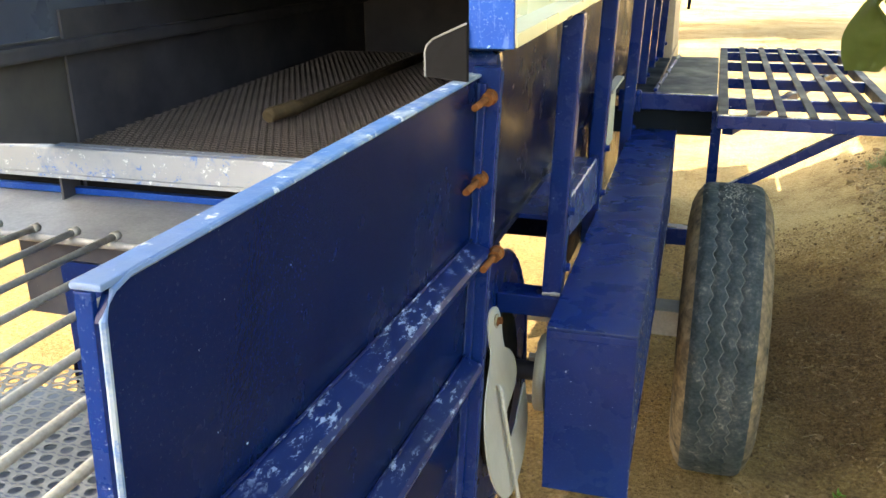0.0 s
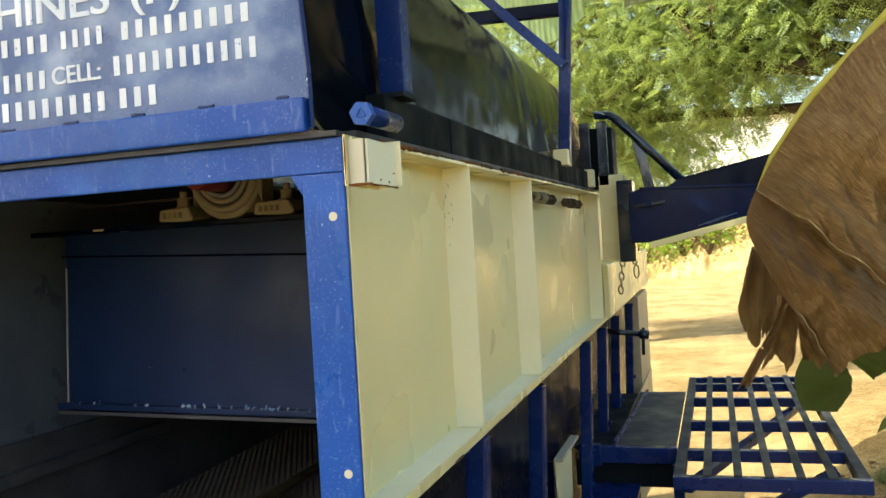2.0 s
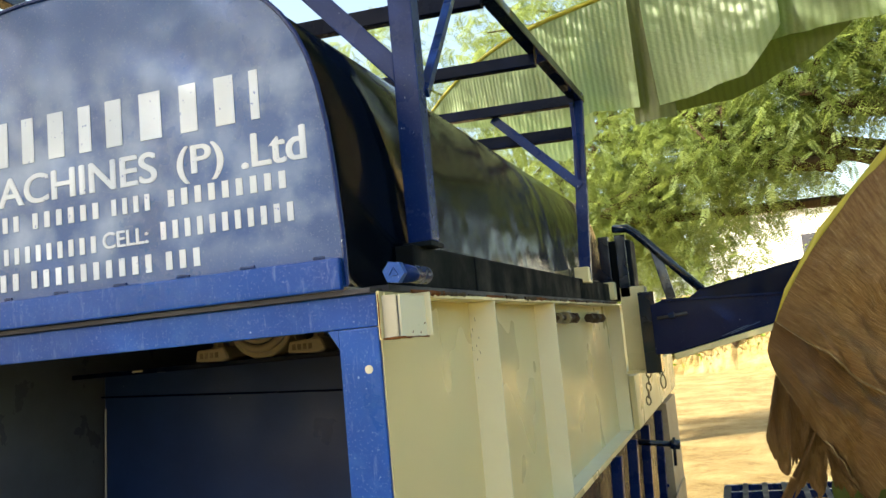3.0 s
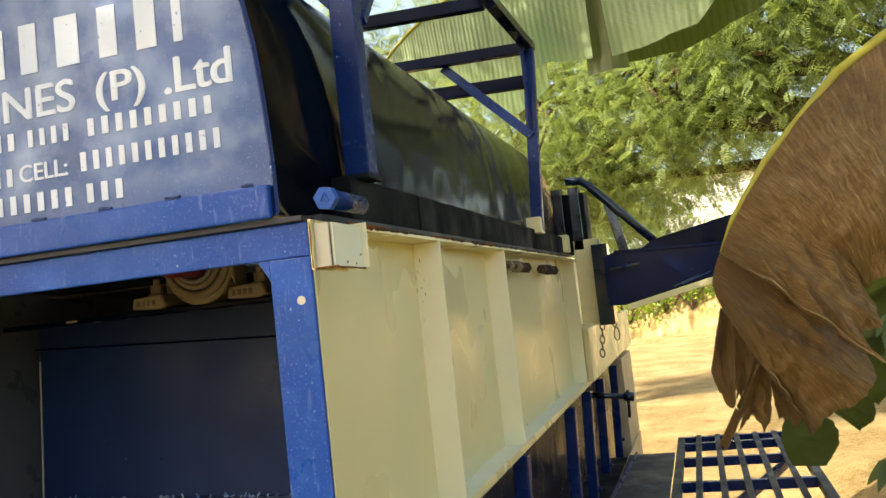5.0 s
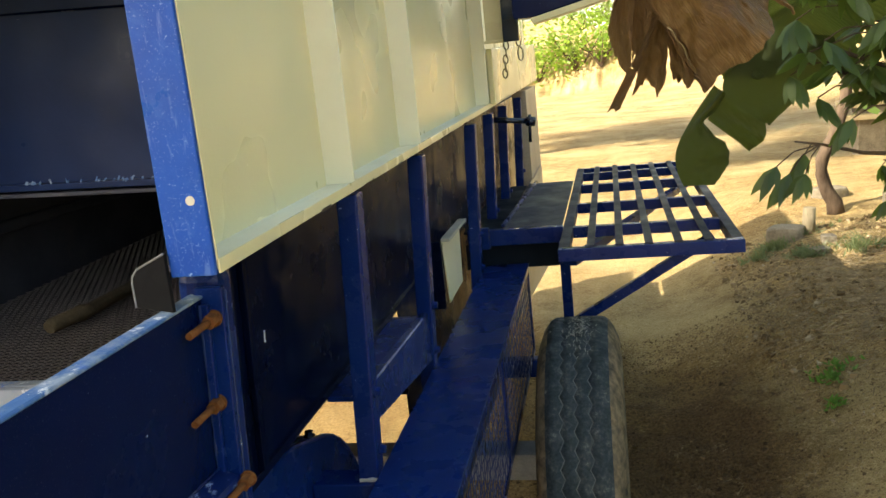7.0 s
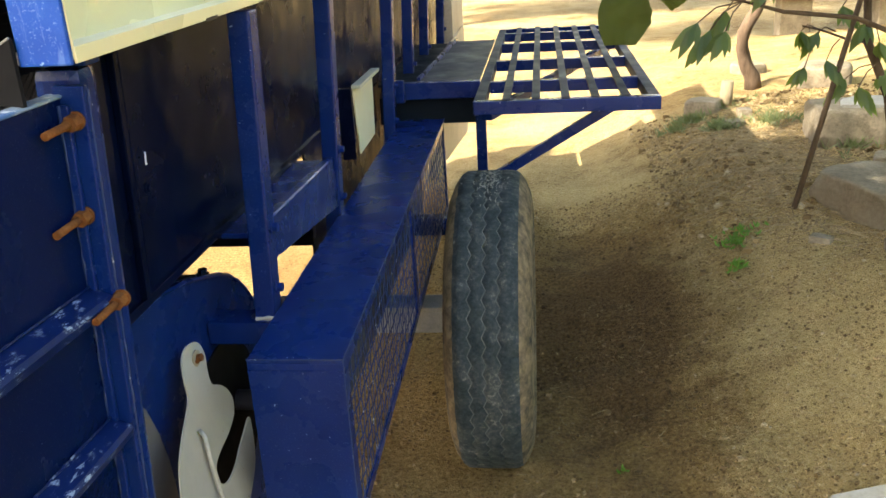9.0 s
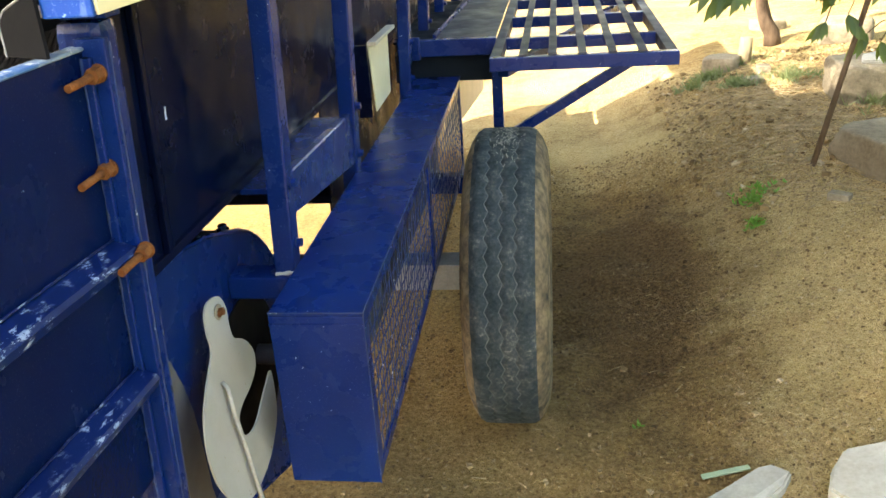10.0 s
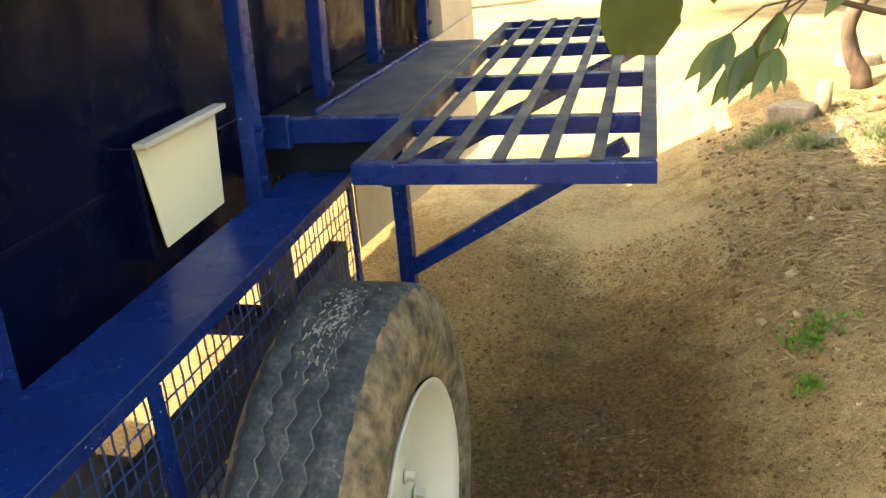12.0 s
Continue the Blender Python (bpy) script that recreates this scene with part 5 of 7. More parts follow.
bars(-0.333, 2.010, 2.036, [0.017] * 3 + [-0.012] + [0.017] * 10 + [-0.012] + [0.018] * 3, 0.006)

# ---- ground ----
def smooth(a, b, v):
    t = np.clip((v - a) / (b - a), 0, 1)
    return t * t * (3 - 2 * t)


def ground_height(x, y):
    x, y = np.asarray(x, float), np.asarray(y, float)
    near = 1 - smooth(7.0, 13.0, y)
    h = 0.32 * smooth(0.45, 1.6, x + 0.05 * np.sin(y * 1.7)) * smooth(1.6, 3.2, y) * near
    h = h + 0.10 * np.clip(x - 1.6, 0, 6) * near
    h = h + 0.35 * smooth(3.0, 9.0, x) * (1 - near) * smooth(5, 12, y)
    h = h + 2.3 * smooth(33.0, 37.5, y + 1.2 * np.sin(x * 0.5)) + 1.5 * smooth(38, 60, y)
    h = h + 0.012 * np.sin(x * 3.1 + 1.0) * np.sin(y * 2.3) + 0.006 * np.sin(x * 9.0 + y * 4.0) + 0.03 * np.sin(x * 0.7) * np.sin(y * 0.45 + 1) * smooth(5, 9, y)
    return h


def g(x, y):
    return float(ground_height(x, y))


xs = np.concatenate([[-400, -150, -60, -30], np.arange(-16, -2.5, 0.5), np.arange(-2.5, 3.5, 0.05), np.arange(3.5, 16, 0.5), [20, 30, 60, 150, 400]])
ys = np.concatenate([[-400, -100, -30, -12, -6], np.arange(-4, 0.5, 0.5), np.arange(0.5, 7.5, 0.05), np.arange(7.5, 16, 0.25), np.arange(16, 32, 0.5), np.arange(32, 40, 0.2), np.arange(40, 48, 0.5), [50, 60, 90, 200, 800]])
gx, gy = np.meshgrid(xs, ys)
gz = ground_height(gx, gy)
for k in range(900):
    px, py, pr, ph = random.uniform(-0.4, 2.4), random.uniform(1.2, 5.5), random.uniform(0.04, 0.12), random.uniform(-0.012, 0.014)
    ix0, ix1 = np.searchsorted(xs, (px - 2 * pr, px + 2 * pr))
    iy0, iy1 = np.searchsorted(ys, (py - 2 * pr, py + 2 * pr))
    s = (slice(iy0, iy1), slice(ix0, ix1))
    gz[s] += ph * np.exp(-((gx[s] - px) ** 2 + (gy[s] - py) ** 2) / pr ** 2)
nx = len(xs)
rough_n = np.array([noise.fractal(Vector((a * 7.0, b * 7.0, 0.3)), 1.0, 2.0, 4) for a, b in zip(gx.ravel(), gy.ravel())]).reshape(gx.shape)
gz += 0.013 * rough_n * (1 - smooth(6.0, 9.0, gy))
bank = smooth(33.0, 34.5, gy) * (1 - smooth(39.0, 44.0, gy))
gully = np.array([noise.fractal(Vector((a * 1.3, b * 0.35, 5.0)), 0.9, 2.0, 5) if 32 < b < 45 and abs(a) < 17 else 0.0 for a, b in zip(gx.ravel(), gy.ravel())]).reshape(gx.shape)
gz += 0.32 * bank * gully
gv = np.stack([gx.ravel(), gy.ravel(), gz.ravel()], 1)
idx = (np.arange(len(ys) - 1)[:, None] * nx + np.arange(nx - 1)[None, :]).ravel()
gf = np.stack([idx, idx + 1, idx + nx + 1, idx + nx], 1)
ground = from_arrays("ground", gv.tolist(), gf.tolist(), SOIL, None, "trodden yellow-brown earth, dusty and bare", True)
tagged(ground, "", "ground", "", "structure")

# ---- plants ----
class Leaves:
    """Gathers leaf blades into one mesh."""

    def __init__(self):
        self.v, self.f = [], []

    def blade(self, base, tip, width, bow=0.0, face=None):
        base, tip = Vector(base), Vector(tip)
        d = tip - base
        side = d.cross(face if face is not None else Vector((random.uniform(-1, 1), random.uniform(-1, 1), 0.7)))
        if side.length < 1e-6:
            side = Vector((1, 0, 0))
        side = side.normalized() * width / 2
        lift = Vector((0, 0, bow))
        b = len(self.v)
        a, c = base + d * 0.35 + lift * 0.8, base + d * 0.72 + lift
        self.v += [base, a - side, a + side, c - side * 0.75, c + side * 0.75, tip]
        self.f += [(b, b + 2, b + 1), (b + 1, b + 2, b + 4, b + 3), (b + 3, b + 4, b + 5)]

    def pinnate(self, base, d, length, pairs, leaflet):
        d = Vector(d).normalized()
        up = Vector((random.uniform(-0.4, 0.4), random.uniform(-0.4, 0.4), 1))
        s = d.cross(up).normalized()
        p = Vector(base)
        for i in range(pairs):
            t = (i + 0.6) / pairs
            q = p + d * length * t + Vector((0, 0, -0.18 * length * t * t))
            ll = leaflet * (0.75 + 0.5 * math.sin(math.pi * min(0.95, t + 0.1)))
            for sg in (1, -1):
                self.blade(q, q + (s * sg + d * 0.35 + Vector((0, 0, -0.25))) * ll, ll * 0.30, 0, s.cross(d))

    def palmate(self, at, d, size, n=7, droop=0.55):
        d = Vector(d).normalized()
        s = d.cross(Vector((0, 0, 1))).normalized()
        at = Vector(at)
        for i in range(n):
            a = (i - (n - 1) / 2) * radians(150 / n) * 1.25
            dirn = (d * math.cos(a) + s * math.sin(a)).normalized()
            ln = size * (1 - 0.35 * abs(i - (n - 1) / 2) / (n / 2)) * random.uniform(0.88, 1.1)
            self.blade(at, at + (dirn + Vector((0, 0, -droop * random.uniform(0.7, 1.3)))).normalized() * ln, ln * 0.27, 0.02 * size, Vector((random.uniform(-0.4, 0.4), -1, random.uniform(0, 0.5))) if droop > 1 else None)

    def make(self, name, material, parent, label=""):
        return from_arrays(name, self.v, self.f, material, parent, label)


def local(ob, parent):
    """Hang a part given in world metres under its thing."""
    ob.parent = parent
    ob.matrix_parent_inverse = Matrix.Translation(-Vector(parent.location))
    return ob


def feathery_tree(at, limbs, clouds, label, seed, leaf=0.20, droop=1.0, per=46, pairs=8):
    """limbs: rows of points with a start and an end radius; clouds: centre, radii and number of leaf clusters."""
    random.seed(seed)
    z0 = g(*at)
    tree = thing("feathery_tree", label, "tree", (*at, z0))
    bm, lv = bmesh.new(), Leaves()
    for pts, r0, r1 in limbs:
        n = len(pts) - 1
        rod(pts, [r0 + (r1 - r0) * i / n for i in range(n + 1)], 10, bm)
    crown_foot = Vector(limbs[0][0][-1])
    for c, rad, count in clouds:
        c = Vector(c)
        for k in range(count):
            v = Vector((random.gauss(0, 1), random.gauss(0, 1), random.gauss(0, 1))).normalized() * random.uniform(0.35, 1.0) ** 0.6
            p = c + Vector((v.x * rad[0], v.y * rad[1], v.z * rad[2]))
            if k % 4 == 0:
                mid = c.lerp(p, 0.45) + Vector((random.uniform(-0.3, 0.3), random.uniform(-0.3, 0.3), random.uniform(-0.1, 0.3)))
                rod([c, mid, p], [0.045, 0.028, 0.008], 5, bm)
            if k % 9 == 0:
                rod([crown_foot, crown_foot.lerp(c, 0.5) + Vector((0, 0, 0.25)), c], [0.08, 0.06, 0.045], 6, bm) if k == 0 else None
            for _ in range(per):
                q = p + Vector((random.gauss(0, 0.30), random.gauss(0, 0.30), random.gauss(-0.05, 0.24)))
                a = random.uniform(0, math.tau)
                lv.pinnate(q, (math.cos(a), math.sin(a), random.uniform(-1.3, 0.2) * droop), leaf * random.uniform(0.7, 1.2), pairs, 0.19 * leaf)
    local(part("trunk", bm, BARK, None, "brown forking trunk and limbs"), tree)
    local(lv.make("crown", PINNATE, None, "feathery light green foliage"), tree)
    return tree


feathery_tree((4.8, 10.8), [
    ([(4.8, 10.8, g(4.8, 10.8) - 0.1), (4.7, 10.7, 1.2), (4.2, 10.3, 2.5)], 0.26, 0.2),
    ([(4.2, 10.3, 2.5), (3.0, 9.4, 3.5), (1.95, 9.0, 3.74), (1.48, 9.0, 3.80), (1.36, 9.0, 3.62), (1.40, 9.0, 3.25)], 0.15, 0.07),
    ([(1.48, 9.0, 3.80), (0.6, 9.1, 4.5), (-0.8, 9.6, 4.6), (-1.8, 9.8, 5.4)], 0.10, 0.04),
    ([(1.40, 9.0, 3.25), (0.4, 9.4, 3.5), (-0.3, 9.6, 3.4), (-0.9, 9.6, 3.15)], 0.08, 0.035),
    ([(-0.3, 9.6, 3.4), (-0.55, 9.5, 3.9), (-0.75, 9.4, 4.4)], 0.05, 0.02),
    ([(4.2, 10.3, 2.5), (4.8, 10.8, 4.2), (5.4, 11.2, 6.0)], 0.17, 0.07)],
    [((1.3, 8.6, 4.6), (1.0, 0.6, 0.5), 34), ((2.4, 8.3, 4.7), (0.9, 0.6, 0.5), 30), ((0.2, 9.2, 3.85), (1.1, 0.7, 0.75), 46), ((1.1, 9.6, 4.9), (1.6, 0.9, 0.95), 60), ((-1.1, 9.8, 4.1), (1.0, 0.8, 1.2), 50), ((2.9, 9.6, 4.8), (1.4, 1.0, 1.4), 46), ((-0.6, 10.4, 5.8), (2.0, 1.0, 1.0), 56), ((4.8, 9.2, 5.2), (1.6, 1.6, 1.4), 34), ((1.6, 9.4, 6.2), (2.4, 1.2, 0.9), 46), ((0.75, 9.4, 3.55), (0.7, 0.5, 0.35), 30), ((-0.55, 9.9, 3.05), (0.75, 0.5, 0.5), 34), ((1.25, 9.0, 4.0), (0.6, 0.4, 0.4), 18)],
    "spreading tree with feathery light green leaves and thick limbs", 11)
feathery_tree((-2.2, 14.0), [
    ([(-2.2, 14.0, -0.1), (-2.1, 14.0, 1.8), (-2.4, 14.0, 3.6)], 0.2, 0.13),
    ([(-2.4, 14.0, 3.6), (-1.2, 13.8, 4.6), (0.2, 13.6, 5.2)], 0.1, 0.05),
    ([(-2.4, 14.0, 3.6), (-3.8, 13.8, 5.0), (-5.0, 13.6, 5.8)], 0.1, 0.05)],
    [((-2.6, 13.6, 4.3), (1.8, 1.0, 1.6), 46), ((-0.6, 13.8, 3.9), (1.5, 1.0, 1.5), 44), ((0.8, 14.2, 4.4), (1.3, 1.0, 1.3), 30), ((-4.6, 13.6, 6.0), (2.0, 1.0, 1.5), 40), ((-1.2, 13.8, 6.6), (2.6, 1.2, 1.2), 44), ((-1.1, 14.2, 3.3), (1.3, 0.8, 0.7), 44), ((-2.6, 14.2, 3.4), (1.2, 0.8, 0.8), 34)],
    "leafy tree beyond the machine", 23, leaf=0.34, per=22, pairs=9)
# Unseen tree, added so that its crown shades the machine's rear and the yard.
feathery_tree((-3.6, -2.4), [
    ([(-3.6, -2.4, -0.1), (-3.5, -2.2, 2.2), (-3.0, -1.6, 4.0)], 0.24, 0.17),
    ([(-3.0, -1.6, 4.0), (-2.2, -0.4, 4.8), (-1.2, 0.6, 5.2)], 0.14, 0.06)],
    [((-1.6, 0.9, 5.3), (2.0, 2.2, 0.7), 90), ((-0.4, -0.6, 5.6), (2.0, 1.8, 0.7), 70), ((-3.0, -1.2, 5.4), (1.8, 1.8, 0.8), 50), ((-0.6, 2.6, 5.6), (1.2, 1.1, 0.6), 34), ((-4.9, -2.1, 5.3), (1.4, 1.4, 0.6), 95)],
    "unseen tree added to keep the sun off the machine", 31, leaf=0.42, per=13, pairs=7)


def bush(at, size, n, seed, label):
    random.seed(seed)
    b = thing("bush", label, "bush", (*at, g(*at)))
    bm, lv = bmesh.new(), Leaves()
    z0 = g(*at)
    for k in range(9):
        a = random.uniform(0, math.tau)
        tip = (at[0] + math.cos(a) * size * 0.7, at[1] + math.sin(a) * size * 0.4, z0 + size * random.uniform(0.5, 1.1))
        rod([(at[0], at[1], z0 - 0.05), (at[0] + math.cos(a) * size * 0.3, at[1] + math.sin(a) * size * 0.2, z0 + size * 0.4), tip], [0.04, 0.03, 0.01], 5, bm)
        for _ in range(n // 9):
            q = Vector(tip) + Vector((random.gauss(0, 0.3), random.gauss(0, 0.25), random.gauss(-0.15, 0.3))) * size
            lv.blade(q, q + Vector((random.uniform(-1, 1), random.uniform(-1, 1), random.uniform(-0.7, 0.5))).normalized() * 0.16 * size ** 0.5, 0.08 * size ** 0.5)
    local(part("stem", bm, BARK, None), b)
    local(lv.make("foliage", BUSH, None, "sunlit yellow-green leaves"), b)


for i, (x, y, s) in enumerate(((0.1, 34.9, 1.3), (0.9, 36.4, 1.0), (-0.8, 35.2, 1.6), (-4.5, 36.0, 1.8), (-2.4, 35.5, 1.3), (-6.5, 37.0, 2.2), (1.2, 38.5, 1.2), (4.0, 39.5, 1.4), (8.0, 38.0, 1.8), (-0.6, 38.5, 1.0))):
    bush((x, y), s, 700, 40 + i, "sunlit bush on the earth bank")


# Unseen bushes, added to hide bright ground and sky from the glossy sheets.
for i, (x, y, sz) in enumerate(((5.2, -0.5, 2.0), (5.6, 1.6, 2.3), (5.2, 3.6, 2.2), (5.8, 5.6, 2.3), (5.0, 7.6, 2.1), (4.0, -2.6, 2.0), (-5.4, -3.6, 2.4), (-6.4, -1.4, 2.2))):
    bush((x, y), sz, 900, 70 + i, "dense unseen bush added to darken reflections in the machine")


# banana plant: stem out of sight on the right, two green blades and one dead one
def banana_blade(name, mid, hang, materials, parent, label, seed, tears=(), rib=0.012, fold=0.0, rib_material=None, rag=0.0):
    """A blade hung from its midrib. mid: midrib points; hang(t) -> vector of the near half; a second half falls the other way."""
    random.seed(seed)
    cu = [Vector(p) for p in mid]
    n = 140

    def along(t):
        s = t * (len(cu) - 1)
        i = min(int(s), len(cu) - 2)
        f = s - i
        p0, p1, p2, p3 = cu[max(i - 1, 0)], cu[i], cu[i + 1], cu[min(i + 2, len(cu) - 1)]
        return 0.5 * ((2 * p1) + (p2 - p0) * f + (2 * p0 - 5 * p1 + 4 * p2 - p3) * f * f + (3 * p1 - p0 - 3 * p2 + p3) * f ** 3)

    m = 8
    for half_i, mt in enumerate(materials):
        if mt is None:
            continue
        bm = bmesh.new()
        uv = bm.loops.layers.uv.new("UVMap")
        prev = None
        for i in range(n + 1):
            t = i / n
            h = hang(t, half_i) * (1 + rag * (noise.noise(Vector((t * 9, half_i * 5.0, seed))) + 0.5 * noise.noise(Vector((t * 31, half_i * 5.0, seed)))))
            h = h * (1 + (0.10 if rag == 0 else 0.0) * (abs(math.sin(t * 18.5 + half_i)) - 0.6))
            row = []
            for k in range(m + 1):
                s = k / m
                q = along(t) + h * s + Vector((0, 0.5, -0.35)) * fold * s * s
                q += Vector((0.0, 0.016, 0.006)) * math.sin(t * 46 + half_i) * s + Vector((0.01, 0.045, 0.012)) * noise.noise(Vector((t * 11, s * 1.5, seed + half_i))) * s + Vector((0.01, 0.02, 0)) * math.sin(t * 13 + s * 4)
                q += Vector((0.012, 0.055, 0.02)) * (1.0 if rag == 0 else 0.2) * math.sin(t * 37 + 2.5 * noise.noise(Vector((t * 6, seed, 1.0)))) * s ** 1.4
                row.append((bm.verts.new(q), (t, s)))
            if prev and not any(abs(t - x) < 0.5 / n for x in tears):
                for k in range(m):
                    f = bm.faces.new((prev[k][0], prev[k + 1][0], row[k + 1][0], row[k][0]))
                    f.smooth = True
                    for lp, c in zip(f.loops, (prev[k][1], prev[k + 1][1], row[k + 1][1], row[k][1])):
                        lp[uv].uv = c
            prev = row
        local(part(name, bm, mt, None, label), parent)
    local(part("midrib", rod([along(i / 24) for i in range(25)], [rib * (1 - 0.7 * i / 24) for i in range(25)], 8), rib_material or MIDRIB, None, "yellow-green midrib"), parent)


def lobe(bm, uv, top, free, curl, seed, n=26, m=22, ragged=0.02, crease=0.014):
    """A torn piece of dead leaf: from an attached line to a ragged free edge, wrinkled and curled."""
    rnd = random.Random(seed)
    ph = rnd.uniform(0, 6)
    jag = [1.6 * noise.noise(Vector((i / n * 5.0, ph, 0.0))) + 0.9 * noise.noise(Vector((i / n * 14.0, ph, 2.0))) + 0.25 * rnd.uniform(-1, 1) for i in range(n + 1)]

    def on(line, t):
        s = t * (len(line) - 1)
        i = min(int(s), len(line) - 2)
        f = s - i
        p1, p2 = Vector(line[i]), Vector(line[i + 1])
        p0 = Vector(line[i - 1]) if i else p1 * 2 - p2
        p3 = Vector(line[i + 2]) if i + 2 < len(line) else p2 * 2 - p1
        return 0.5 * ((2 * p1) + (p2 - p0) * f + (2 * p0 - 5 * p1 + 4 * p2 - p3) * f * f + (3 * p1 - p0 - 3 * p2 + p3) * f ** 3)

    grid = []
    for i in range(n + 1):
        t = i / n
        a, b = on(top, t), on(free, t)
        b = b + (b - a).normalized() * ragged * (jag[i] + 0.7 * math.sin(t * 9 + ph))
        row = []
        for k in range(m + 1):
            s = k / m
            q = a.lerp(b, s) + Vector((0, -1, 0.15)) * curl * math.sin(s * 2.6) + Vector((0.002, 0.010, 0.002)) * math.sin(t * 8 + s * 2 + ph) * s ** 0.7
            fold = noise.noise(Vector((t * 3.4 + s * 1.2, s * 2.2, ph))) + 0.45 * noise.noise(Vector((t * 8 - s * 3, s * 6, ph + 3))) + 0.25 * noise.noise(Vector((t * 15, s * 15, ph + 7)))
            q += Vector((0.1, -1.0, 0.25)) * crease * (2.6 if n > 25 else 1.6) * fold * min(1.0, 2.2 * s)
            q += Vector((0.003, 0.007, 0.003)) * noise.noise(Vector((t * 25, s * 14, ph))) * 0.9 * s
            row.append((bm.verts.new(q), (t, s)))
        grid.append(row)
    for i in range(n):
        for k in range(m):
            c = (grid[i][k], grid[i][k + 1], grid[i + 1][k + 1], grid[i + 1][k])
            f = bm.faces.new([v for v, _ in c])
            f.smooth = True
            for lp, (_, w) in zip(f.loops, c):
                lp[uv].uv = w
    return [c[0].co.copy() for c in grid[-1]]


def slab_strip(line):
    """A narrow hem folded back behind a torn edge."""
    bm = bmesh.new()
    bm.loops.layers.uv.new("UVMap")
    n = len(line) - 1
    rows_ = [[bm.verts.new(p + Vector((0.006, 0.030 * k, -0.012 * k + 0.004 * k * k)) * math.sin(math.pi * (0.08 + 0.84 * i / n))) for k in range(3)] for i, p in enumerate(line)]
    for p, q in zip(rows_, rows_[1:]):
        for k in range(2):
            bm.faces.new((p[k], p[k + 1], q[k + 1], q[k])).smooth = True
    return bm


banana = thing("banana_plant", "banana plant with green blades and one dead brown leaf", "banana plant", (1.9, 2.7, g(1.9, 2.7)))
local(part("pseudostem", rod([(1.9, 2.7, g(1.9, 2.7) - 0.05), (1.88, 2.7, 0.9), (1.86, 2.72, 1.9), (1.84, 2.75, 2.4)], [0.12, 0.11, 0.09, 0.07], 14), WEED, None, "green banana stem"), banana)

def torn_blade(parent):
    """The long blade hangs from its midrib in torn strips that overlap, some in a darker green."""
    cu = [Vector(p) for p in ((-0.80, 3.55, 2.84), (-0.64, 3.55, 2.985), (-0.38, 3.52, 3.11), (0.0, 3.50, 3.19), (0.48, 3.42, 3.24), (0.98, 3.25, 3.18), (1.48, 3.0, 2.85), (1.84, 2.75, 2.38))]

    def along(t):
        f = t * (len(cu) - 1)
        i = min(int(f), len(cu) - 2)
        f -= i
        p0, p1, p2, p3 = cu[max(i - 1, 0)], cu[i], cu[i + 1], cu[min(i + 2, len(cu) - 1)]
        return 0.5 * ((2 * p1) + (p2 - p0) * f + (2 * p0 - 5 * p1 + 4 * p2 - p3) * f * f + (3 * p1 - p0 - 3 * p2 + p3) * f ** 3)

    front = [(0.0, 0.391, ((0, 0.02), (0.10, 0.16), (0.22, 0.30), (0.285, 0.49), (0.34, 0.59), (0.391, 0.53)), 0.0, BANANA, -0.02),
             (0.375, 0.459, ((0.375, 0.47), (0.40, 0.45), (0.459, 0.48)), -0.05, BANANA, -0.05),
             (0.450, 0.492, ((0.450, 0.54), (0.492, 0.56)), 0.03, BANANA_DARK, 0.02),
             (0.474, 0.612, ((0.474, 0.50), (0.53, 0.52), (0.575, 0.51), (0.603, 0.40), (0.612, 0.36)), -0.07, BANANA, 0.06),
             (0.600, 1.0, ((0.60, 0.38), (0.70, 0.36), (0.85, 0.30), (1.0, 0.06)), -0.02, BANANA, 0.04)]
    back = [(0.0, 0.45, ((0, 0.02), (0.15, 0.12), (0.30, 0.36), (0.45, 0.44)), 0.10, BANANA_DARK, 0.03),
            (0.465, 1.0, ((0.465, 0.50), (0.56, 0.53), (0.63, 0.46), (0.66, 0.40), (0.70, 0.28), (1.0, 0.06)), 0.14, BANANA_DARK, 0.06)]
    for k, (t0, t1, drop_at, out, mt, roll) in enumerate(front + back):
        bm = bmesh.new()
        uv = bm.loops.layers.uv.new("UVMap")
        n, m = max(8, int((t1 - t0) * 130)), 14
        tx, dx = zip(*drop_at)
        rows_ = []
        for i in range(n + 1):
            t = t0 + (t1 - t0) * i / n
            d = float(np.interp(t, tx, dx)) * (1 + 0.025 * noise.noise(Vector((t * 40, k, 0))))
            u = i / n
            row = []
            for j in range(m + 1):
                s_ = j / m
                edge = s_ ** 1.6
                q = along(t) + Vector((0.02 * s_, 0.0, -d * s_))
                q.y += out * s_ * (1.4 - 0.7 * s_) + roll * edge * math.cos(u * math.pi * 1.3) + 0.035 * edge * noise.noise(Vector((t * 14, s_ * 2.0, 3.0 + k)))
                q.x += 0.025 * edge * (0.5 - u) * (1 if k % 2 else -1)
                q.y += 0.0035 * math.sin(t * 300) * min(1.0, 3 * s_)
                row.append((bm.verts.new(q), (t, s_)))
            rows_.append(row)
        for p, r in zip(rows_, rows_[1:]):
            for j in range(m):
                c = (p[j], p[j + 1], r[j + 1], r[j])
                f = bm.faces.new([x[0] for x in c])
                f.smooth = True
                for lp, x in zip(f.loops, c):
                    lp[uv].uv = x[1]
        local(part("green_blade", bm, mt, None, "dark green strip of a banana blade" if mt is BANANA_DARK else "broad pale banana blade strip, green raised for sunlight"), parent)
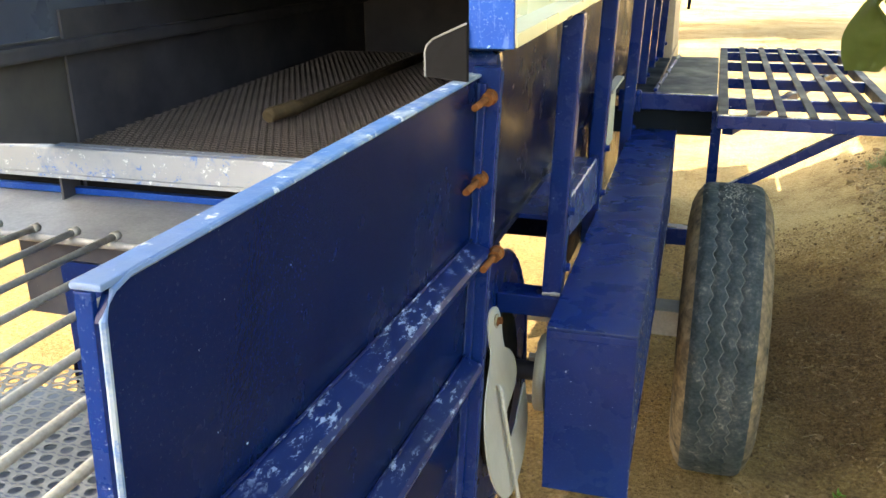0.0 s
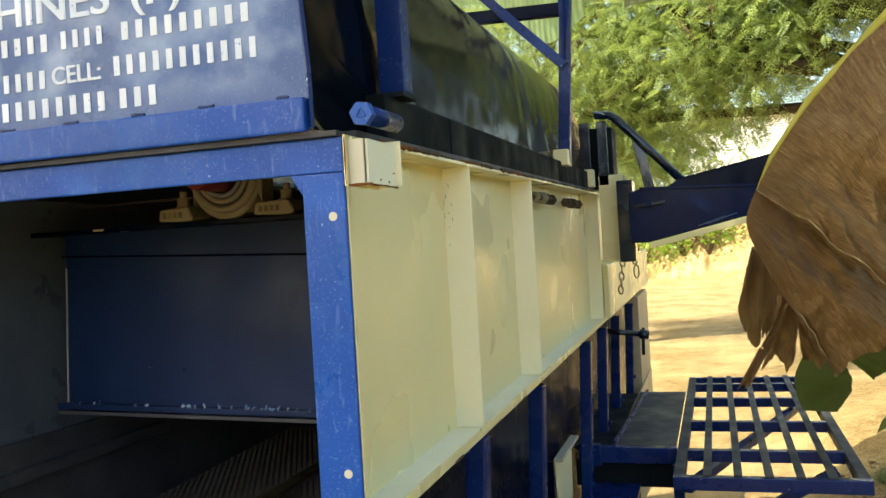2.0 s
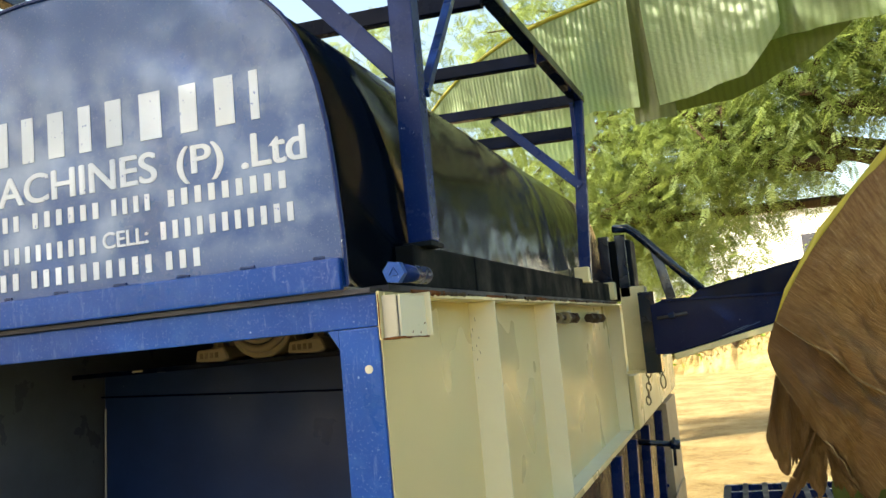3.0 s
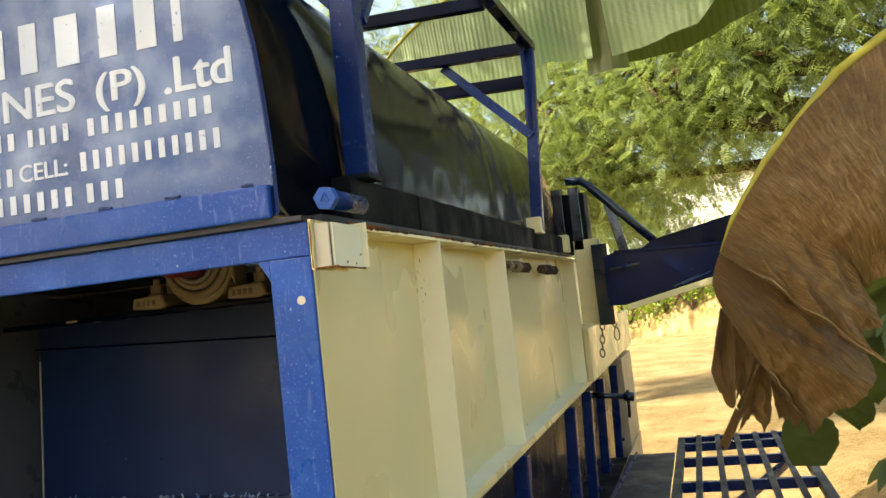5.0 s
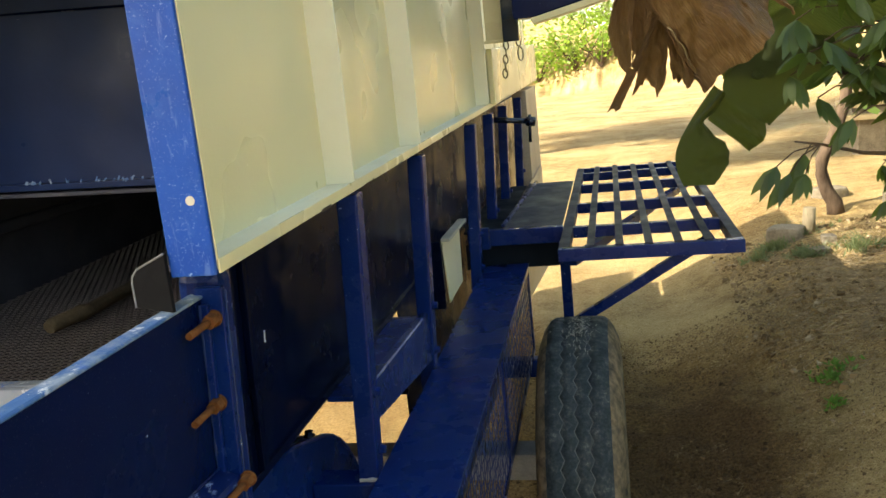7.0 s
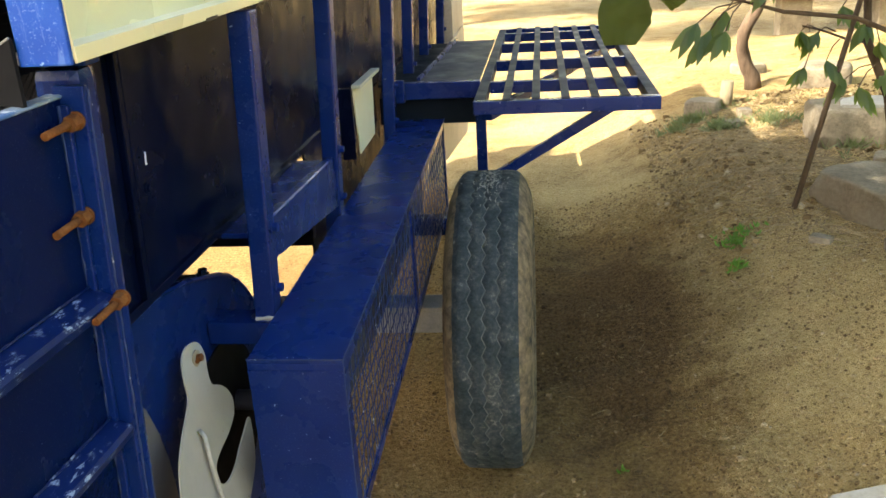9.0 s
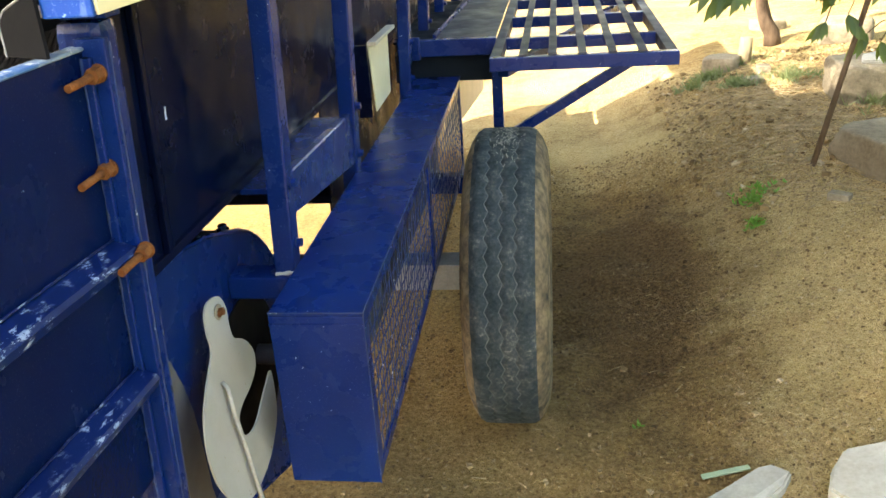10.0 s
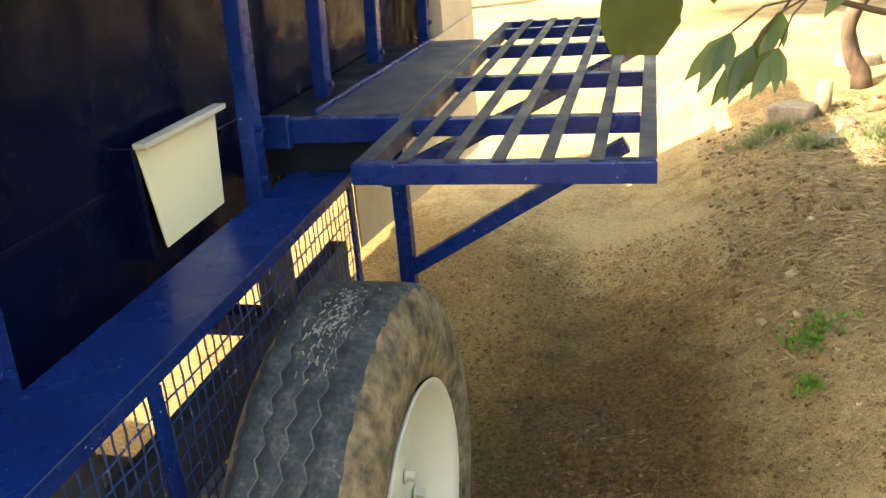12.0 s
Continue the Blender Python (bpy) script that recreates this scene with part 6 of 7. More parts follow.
    local(part("midrib", rod([along(i / 30) for i in range(31)], [0.011 * (1 - 0.5 * abs(i / 15 - 1)) for i in range(31)], 8), MIDRIB, None, "yellow-green midrib"), parent)


torn_blade(banana)
banana_blade("green_blade", [(0.35, 2.95, 3.14), (0.6, 2.92, 3.26), (1.0, 2.85, 3.30), (1.5, 2.8, 3.0), (1.84, 2.75, 2.42)], lambda t, h: Vector((0.0, 0.1 if h else -0.18, -1)) * 0.30 * min(1.0, 0.1 + 2.5 * t), (BANANA, BANANA_DARK), banana, "broad pale banana blade, green raised for sunlight", 6, (0.5,), 0.014)
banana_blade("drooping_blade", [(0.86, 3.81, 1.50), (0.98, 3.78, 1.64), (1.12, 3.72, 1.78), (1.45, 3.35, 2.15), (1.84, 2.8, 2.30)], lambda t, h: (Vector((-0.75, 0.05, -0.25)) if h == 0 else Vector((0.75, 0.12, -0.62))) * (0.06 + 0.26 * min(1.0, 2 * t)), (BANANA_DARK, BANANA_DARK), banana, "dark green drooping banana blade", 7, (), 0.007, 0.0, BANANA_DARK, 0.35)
bm = bmesh.new()
uvl = bm.loops.layers.uv.new("UVMap")
lobe(bm, uvl, [(0.775, 3.80, 1.46), (0.683, 3.79, 1.335), (0.623, 3.79, 1.222), (0.622, 3.79, 1.14), (0.645, 3.80, 1.072)], [(0.812, 3.80, 1.420), (0.746, 3.80, 1.325), (0.815, 3.80, 1.222), (0.810, 3.79, 1.15), (0.770, 3.79, 1.075)], 0.020, 21, 30, 14, 0.010, 0.010)
lobe(bm, uvl, [(0.800, 3.812, 1.424), (0.775, 3.812, 1.372), (0.748, 3.812, 1.328)], [(0.962, 3.81, 1.290), (0.950, 3.81, 1.225), (0.900, 3.81, 1.188)], 0.012, 22, 20, 16, 0.006, 0.008)
lobe(bm, uvl, [(0.90, 3.80, 1.66), (0.84, 3.80, 1.56), (0.808, 3.80, 1.428), (0.880, 3.80, 1.358), (0.94, 3.80, 1.305)], [(1.20, 3.79, 1.60), (1.197, 3.79, 1.53), (1.155, 3.79, 1.45), (1.06, 3.79, 1.36), (0.972, 3.79, 1.285)], 0.015, 23, 20, 14, 0.012, 0.010)
local(part("torn_blade_end", bm, BANANA_DARK, None, "torn hanging end of a dark green banana blade"), banana)
bm = bmesh.new()
uvl = bm.loops.layers.uv.new("UVMap")
rims = [lobe(bm, uvl, [(0.86, 1.69, 2.26), (0.62, 1.61, 2.108), (0.50, 1.59, 1.985), (0.440, 1.585, 1.906), (0.417, 1.580, 1.857)], [(1.20, 1.76, 1.96), (0.716, 1.660, 1.802), (0.681, 1.630, 1.790), (0.625, 1.600, 1.781), (0.610, 1.585, 1.776), (0.613, 1.565, 1.728), (0.591, 1.550, 1.714), (0.621, 1.535, 1.663)], 0.062, 1, 60, 36, 0.010, 0.017)]
rims.append(lobe(bm, uvl, [(0.441, 1.635, 1.875), (0.420, 1.615, 1.863), (0.401, 1.600, 1.820), (0.402, 1.600, 1.795), (0.409, 1.605, 1.772)], [(0.609, 1.660, 1.706), (0.609, 1.640, 1.664), (0.607, 1.610, 1.642), (0.582, 1.600, 1.613), (0.546, 1.590, 1.596), (0.513, 1.590, 1.568), (0.507, 1.600, 1.585)], 0.006, 2, 48, 34, 0.006, 0.015))
lobe(bm, uvl, [(0.407, 1.630, 1.773), (0.415, 1.635, 1.763), (0.427, 1.640, 1.753)], [(0.385, 1.660, 1.688), (0.389, 1.670, 1.625), (0.407, 1.670, 1.609), (0.422, 1.660, 1.656)], 0.015, 4, 16, 18, 0.008, 0.010)
lobe(bm, uvl, [(0.424, 1.625, 1.757), (0.439, 1.625, 1.733), (0.454, 1.625, 1.704)], [(0.416, 1.650, 1.624), (0.431, 1.655, 1.636), (0.457, 1.640, 1.681)], 0.015, 5, 16, 18, 0.010, 0.010)
lobe(bm, uvl, [(0.451, 1.660, 1.699), (0.461, 1.660, 1.693), (0.473, 1.660, 1.673)], [(0.416, 1.690, 1.575), (0.428, 1.690, 1.578), (0.438, 1.690, 1.592), (0.457, 1.690, 1.571), (0.466, 1.680, 1.593)], 0.015, 9, 16, 18, 0.010, 0.012)
lobe(bm, uvl, [(0.456, 1.635, 1.706), (0.470, 1.635, 1.688), (0.486, 1.630, 1.653)], [(0.477, 1.660, 1.587), (0.493, 1.660, 1.578), (0.511, 1.640, 1.582)], 0.020, 10, 18, 18, 0.006, 0.012)
lobe(bm, uvl, [(0.449, 1.600, 1.683), (0.456, 1.600, 1.685)], [(0.409, 1.600, 1.615), (0.420, 1.600, 1.607)], 0.008, 6, 4, 14, 0.002, 0.003)
lobe(bm, uvl, [(0.409, 1.600, 1.617), (0.420, 1.600, 1.608)], [(0.375, 1.600, 1.556), (0.391, 1.600, 1.555)], -0.006, 11, 4, 12, 0.002, 0.003)
lobe(bm, uvl, [(0.407, 1.610, 1.773), (0.410, 1.610, 1.770)], [(0.394, 1.610, 1.706), (0.397, 1.610, 1.702)], 0.006, 7, 3, 12, 0.003, 0.002)
local(part("dead_blade", bm, DRIED, None, "torn dry brown banana leaf with curled edges"), banana)
for rim in rims:
    local(part("curled_edge", rod([p + Vector((0, -0.002, 0)) for p in rim], [0.0004 + 0.0009 * math.sin(math.pi * min(1.0, (i + 2) / len(rim))) for i in range(len(rim))], 6), STRAW, None, "pale dry curled edge"), banana)
    local(part("folded_hem", slab_strip(rim), DRIED, None), banana)
local(part("dead_midrib", rod([(1.2, 1.95, 2.38), (0.86, 1.69, 2.265), (0.62, 1.612, 2.112), (0.50, 1.592, 1.99), (0.440, 1.585, 1.906), (0.418, 1.583, 1.858)], [0.014, 0.010, 0.0075, 0.006, 0.004, 0.002], 8), MIDRIB, None, "yellow midrib of the dead leaf"), banana)
local(part("dead_stalk", rod([(1.84, 2.75, 2.38), (1.6, 2.4, 2.5), (1.2, 1.95, 2.38)], [0.02, 0.017, 0.014], 8), DRIED, None, "dry leaf stalk"), banana)


def palmate_shrub(at, shoots, label, seed, size=0.15, hanging=(), twigs=()):
    random.seed(seed)
    ob = thing("palmate_shrub", label, "shrub", (*at, g(*at)))
    bm, lv = bmesh.new(), Leaves()
    for tip, n in shoots:
        b, tp = Vector((*at, g(*at) - 0.03)), Vector(tip)
        mid = b.lerp(tp, 0.5) + Vector((random.uniform(-0.05, 0.05), random.uniform(-0.05, 0.05), 0.22))
        rod([b, mid, tp], [0.016, 0.011, 0.006], 7, bm)
        for k in range(n):
            f = k / max(1, n - 1)
            root = mid.lerp(tp, 0.45 + 0.55 * f)
            a = k * 2.4 + random.uniform(-0.4, 0.4)
            d = Vector((math.cos(a), math.sin(a), random.uniform(-0.1, 0.5)))
            end = root + d.normalized() * random.uniform(0.08, 0.17)
            rod([root, root.lerp(end, 0.5) + Vector((0, 0, 0.015)), end], 0.0025, 5, bm)
            lv.palmate(end, (d.x, d.y, 0), size * random.uniform(0.8, 1.15))
    for pts, r0, r1 in twigs:
        rod(pts, [r0 + (r1 - r0) * i / (len(pts) - 1) for i in range(len(pts))], 8, bm)
    for k, (c, r, root) in enumerate(hanging):
        c, root = Vector(c), Vector(root)
        rod([root, root.lerp(c, 0.6) + Vector((0, 0, 0.02)), c], 0.0025, 5, bm)
        a = 2.6 + 0.5 * k
        lv.palmate(c, (math.cos(a), 0.35 * math.sin(a), 0), r, 7, 1.5)
    local(part("stem", bm, BARK, None, "thin brown forking stem"), ob)
    local(lv.make("foliage", PALMATE, None, "dark green palmate leaves"), ob)


END = (1.03, 3.2, 1.275)
low = [((0.935, 3.2, 1.190), 0.14, END), ((0.895, 3.2, 1.215), 0.135, END), ((0.985, 3.22, 1.245), 0.12, END), ((0.975, 3.16, 1.19), 0.12, END)]
high = [((x, y, z), r, (x + 0.14, y + 0.02, z + 0.03)) for x, y, z, r in ((0.96, 3.2, 1.67, 0.15), (0.94, 3.2, 1.50, 0.14), (1.03, 3.24, 1.42, 0.13), (1.02, 3.1, 1.60, 0.15), (1.08, 3.12, 1.75, 0.16), (1.12, 3.15, 1.52, 0.15), (1.0, 3.15, 1.80, 0.14), (1.2, 3.1, 1.65, 0.16), (1.18, 3.05, 1.88, 0.16), (1.10, 3.1, 1.36, 0.14), (1.28, 3.1, 1.45, 0.15), (1.3, 3.05, 1.78, 0.16))]
palmate_shrub((2.75, 3.6), [((1.05, 3.2, 1.58), 14), ((1.15, 3.3, 1.85), 16), ((1.10, 3.35, 1.50), 12), ((1.30, 3.4, 1.75), 16), ((1.22, 3.25, 1.62), 16), ((1.25, 3.3, 2.05), 14)], "shrub with dark green palmate leaves", 51, hanging=low + high,
    twigs=(([(1.75, 3.35, 1.05), (1.40, 3.28, 1.20), (1.16, 3.22, 1.235), (1.03, 3.2, 1.275), (0.95, 3.2, 1.29)], 0.010, 0.003),))
palmate_shrub((1.96, 4.12), [((2.2, 4.3, 1.5), 7), ((1.9, 4.1, 1.5), 6)], "young shrub with hanging palmate leaves beside the stake", 52,
    hanging=(((1.638, 4.02, 0.868), 0.13, (1.76, 4.02, 0.93)), ((1.512, 4.02, 1.061), 0.12, (1.58, 4.02, 1.06)), ((1.473, 4.02, 0.921), 0.11, (1.52, 4.02, 1.07)), ((1.702, 4.03, 1.093), 0.13, (1.69, 4.03, 1.15)), ((1.80, 4.03, 0.90), 0.13, (1.79, 4.03, 1.0)), ((1.60, 4.03, 1.16), 0.12, (1.66, 4.03, 1.2)), ((1.55, 4.0, 0.95), 0.13, (1.60, 4.02, 1.03)), ((1.68, 3.98, 0.84), 0.15, (1.76, 4.02, 0.93)), ((1.74, 3.98, 1.02), 0.14, (1.72, 4.03, 1.08)), ((1.44, 4.0, 1.07), 0.12, (1.50, 4.02, 1.08)), ((1.86, 4.0, 0.82), 0.13, (1.83, 4.03, 0.9))),
    twigs=(([(1.96, 4.12, g(1.96, 4.12) - 0.03), (1.87, 4.06, 0.6), (1.818, 4.03, 0.79), (1.712, 4.03, 1.013), (1.68, 4.03, 1.3), (1.75, 4.06, 1.7)], 0.024, 0.012), ([(1.712, 4.03, 1.013), (1.649, 4.02, 1.02), (1.52, 4.02, 1.07), (1.444, 4.0, 1.09)], 0.007, 0.003)))
palmate_shrub((3.0, 5.2), [((1.9, 4.75, 1.35), 9), ((2.2, 4.9, 1.5), 9)], "shrub with dark green palmate leaves", 53)

# ---- loose things on the ground and on the machine ----
def stone(at, size, seed, flat=0.6, label="rough grey-brown field stone"):
    rnd = random.Random(seed)
    bm = bmesh.new()
    bmesh.ops.create_icosphere(bm, subdivisions=4, radius=1.0)
    for v in bm.verts:
        k = 1 + 0.28 * noise.noise(v.co * 1.3 + Vector((seed * 3.1, 0, 0))) + 0.12 * noise.noise(v.co * 4 + Vector((0, seed, 0))) + 0.05 * noise.noise(v.co * 9 + Vector((seed, 0, 0)))
        soft = [math.tanh(2.1 * q * k) * 0.86 for q in v.co]
        v.co = Vector((soft[0], soft[1], max(-0.7, soft[2] * 0.85))) * (1 + 0.03 * noise.noise(v.co * 14))
        v.co = Vector((v.co.x * size[0], v.co.y * size[1], v.co.z * size[2]))
    bm.transform(Matrix.Rotation(rnd.uniform(0, 6.28), 4, "Z"))
    ob = part("stone", bm, STONE, smooth=True)
    ob.location = (at[0], at[1], g(*at) + size[2] * 0.30)
    tagged(ob, label, "stone", "stones on the bank")


for i, (x, y, a, b, c) in enumerate(((1.80, 3.93, 0.30, 0.21, 0.13), (2.12, 5.10, 0.33, 0.24, 0.17), (1.46, 6.12, 0.13, 0.11, 0.09), (2.30, 6.4, 0.20, 0.16, 0.14), (1.72, 3.45, 0.07, 0.06, 0.04), (1.25, 1.9, 0.07, 0.06, 0.04), (2.0, 7.3, 0.13, 0.12, 0.08), (1.56, 5.62, 0.07, 0.05, 0.035), (1.66, 5.85, 0.06, 0.05, 0.04), (2.05, 4.55, 0.09, 0.07, 0.05), (1.48, 3.62, 0.05, 0.035, 0.025), (1.95, 3.62, 0.10, 0.05, 0.04))):
    stone((x, y), (a, b, c), 60 + i)
def flat_slab(pts, z0, thick, label):
    """A broken flat stone: an uneven outline with rounded edges."""
    bm = slab([(x, y, z0(x, y)) for x, y in pts], (0, 0, thick))
    bmesh.ops.bevel(bm, geom=[e for e in bm.edges], offset=0.006, segments=2, affect="EDGES")
    tagged(part("flat_stone", bm, PALE_STONE), label, "stone")


flat_slab([(0.65, 2.062), (0.73, 2.108), (0.815, 2.17), (0.905, 2.236), (0.94, 2.242), (0.985, 2.206), (0.955, 2.155), (0.862, 2.07), (0.80, 1.99), (0.70, 1.965)], lambda x, y: g(x, y) + 0.006, 0.035, "pale broken stone slab lying on the soil")
flat_slab([(1.05, 2.12), (1.07, 2.18), (1.12, 2.245), (1.26, 2.26), (1.33, 2.16), (1.24, 2.06), (1.11, 2.05)], lambda x, y: g(x, y) + 0.006, 0.05, "pale broken stone slab half sunk in the bank")
flat_slab([(1.95, 4.98), (2.0, 5.14), (2.10, 5.22), (2.25, 5.20), (2.29, 5.05), (2.16, 4.95)], lambda x, y: g(2.12, 5.10) + 0.155, 0.03, "pale flat slab lying on a boulder")
strip = bar((0.765, 2.240, g(0.765, 2.240) + 0.014), (0.892, 2.262, g(0.892, 2.262) + 0.018), 0.018, 0.006)
tagged(part("painted_strip", strip, paint("pale_green_paint", (0.28, 0.36, 0.24), (0.20, 0.27, 0.17), (0.4, 0.35, 0.25), 0.5, 0.7)), "short pale green painted strip on the soil", "strip")
stack = thing("plank_stack", "pale weathered planks stacked on blocks", "planks", (3.9, 11.2, g(3.9, 11.2)))
for x0, x1, y0, z0, z1 in ((3.15, 4.9, 11.0, 0.83, 0.97), (3.05, 4.9, 11.05, 0.66, 0.72), (2.9, 4.8, 11.0, 0.52, 0.58)):
    local(part("plank", block(x0, x1, y0, y0 + 0.5, z0, z1, 0.006), PLANK, None), stack)
for x in (3.2, 4.3):
    for z0, z1 in ((g(x, 11.2) - 0.03, 0.519), (0.581, 0.659), (0.721, 0.829)):
        local(part("block", block(x, x + 0.35, 11.1, 11.4, z0, z1, 0.01), STONE, None), stack)

stick = rod([(-0.712, 1.690, 1.226), (-0.710, 1.70, 1.229), (-0.700, 1.76, 1.230), (-0.6945, 1.775, 1.231), (-0.690, 1.79, 1.231), (-0.685, 1.90, 1.234), (-0.678, 2.05, 1.237), (-0.668, 2.25, 1.242), (-0.645, 2.6, 1.25)], [0.013, 0.0155, 0.015, 0.018, 0.0145, 0.014, 0.0135, 0.013, 0.012], 10)
tagged(part("stick", stick, WOOD), "old brown wooden stick lying on the sieve deck", "stick")
stake = rod([(1.465, 4.0, g(1.465, 4.0) - 0.05), (1.56, 4.0, 0.72), (1.66, 4.0, 1.20), (1.76, 4.0, 1.7)], [0.013, 0.012, 0.011, 0.009], 8)
tagged(part("stake", stake, BARK), "thin dark leaning stake in the soil", "stake")
trunk = rod([(1.90, 6.66, g(1.90, 6.66) - 0.03), (1.88, 6.65, 0.42), (1.847, 6.64, 0.47), (1.824, 6.64, 0.52), (1.798, 6.64, 0.629), (1.798, 6.64, 0.726), (1.83, 6.64, 0.802), (1.874, 6.64, 0.878), (1.95, 6.629, 1.116), (1.982, 6.607, 1.604), (2.08, 6.586, 2.255)], [0.062, 0.055, 0.05, 0.046, 0.043, 0.043, 0.044, 0.044, 0.042, 0.036, 0.03], 12)
for v in trunk.verts:
    v.co += Vector((1, 1, 0)) * 0.012 * noise.noise(v.co * 22)
tagged(part("young_trunk", trunk, BARK, smooth=True), "bent brown trunk of a young tree with fibrous bark", "tree trunk")
for x, y, a in ((1.603, 6.15, 0.2),):
    st = rod([(x, y, g(x, y) - 0.04), (x + 0.01, y, g(x, y) + 0.17)], [0.045, 0.04], 9)
    tagged(part("stump", st, PALE_BARK), "short brown cut stump in the soil", "stump")


def weed(at, n, size, seed, tuft=False):
    random.seed(seed)
    lv = Leaves()
    for k in range(n):
        r, a = abs(random.gauss(0, size)), random.uniform(0, math.tau)
        x, y = at[0] + r * math.cos(a), at[1] + r * math.sin(a)
        p = Vector((x, y, g(x, y)))
        for _ in range(5):
            d = Vector((random.uniform(-1, 1), random.uniform(-1, 1), random.uniform(0.3, 1.3))).normalized()
            lv.blade(p, p + d * random.uniform(0.03, 0.085), 0.006) if tuft else lv.blade(p, p + d * random.uniform(0.012, 0.034), 0.010)
    tagged(lv.make("grass_tuft" if tuft else "weed", TUFT if tuft else WEED, None), "dull grey-green grass tuft among stones" if tuft else "small bright green weed in bare soil", "grass" if tuft else "weed", "weeds", "stuff")


for i, (x, y, n, s) in enumerate(((1.21, 3.82, 34, 0.046), (1.245, 3.89, 14, 0.036), (1.165, 3.61, 16, 0.030), (1.50, 6.2, 80, 0.12), (1.75, 5.6, 60, 0.1), (0.62, 2.5, 2, 0.01), (2.0, 4.9, 40, 0.1), (1.46, 5.6, 90, 0.06), (1.36, 5.98, 90, 0.06), (1.24, 5.85, 40, 0.05))):
    weed((x, y), n, s, 80 + i, y > 4.8)


def surface(x, y):
    """Height of the finished ground sheet, bumps and all."""
    i, j = int(np.searchsorted(xs, x)) - 1, int(np.searchsorted(ys, y)) - 1
    u, w = (x - xs[i]) / (xs[i + 1] - xs[i]), (y - ys[j]) / (ys[j + 1] - ys[j])
    return float((gz[j, i] * (1 - u) + gz[j, i + 1] * u) * (1 - w) + (gz[j + 1, i] * (1 - u) + gz[j + 1, i + 1] * u) * w)


def scatter_crumbs(name, count, area, mean, most, seed):
    """Crumbs of earth and small stones trodden into the soil."""
    random.seed(seed)
    v, f = [], []
    cube = [(-0.8, -0.7, -1), (0.7, -0.9, -1), (0.9, 0.7, -1), (-0.7, 0.9, -1), (-0.85, -0.55, 0.6), (0.55, -0.8, 0.9), (0.8, 0.6, 0.5), (-0.5, 0.85, 0.8)]
    for _ in range(count):
        x, y = random.uniform(area[0], area[1]), random.uniform(area[2], area[3])
        if random.random() > 0.25 + 0.75 * max(0.0, noise.noise(Vector((x * 1.4, y * 1.4, 3.0))) + 0.35):
            continue
        s = min(most, 0.0014 + random.expovariate(1 / mean))
        a = random.uniform(0, 6.28)
        z = surface(x, y) + s * 0.25
        b = len(v)
        for cx, cy, cz in cube:
            k = s * random.uniform(0.55, 1.35)
            v.append((x + k * (cx * math.cos(a) - cy * math.sin(a)), y + k * (cx * math.sin(a) + cy * math.cos(a)), z + k * cz * 0.7))
        f += [(b + 3, b + 2, b + 1, b), (b + 4, b + 5, b + 6, b + 7)] + [(b + i, b + (i + 1) % 4, b + 4 + (i + 1) % 4, b + 4 + i) for i in range(4)]
    m, t, b = graph(name)
    w = coords(t)
    geo = node(t, "NewGeometry")
    c = ramp(t, geo.outputs["Random Per Island"], [(0.0, (0.085, 0.055, 0.025)), (0.5, (0.185, 0.128, 0.060)), (0.93, (0.28, 0.205, 0.110)), (1.0, (0.40, 0.33, 0.22))])
    c = blend(t, trodden_share(t, noisy(t, w, 6.0, 7.0, 0.7)), c, blend(t, geo.outputs["Random Per Island"], (0.085, 0.054, 0.024), (0.235, 0.162, 0.080)))
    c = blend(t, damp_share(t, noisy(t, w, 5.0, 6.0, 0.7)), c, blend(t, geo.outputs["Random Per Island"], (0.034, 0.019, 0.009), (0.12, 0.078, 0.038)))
    t.links.new(c, b.inputs["Base Color"])
    b.inputs["Roughness"].default_value, b.inputs["Specular IOR Level"].default_value = 0.95, 0.08
    ob = from_arrays(name, v, f, m)
    tagged(ob, "crumbs of brown earth and small stones", "gravel", "", "stuff")


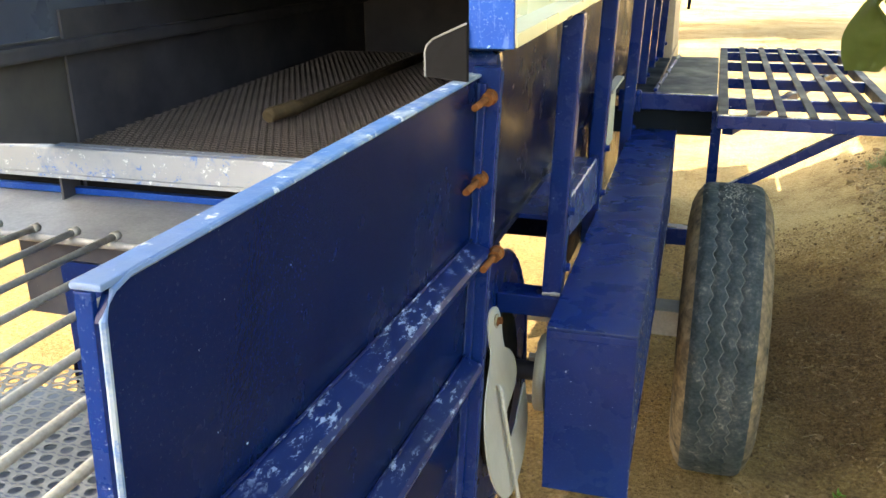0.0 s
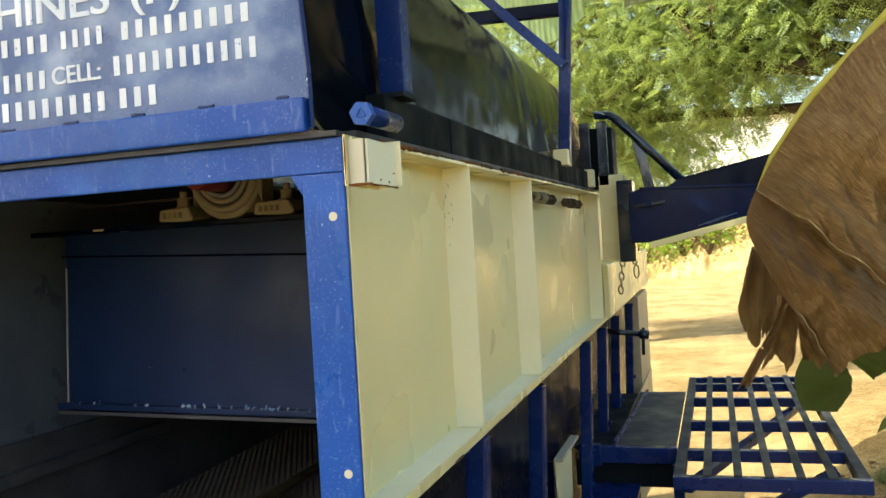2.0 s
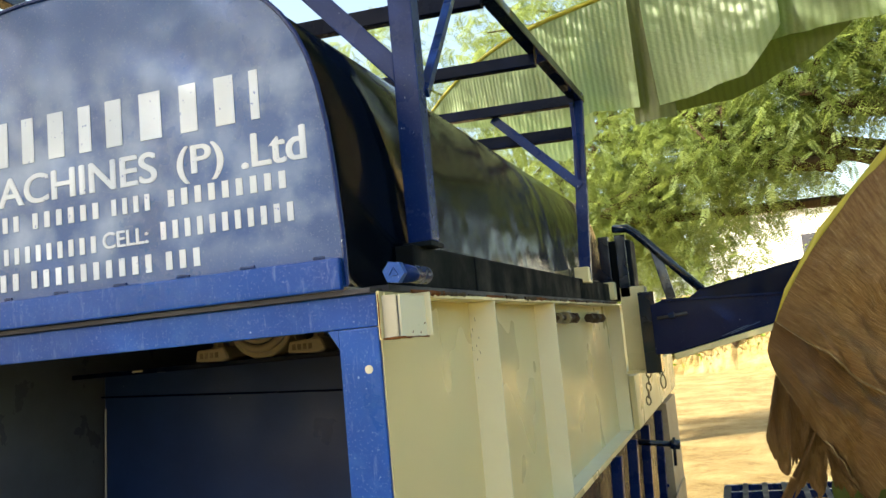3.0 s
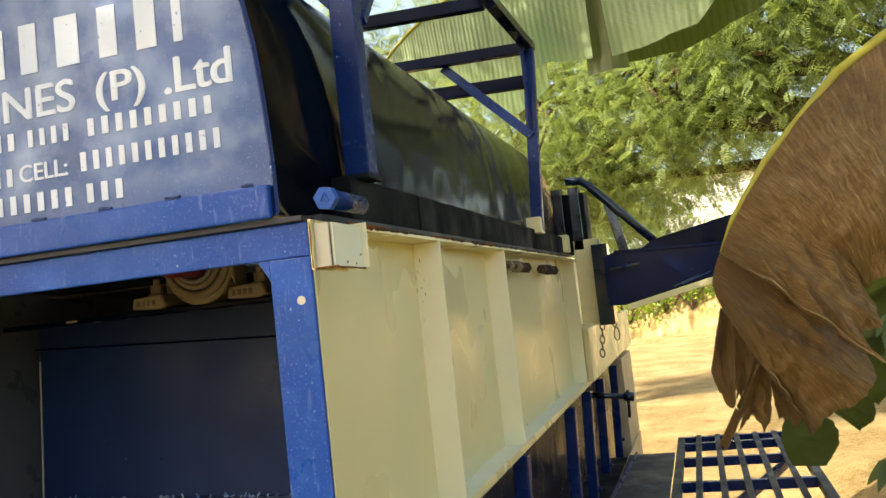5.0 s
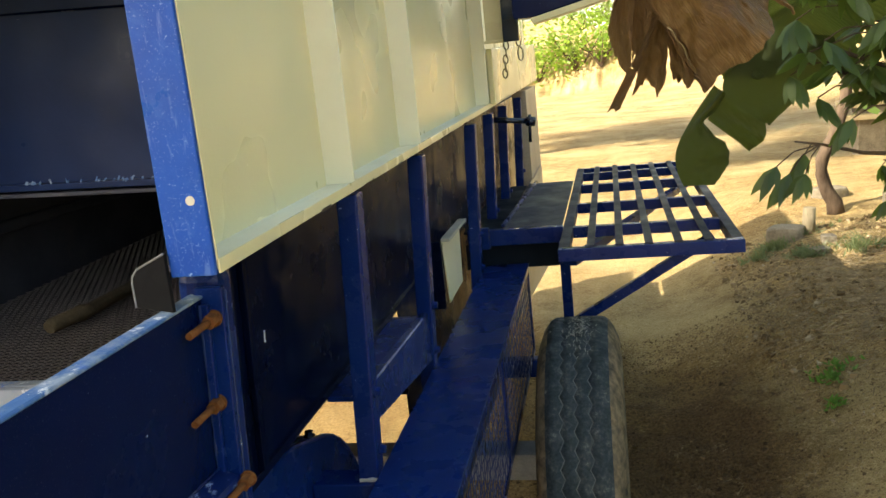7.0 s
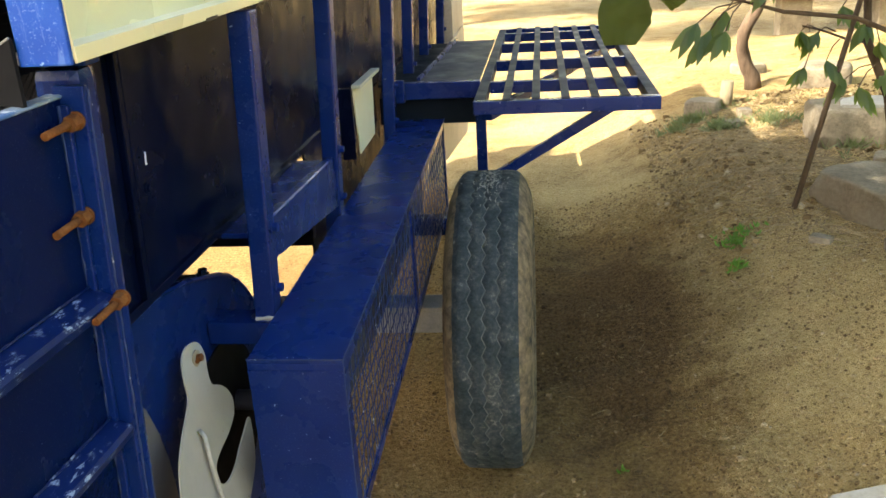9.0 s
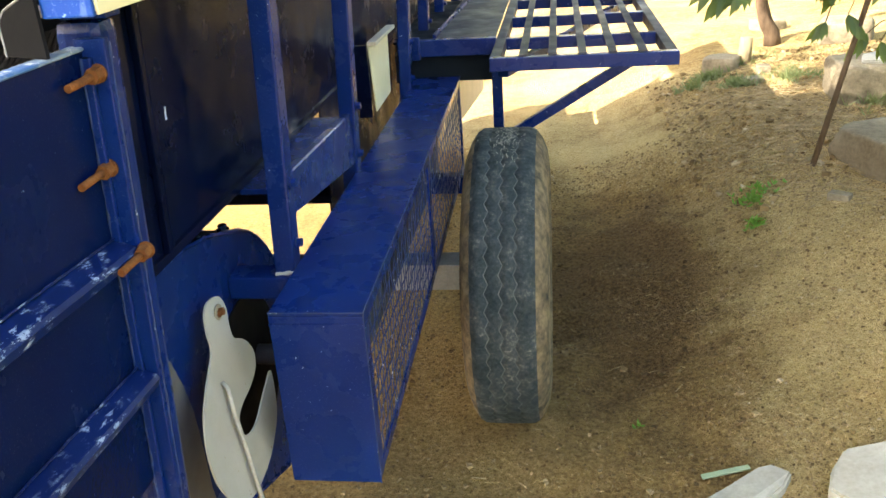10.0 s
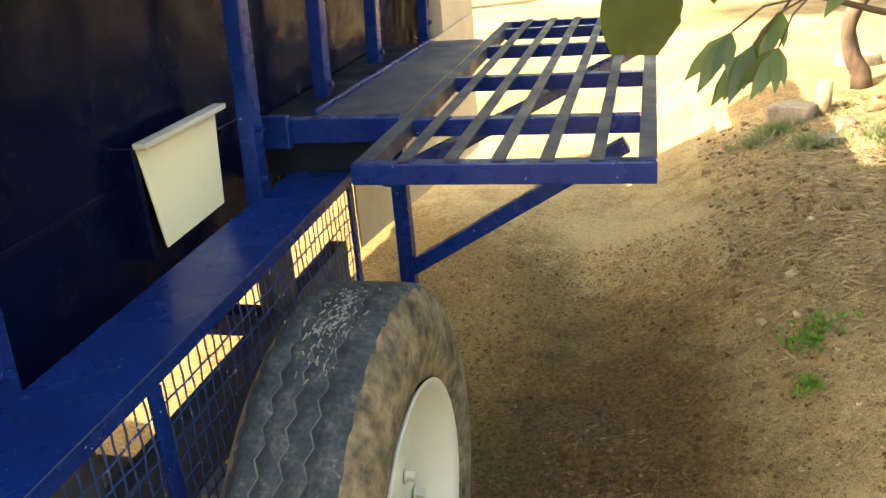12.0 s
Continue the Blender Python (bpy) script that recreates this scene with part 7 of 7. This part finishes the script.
def scatter_straw():
    random.seed(91)
    v, f = [], []
    for k in range(4000):
        if k < 3200:
            x, y, s = random.gauss(1.60, 0.28), random.gauss(4.75, 0.70), 1.0
        else:
            x, y, s = random.uniform(-0.3, 2.0), random.uniform(1.4, 5), 0.5
        if k < 3200 and (x < 1.0 or y < 3.7 - 0.35 * (x - 1.0)):
            continue
        ln, a = random.choice((random.uniform(0.015, 0.05), random.uniform(0.03, 0.11), random.uniform(0.06, 0.19) if s > 0.9 else 0.04)) * s, random.uniform(0, 6.28)
        dx, dy = math.cos(a) * ln / 2, math.sin(a) * ln / 2
        w = random.uniform(0.0006, 0.0022) if k < 3200 else random.uniform(0.0005, 0.0013)
        nx_, ny_ = -math.sin(a) * w, math.cos(a) * w
        b = len(v)
        z0, z1 = surface(x - dx, y - dy) + random.uniform(0.002, 0.014 * s), surface(x + dx, y + dy) + random.uniform(0.002, 0.014 * s)
        v += [(x - dx - nx_, y - dy - ny_, z0), (x - dx + nx_, y - dy + ny_, z0), (x + dx + nx_, y + dy + ny_, z1), (x + dx - nx_, y + dy - ny_, z1), (x - dx, y - dy, z0 + w * 1.6), (x + dx, y + dy, z1 + w * 1.6)]
        f += [(b, b + 4, b + 5, b + 3), (b + 1, b + 2, b + 5, b + 4), (b, b + 1, b + 4), (b + 3, b + 5, b + 2)]
    ob = from_arrays("straw_litter", v, f, STRAW)
    tagged(ob, "dry straw and twig litter on the bank", "straw", "", "stuff")


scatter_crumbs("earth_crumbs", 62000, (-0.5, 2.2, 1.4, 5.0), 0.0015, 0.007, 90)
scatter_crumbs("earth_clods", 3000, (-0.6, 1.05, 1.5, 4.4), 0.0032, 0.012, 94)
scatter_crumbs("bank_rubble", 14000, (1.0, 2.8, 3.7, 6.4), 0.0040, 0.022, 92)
scatter_straw()

# ---- far white house behind the bank ----
house = thing("white_house", "plain whitewashed house beyond the earth bank", "house", (4.6, 46.0, g(4.6, 46.0)))
local(part("wall", block(-0.55, 9.8, 44.0, 48.0, 2.0, 7.0, 0.02), PLASTER, None, "whitewashed wall"), house)
local(part("roof", block(-0.9, 10.2, 43.6, 48.4, 7.0, 7.2, 0.02), PLASTER, None, "flat concrete roof slab"), house)
for x in (3.6, 6.8):
    w = local(part("window", block(x, x + 1.1, 43.96, 44.02, 4.4, 5.6, 0.01), DARK_IN, None, "dark window"), house)
    local(part("window_sill", block(x - 0.1, x + 1.2, 43.85, 44.0, 4.3, 4.39, 0.01), PLASTER, None), house)
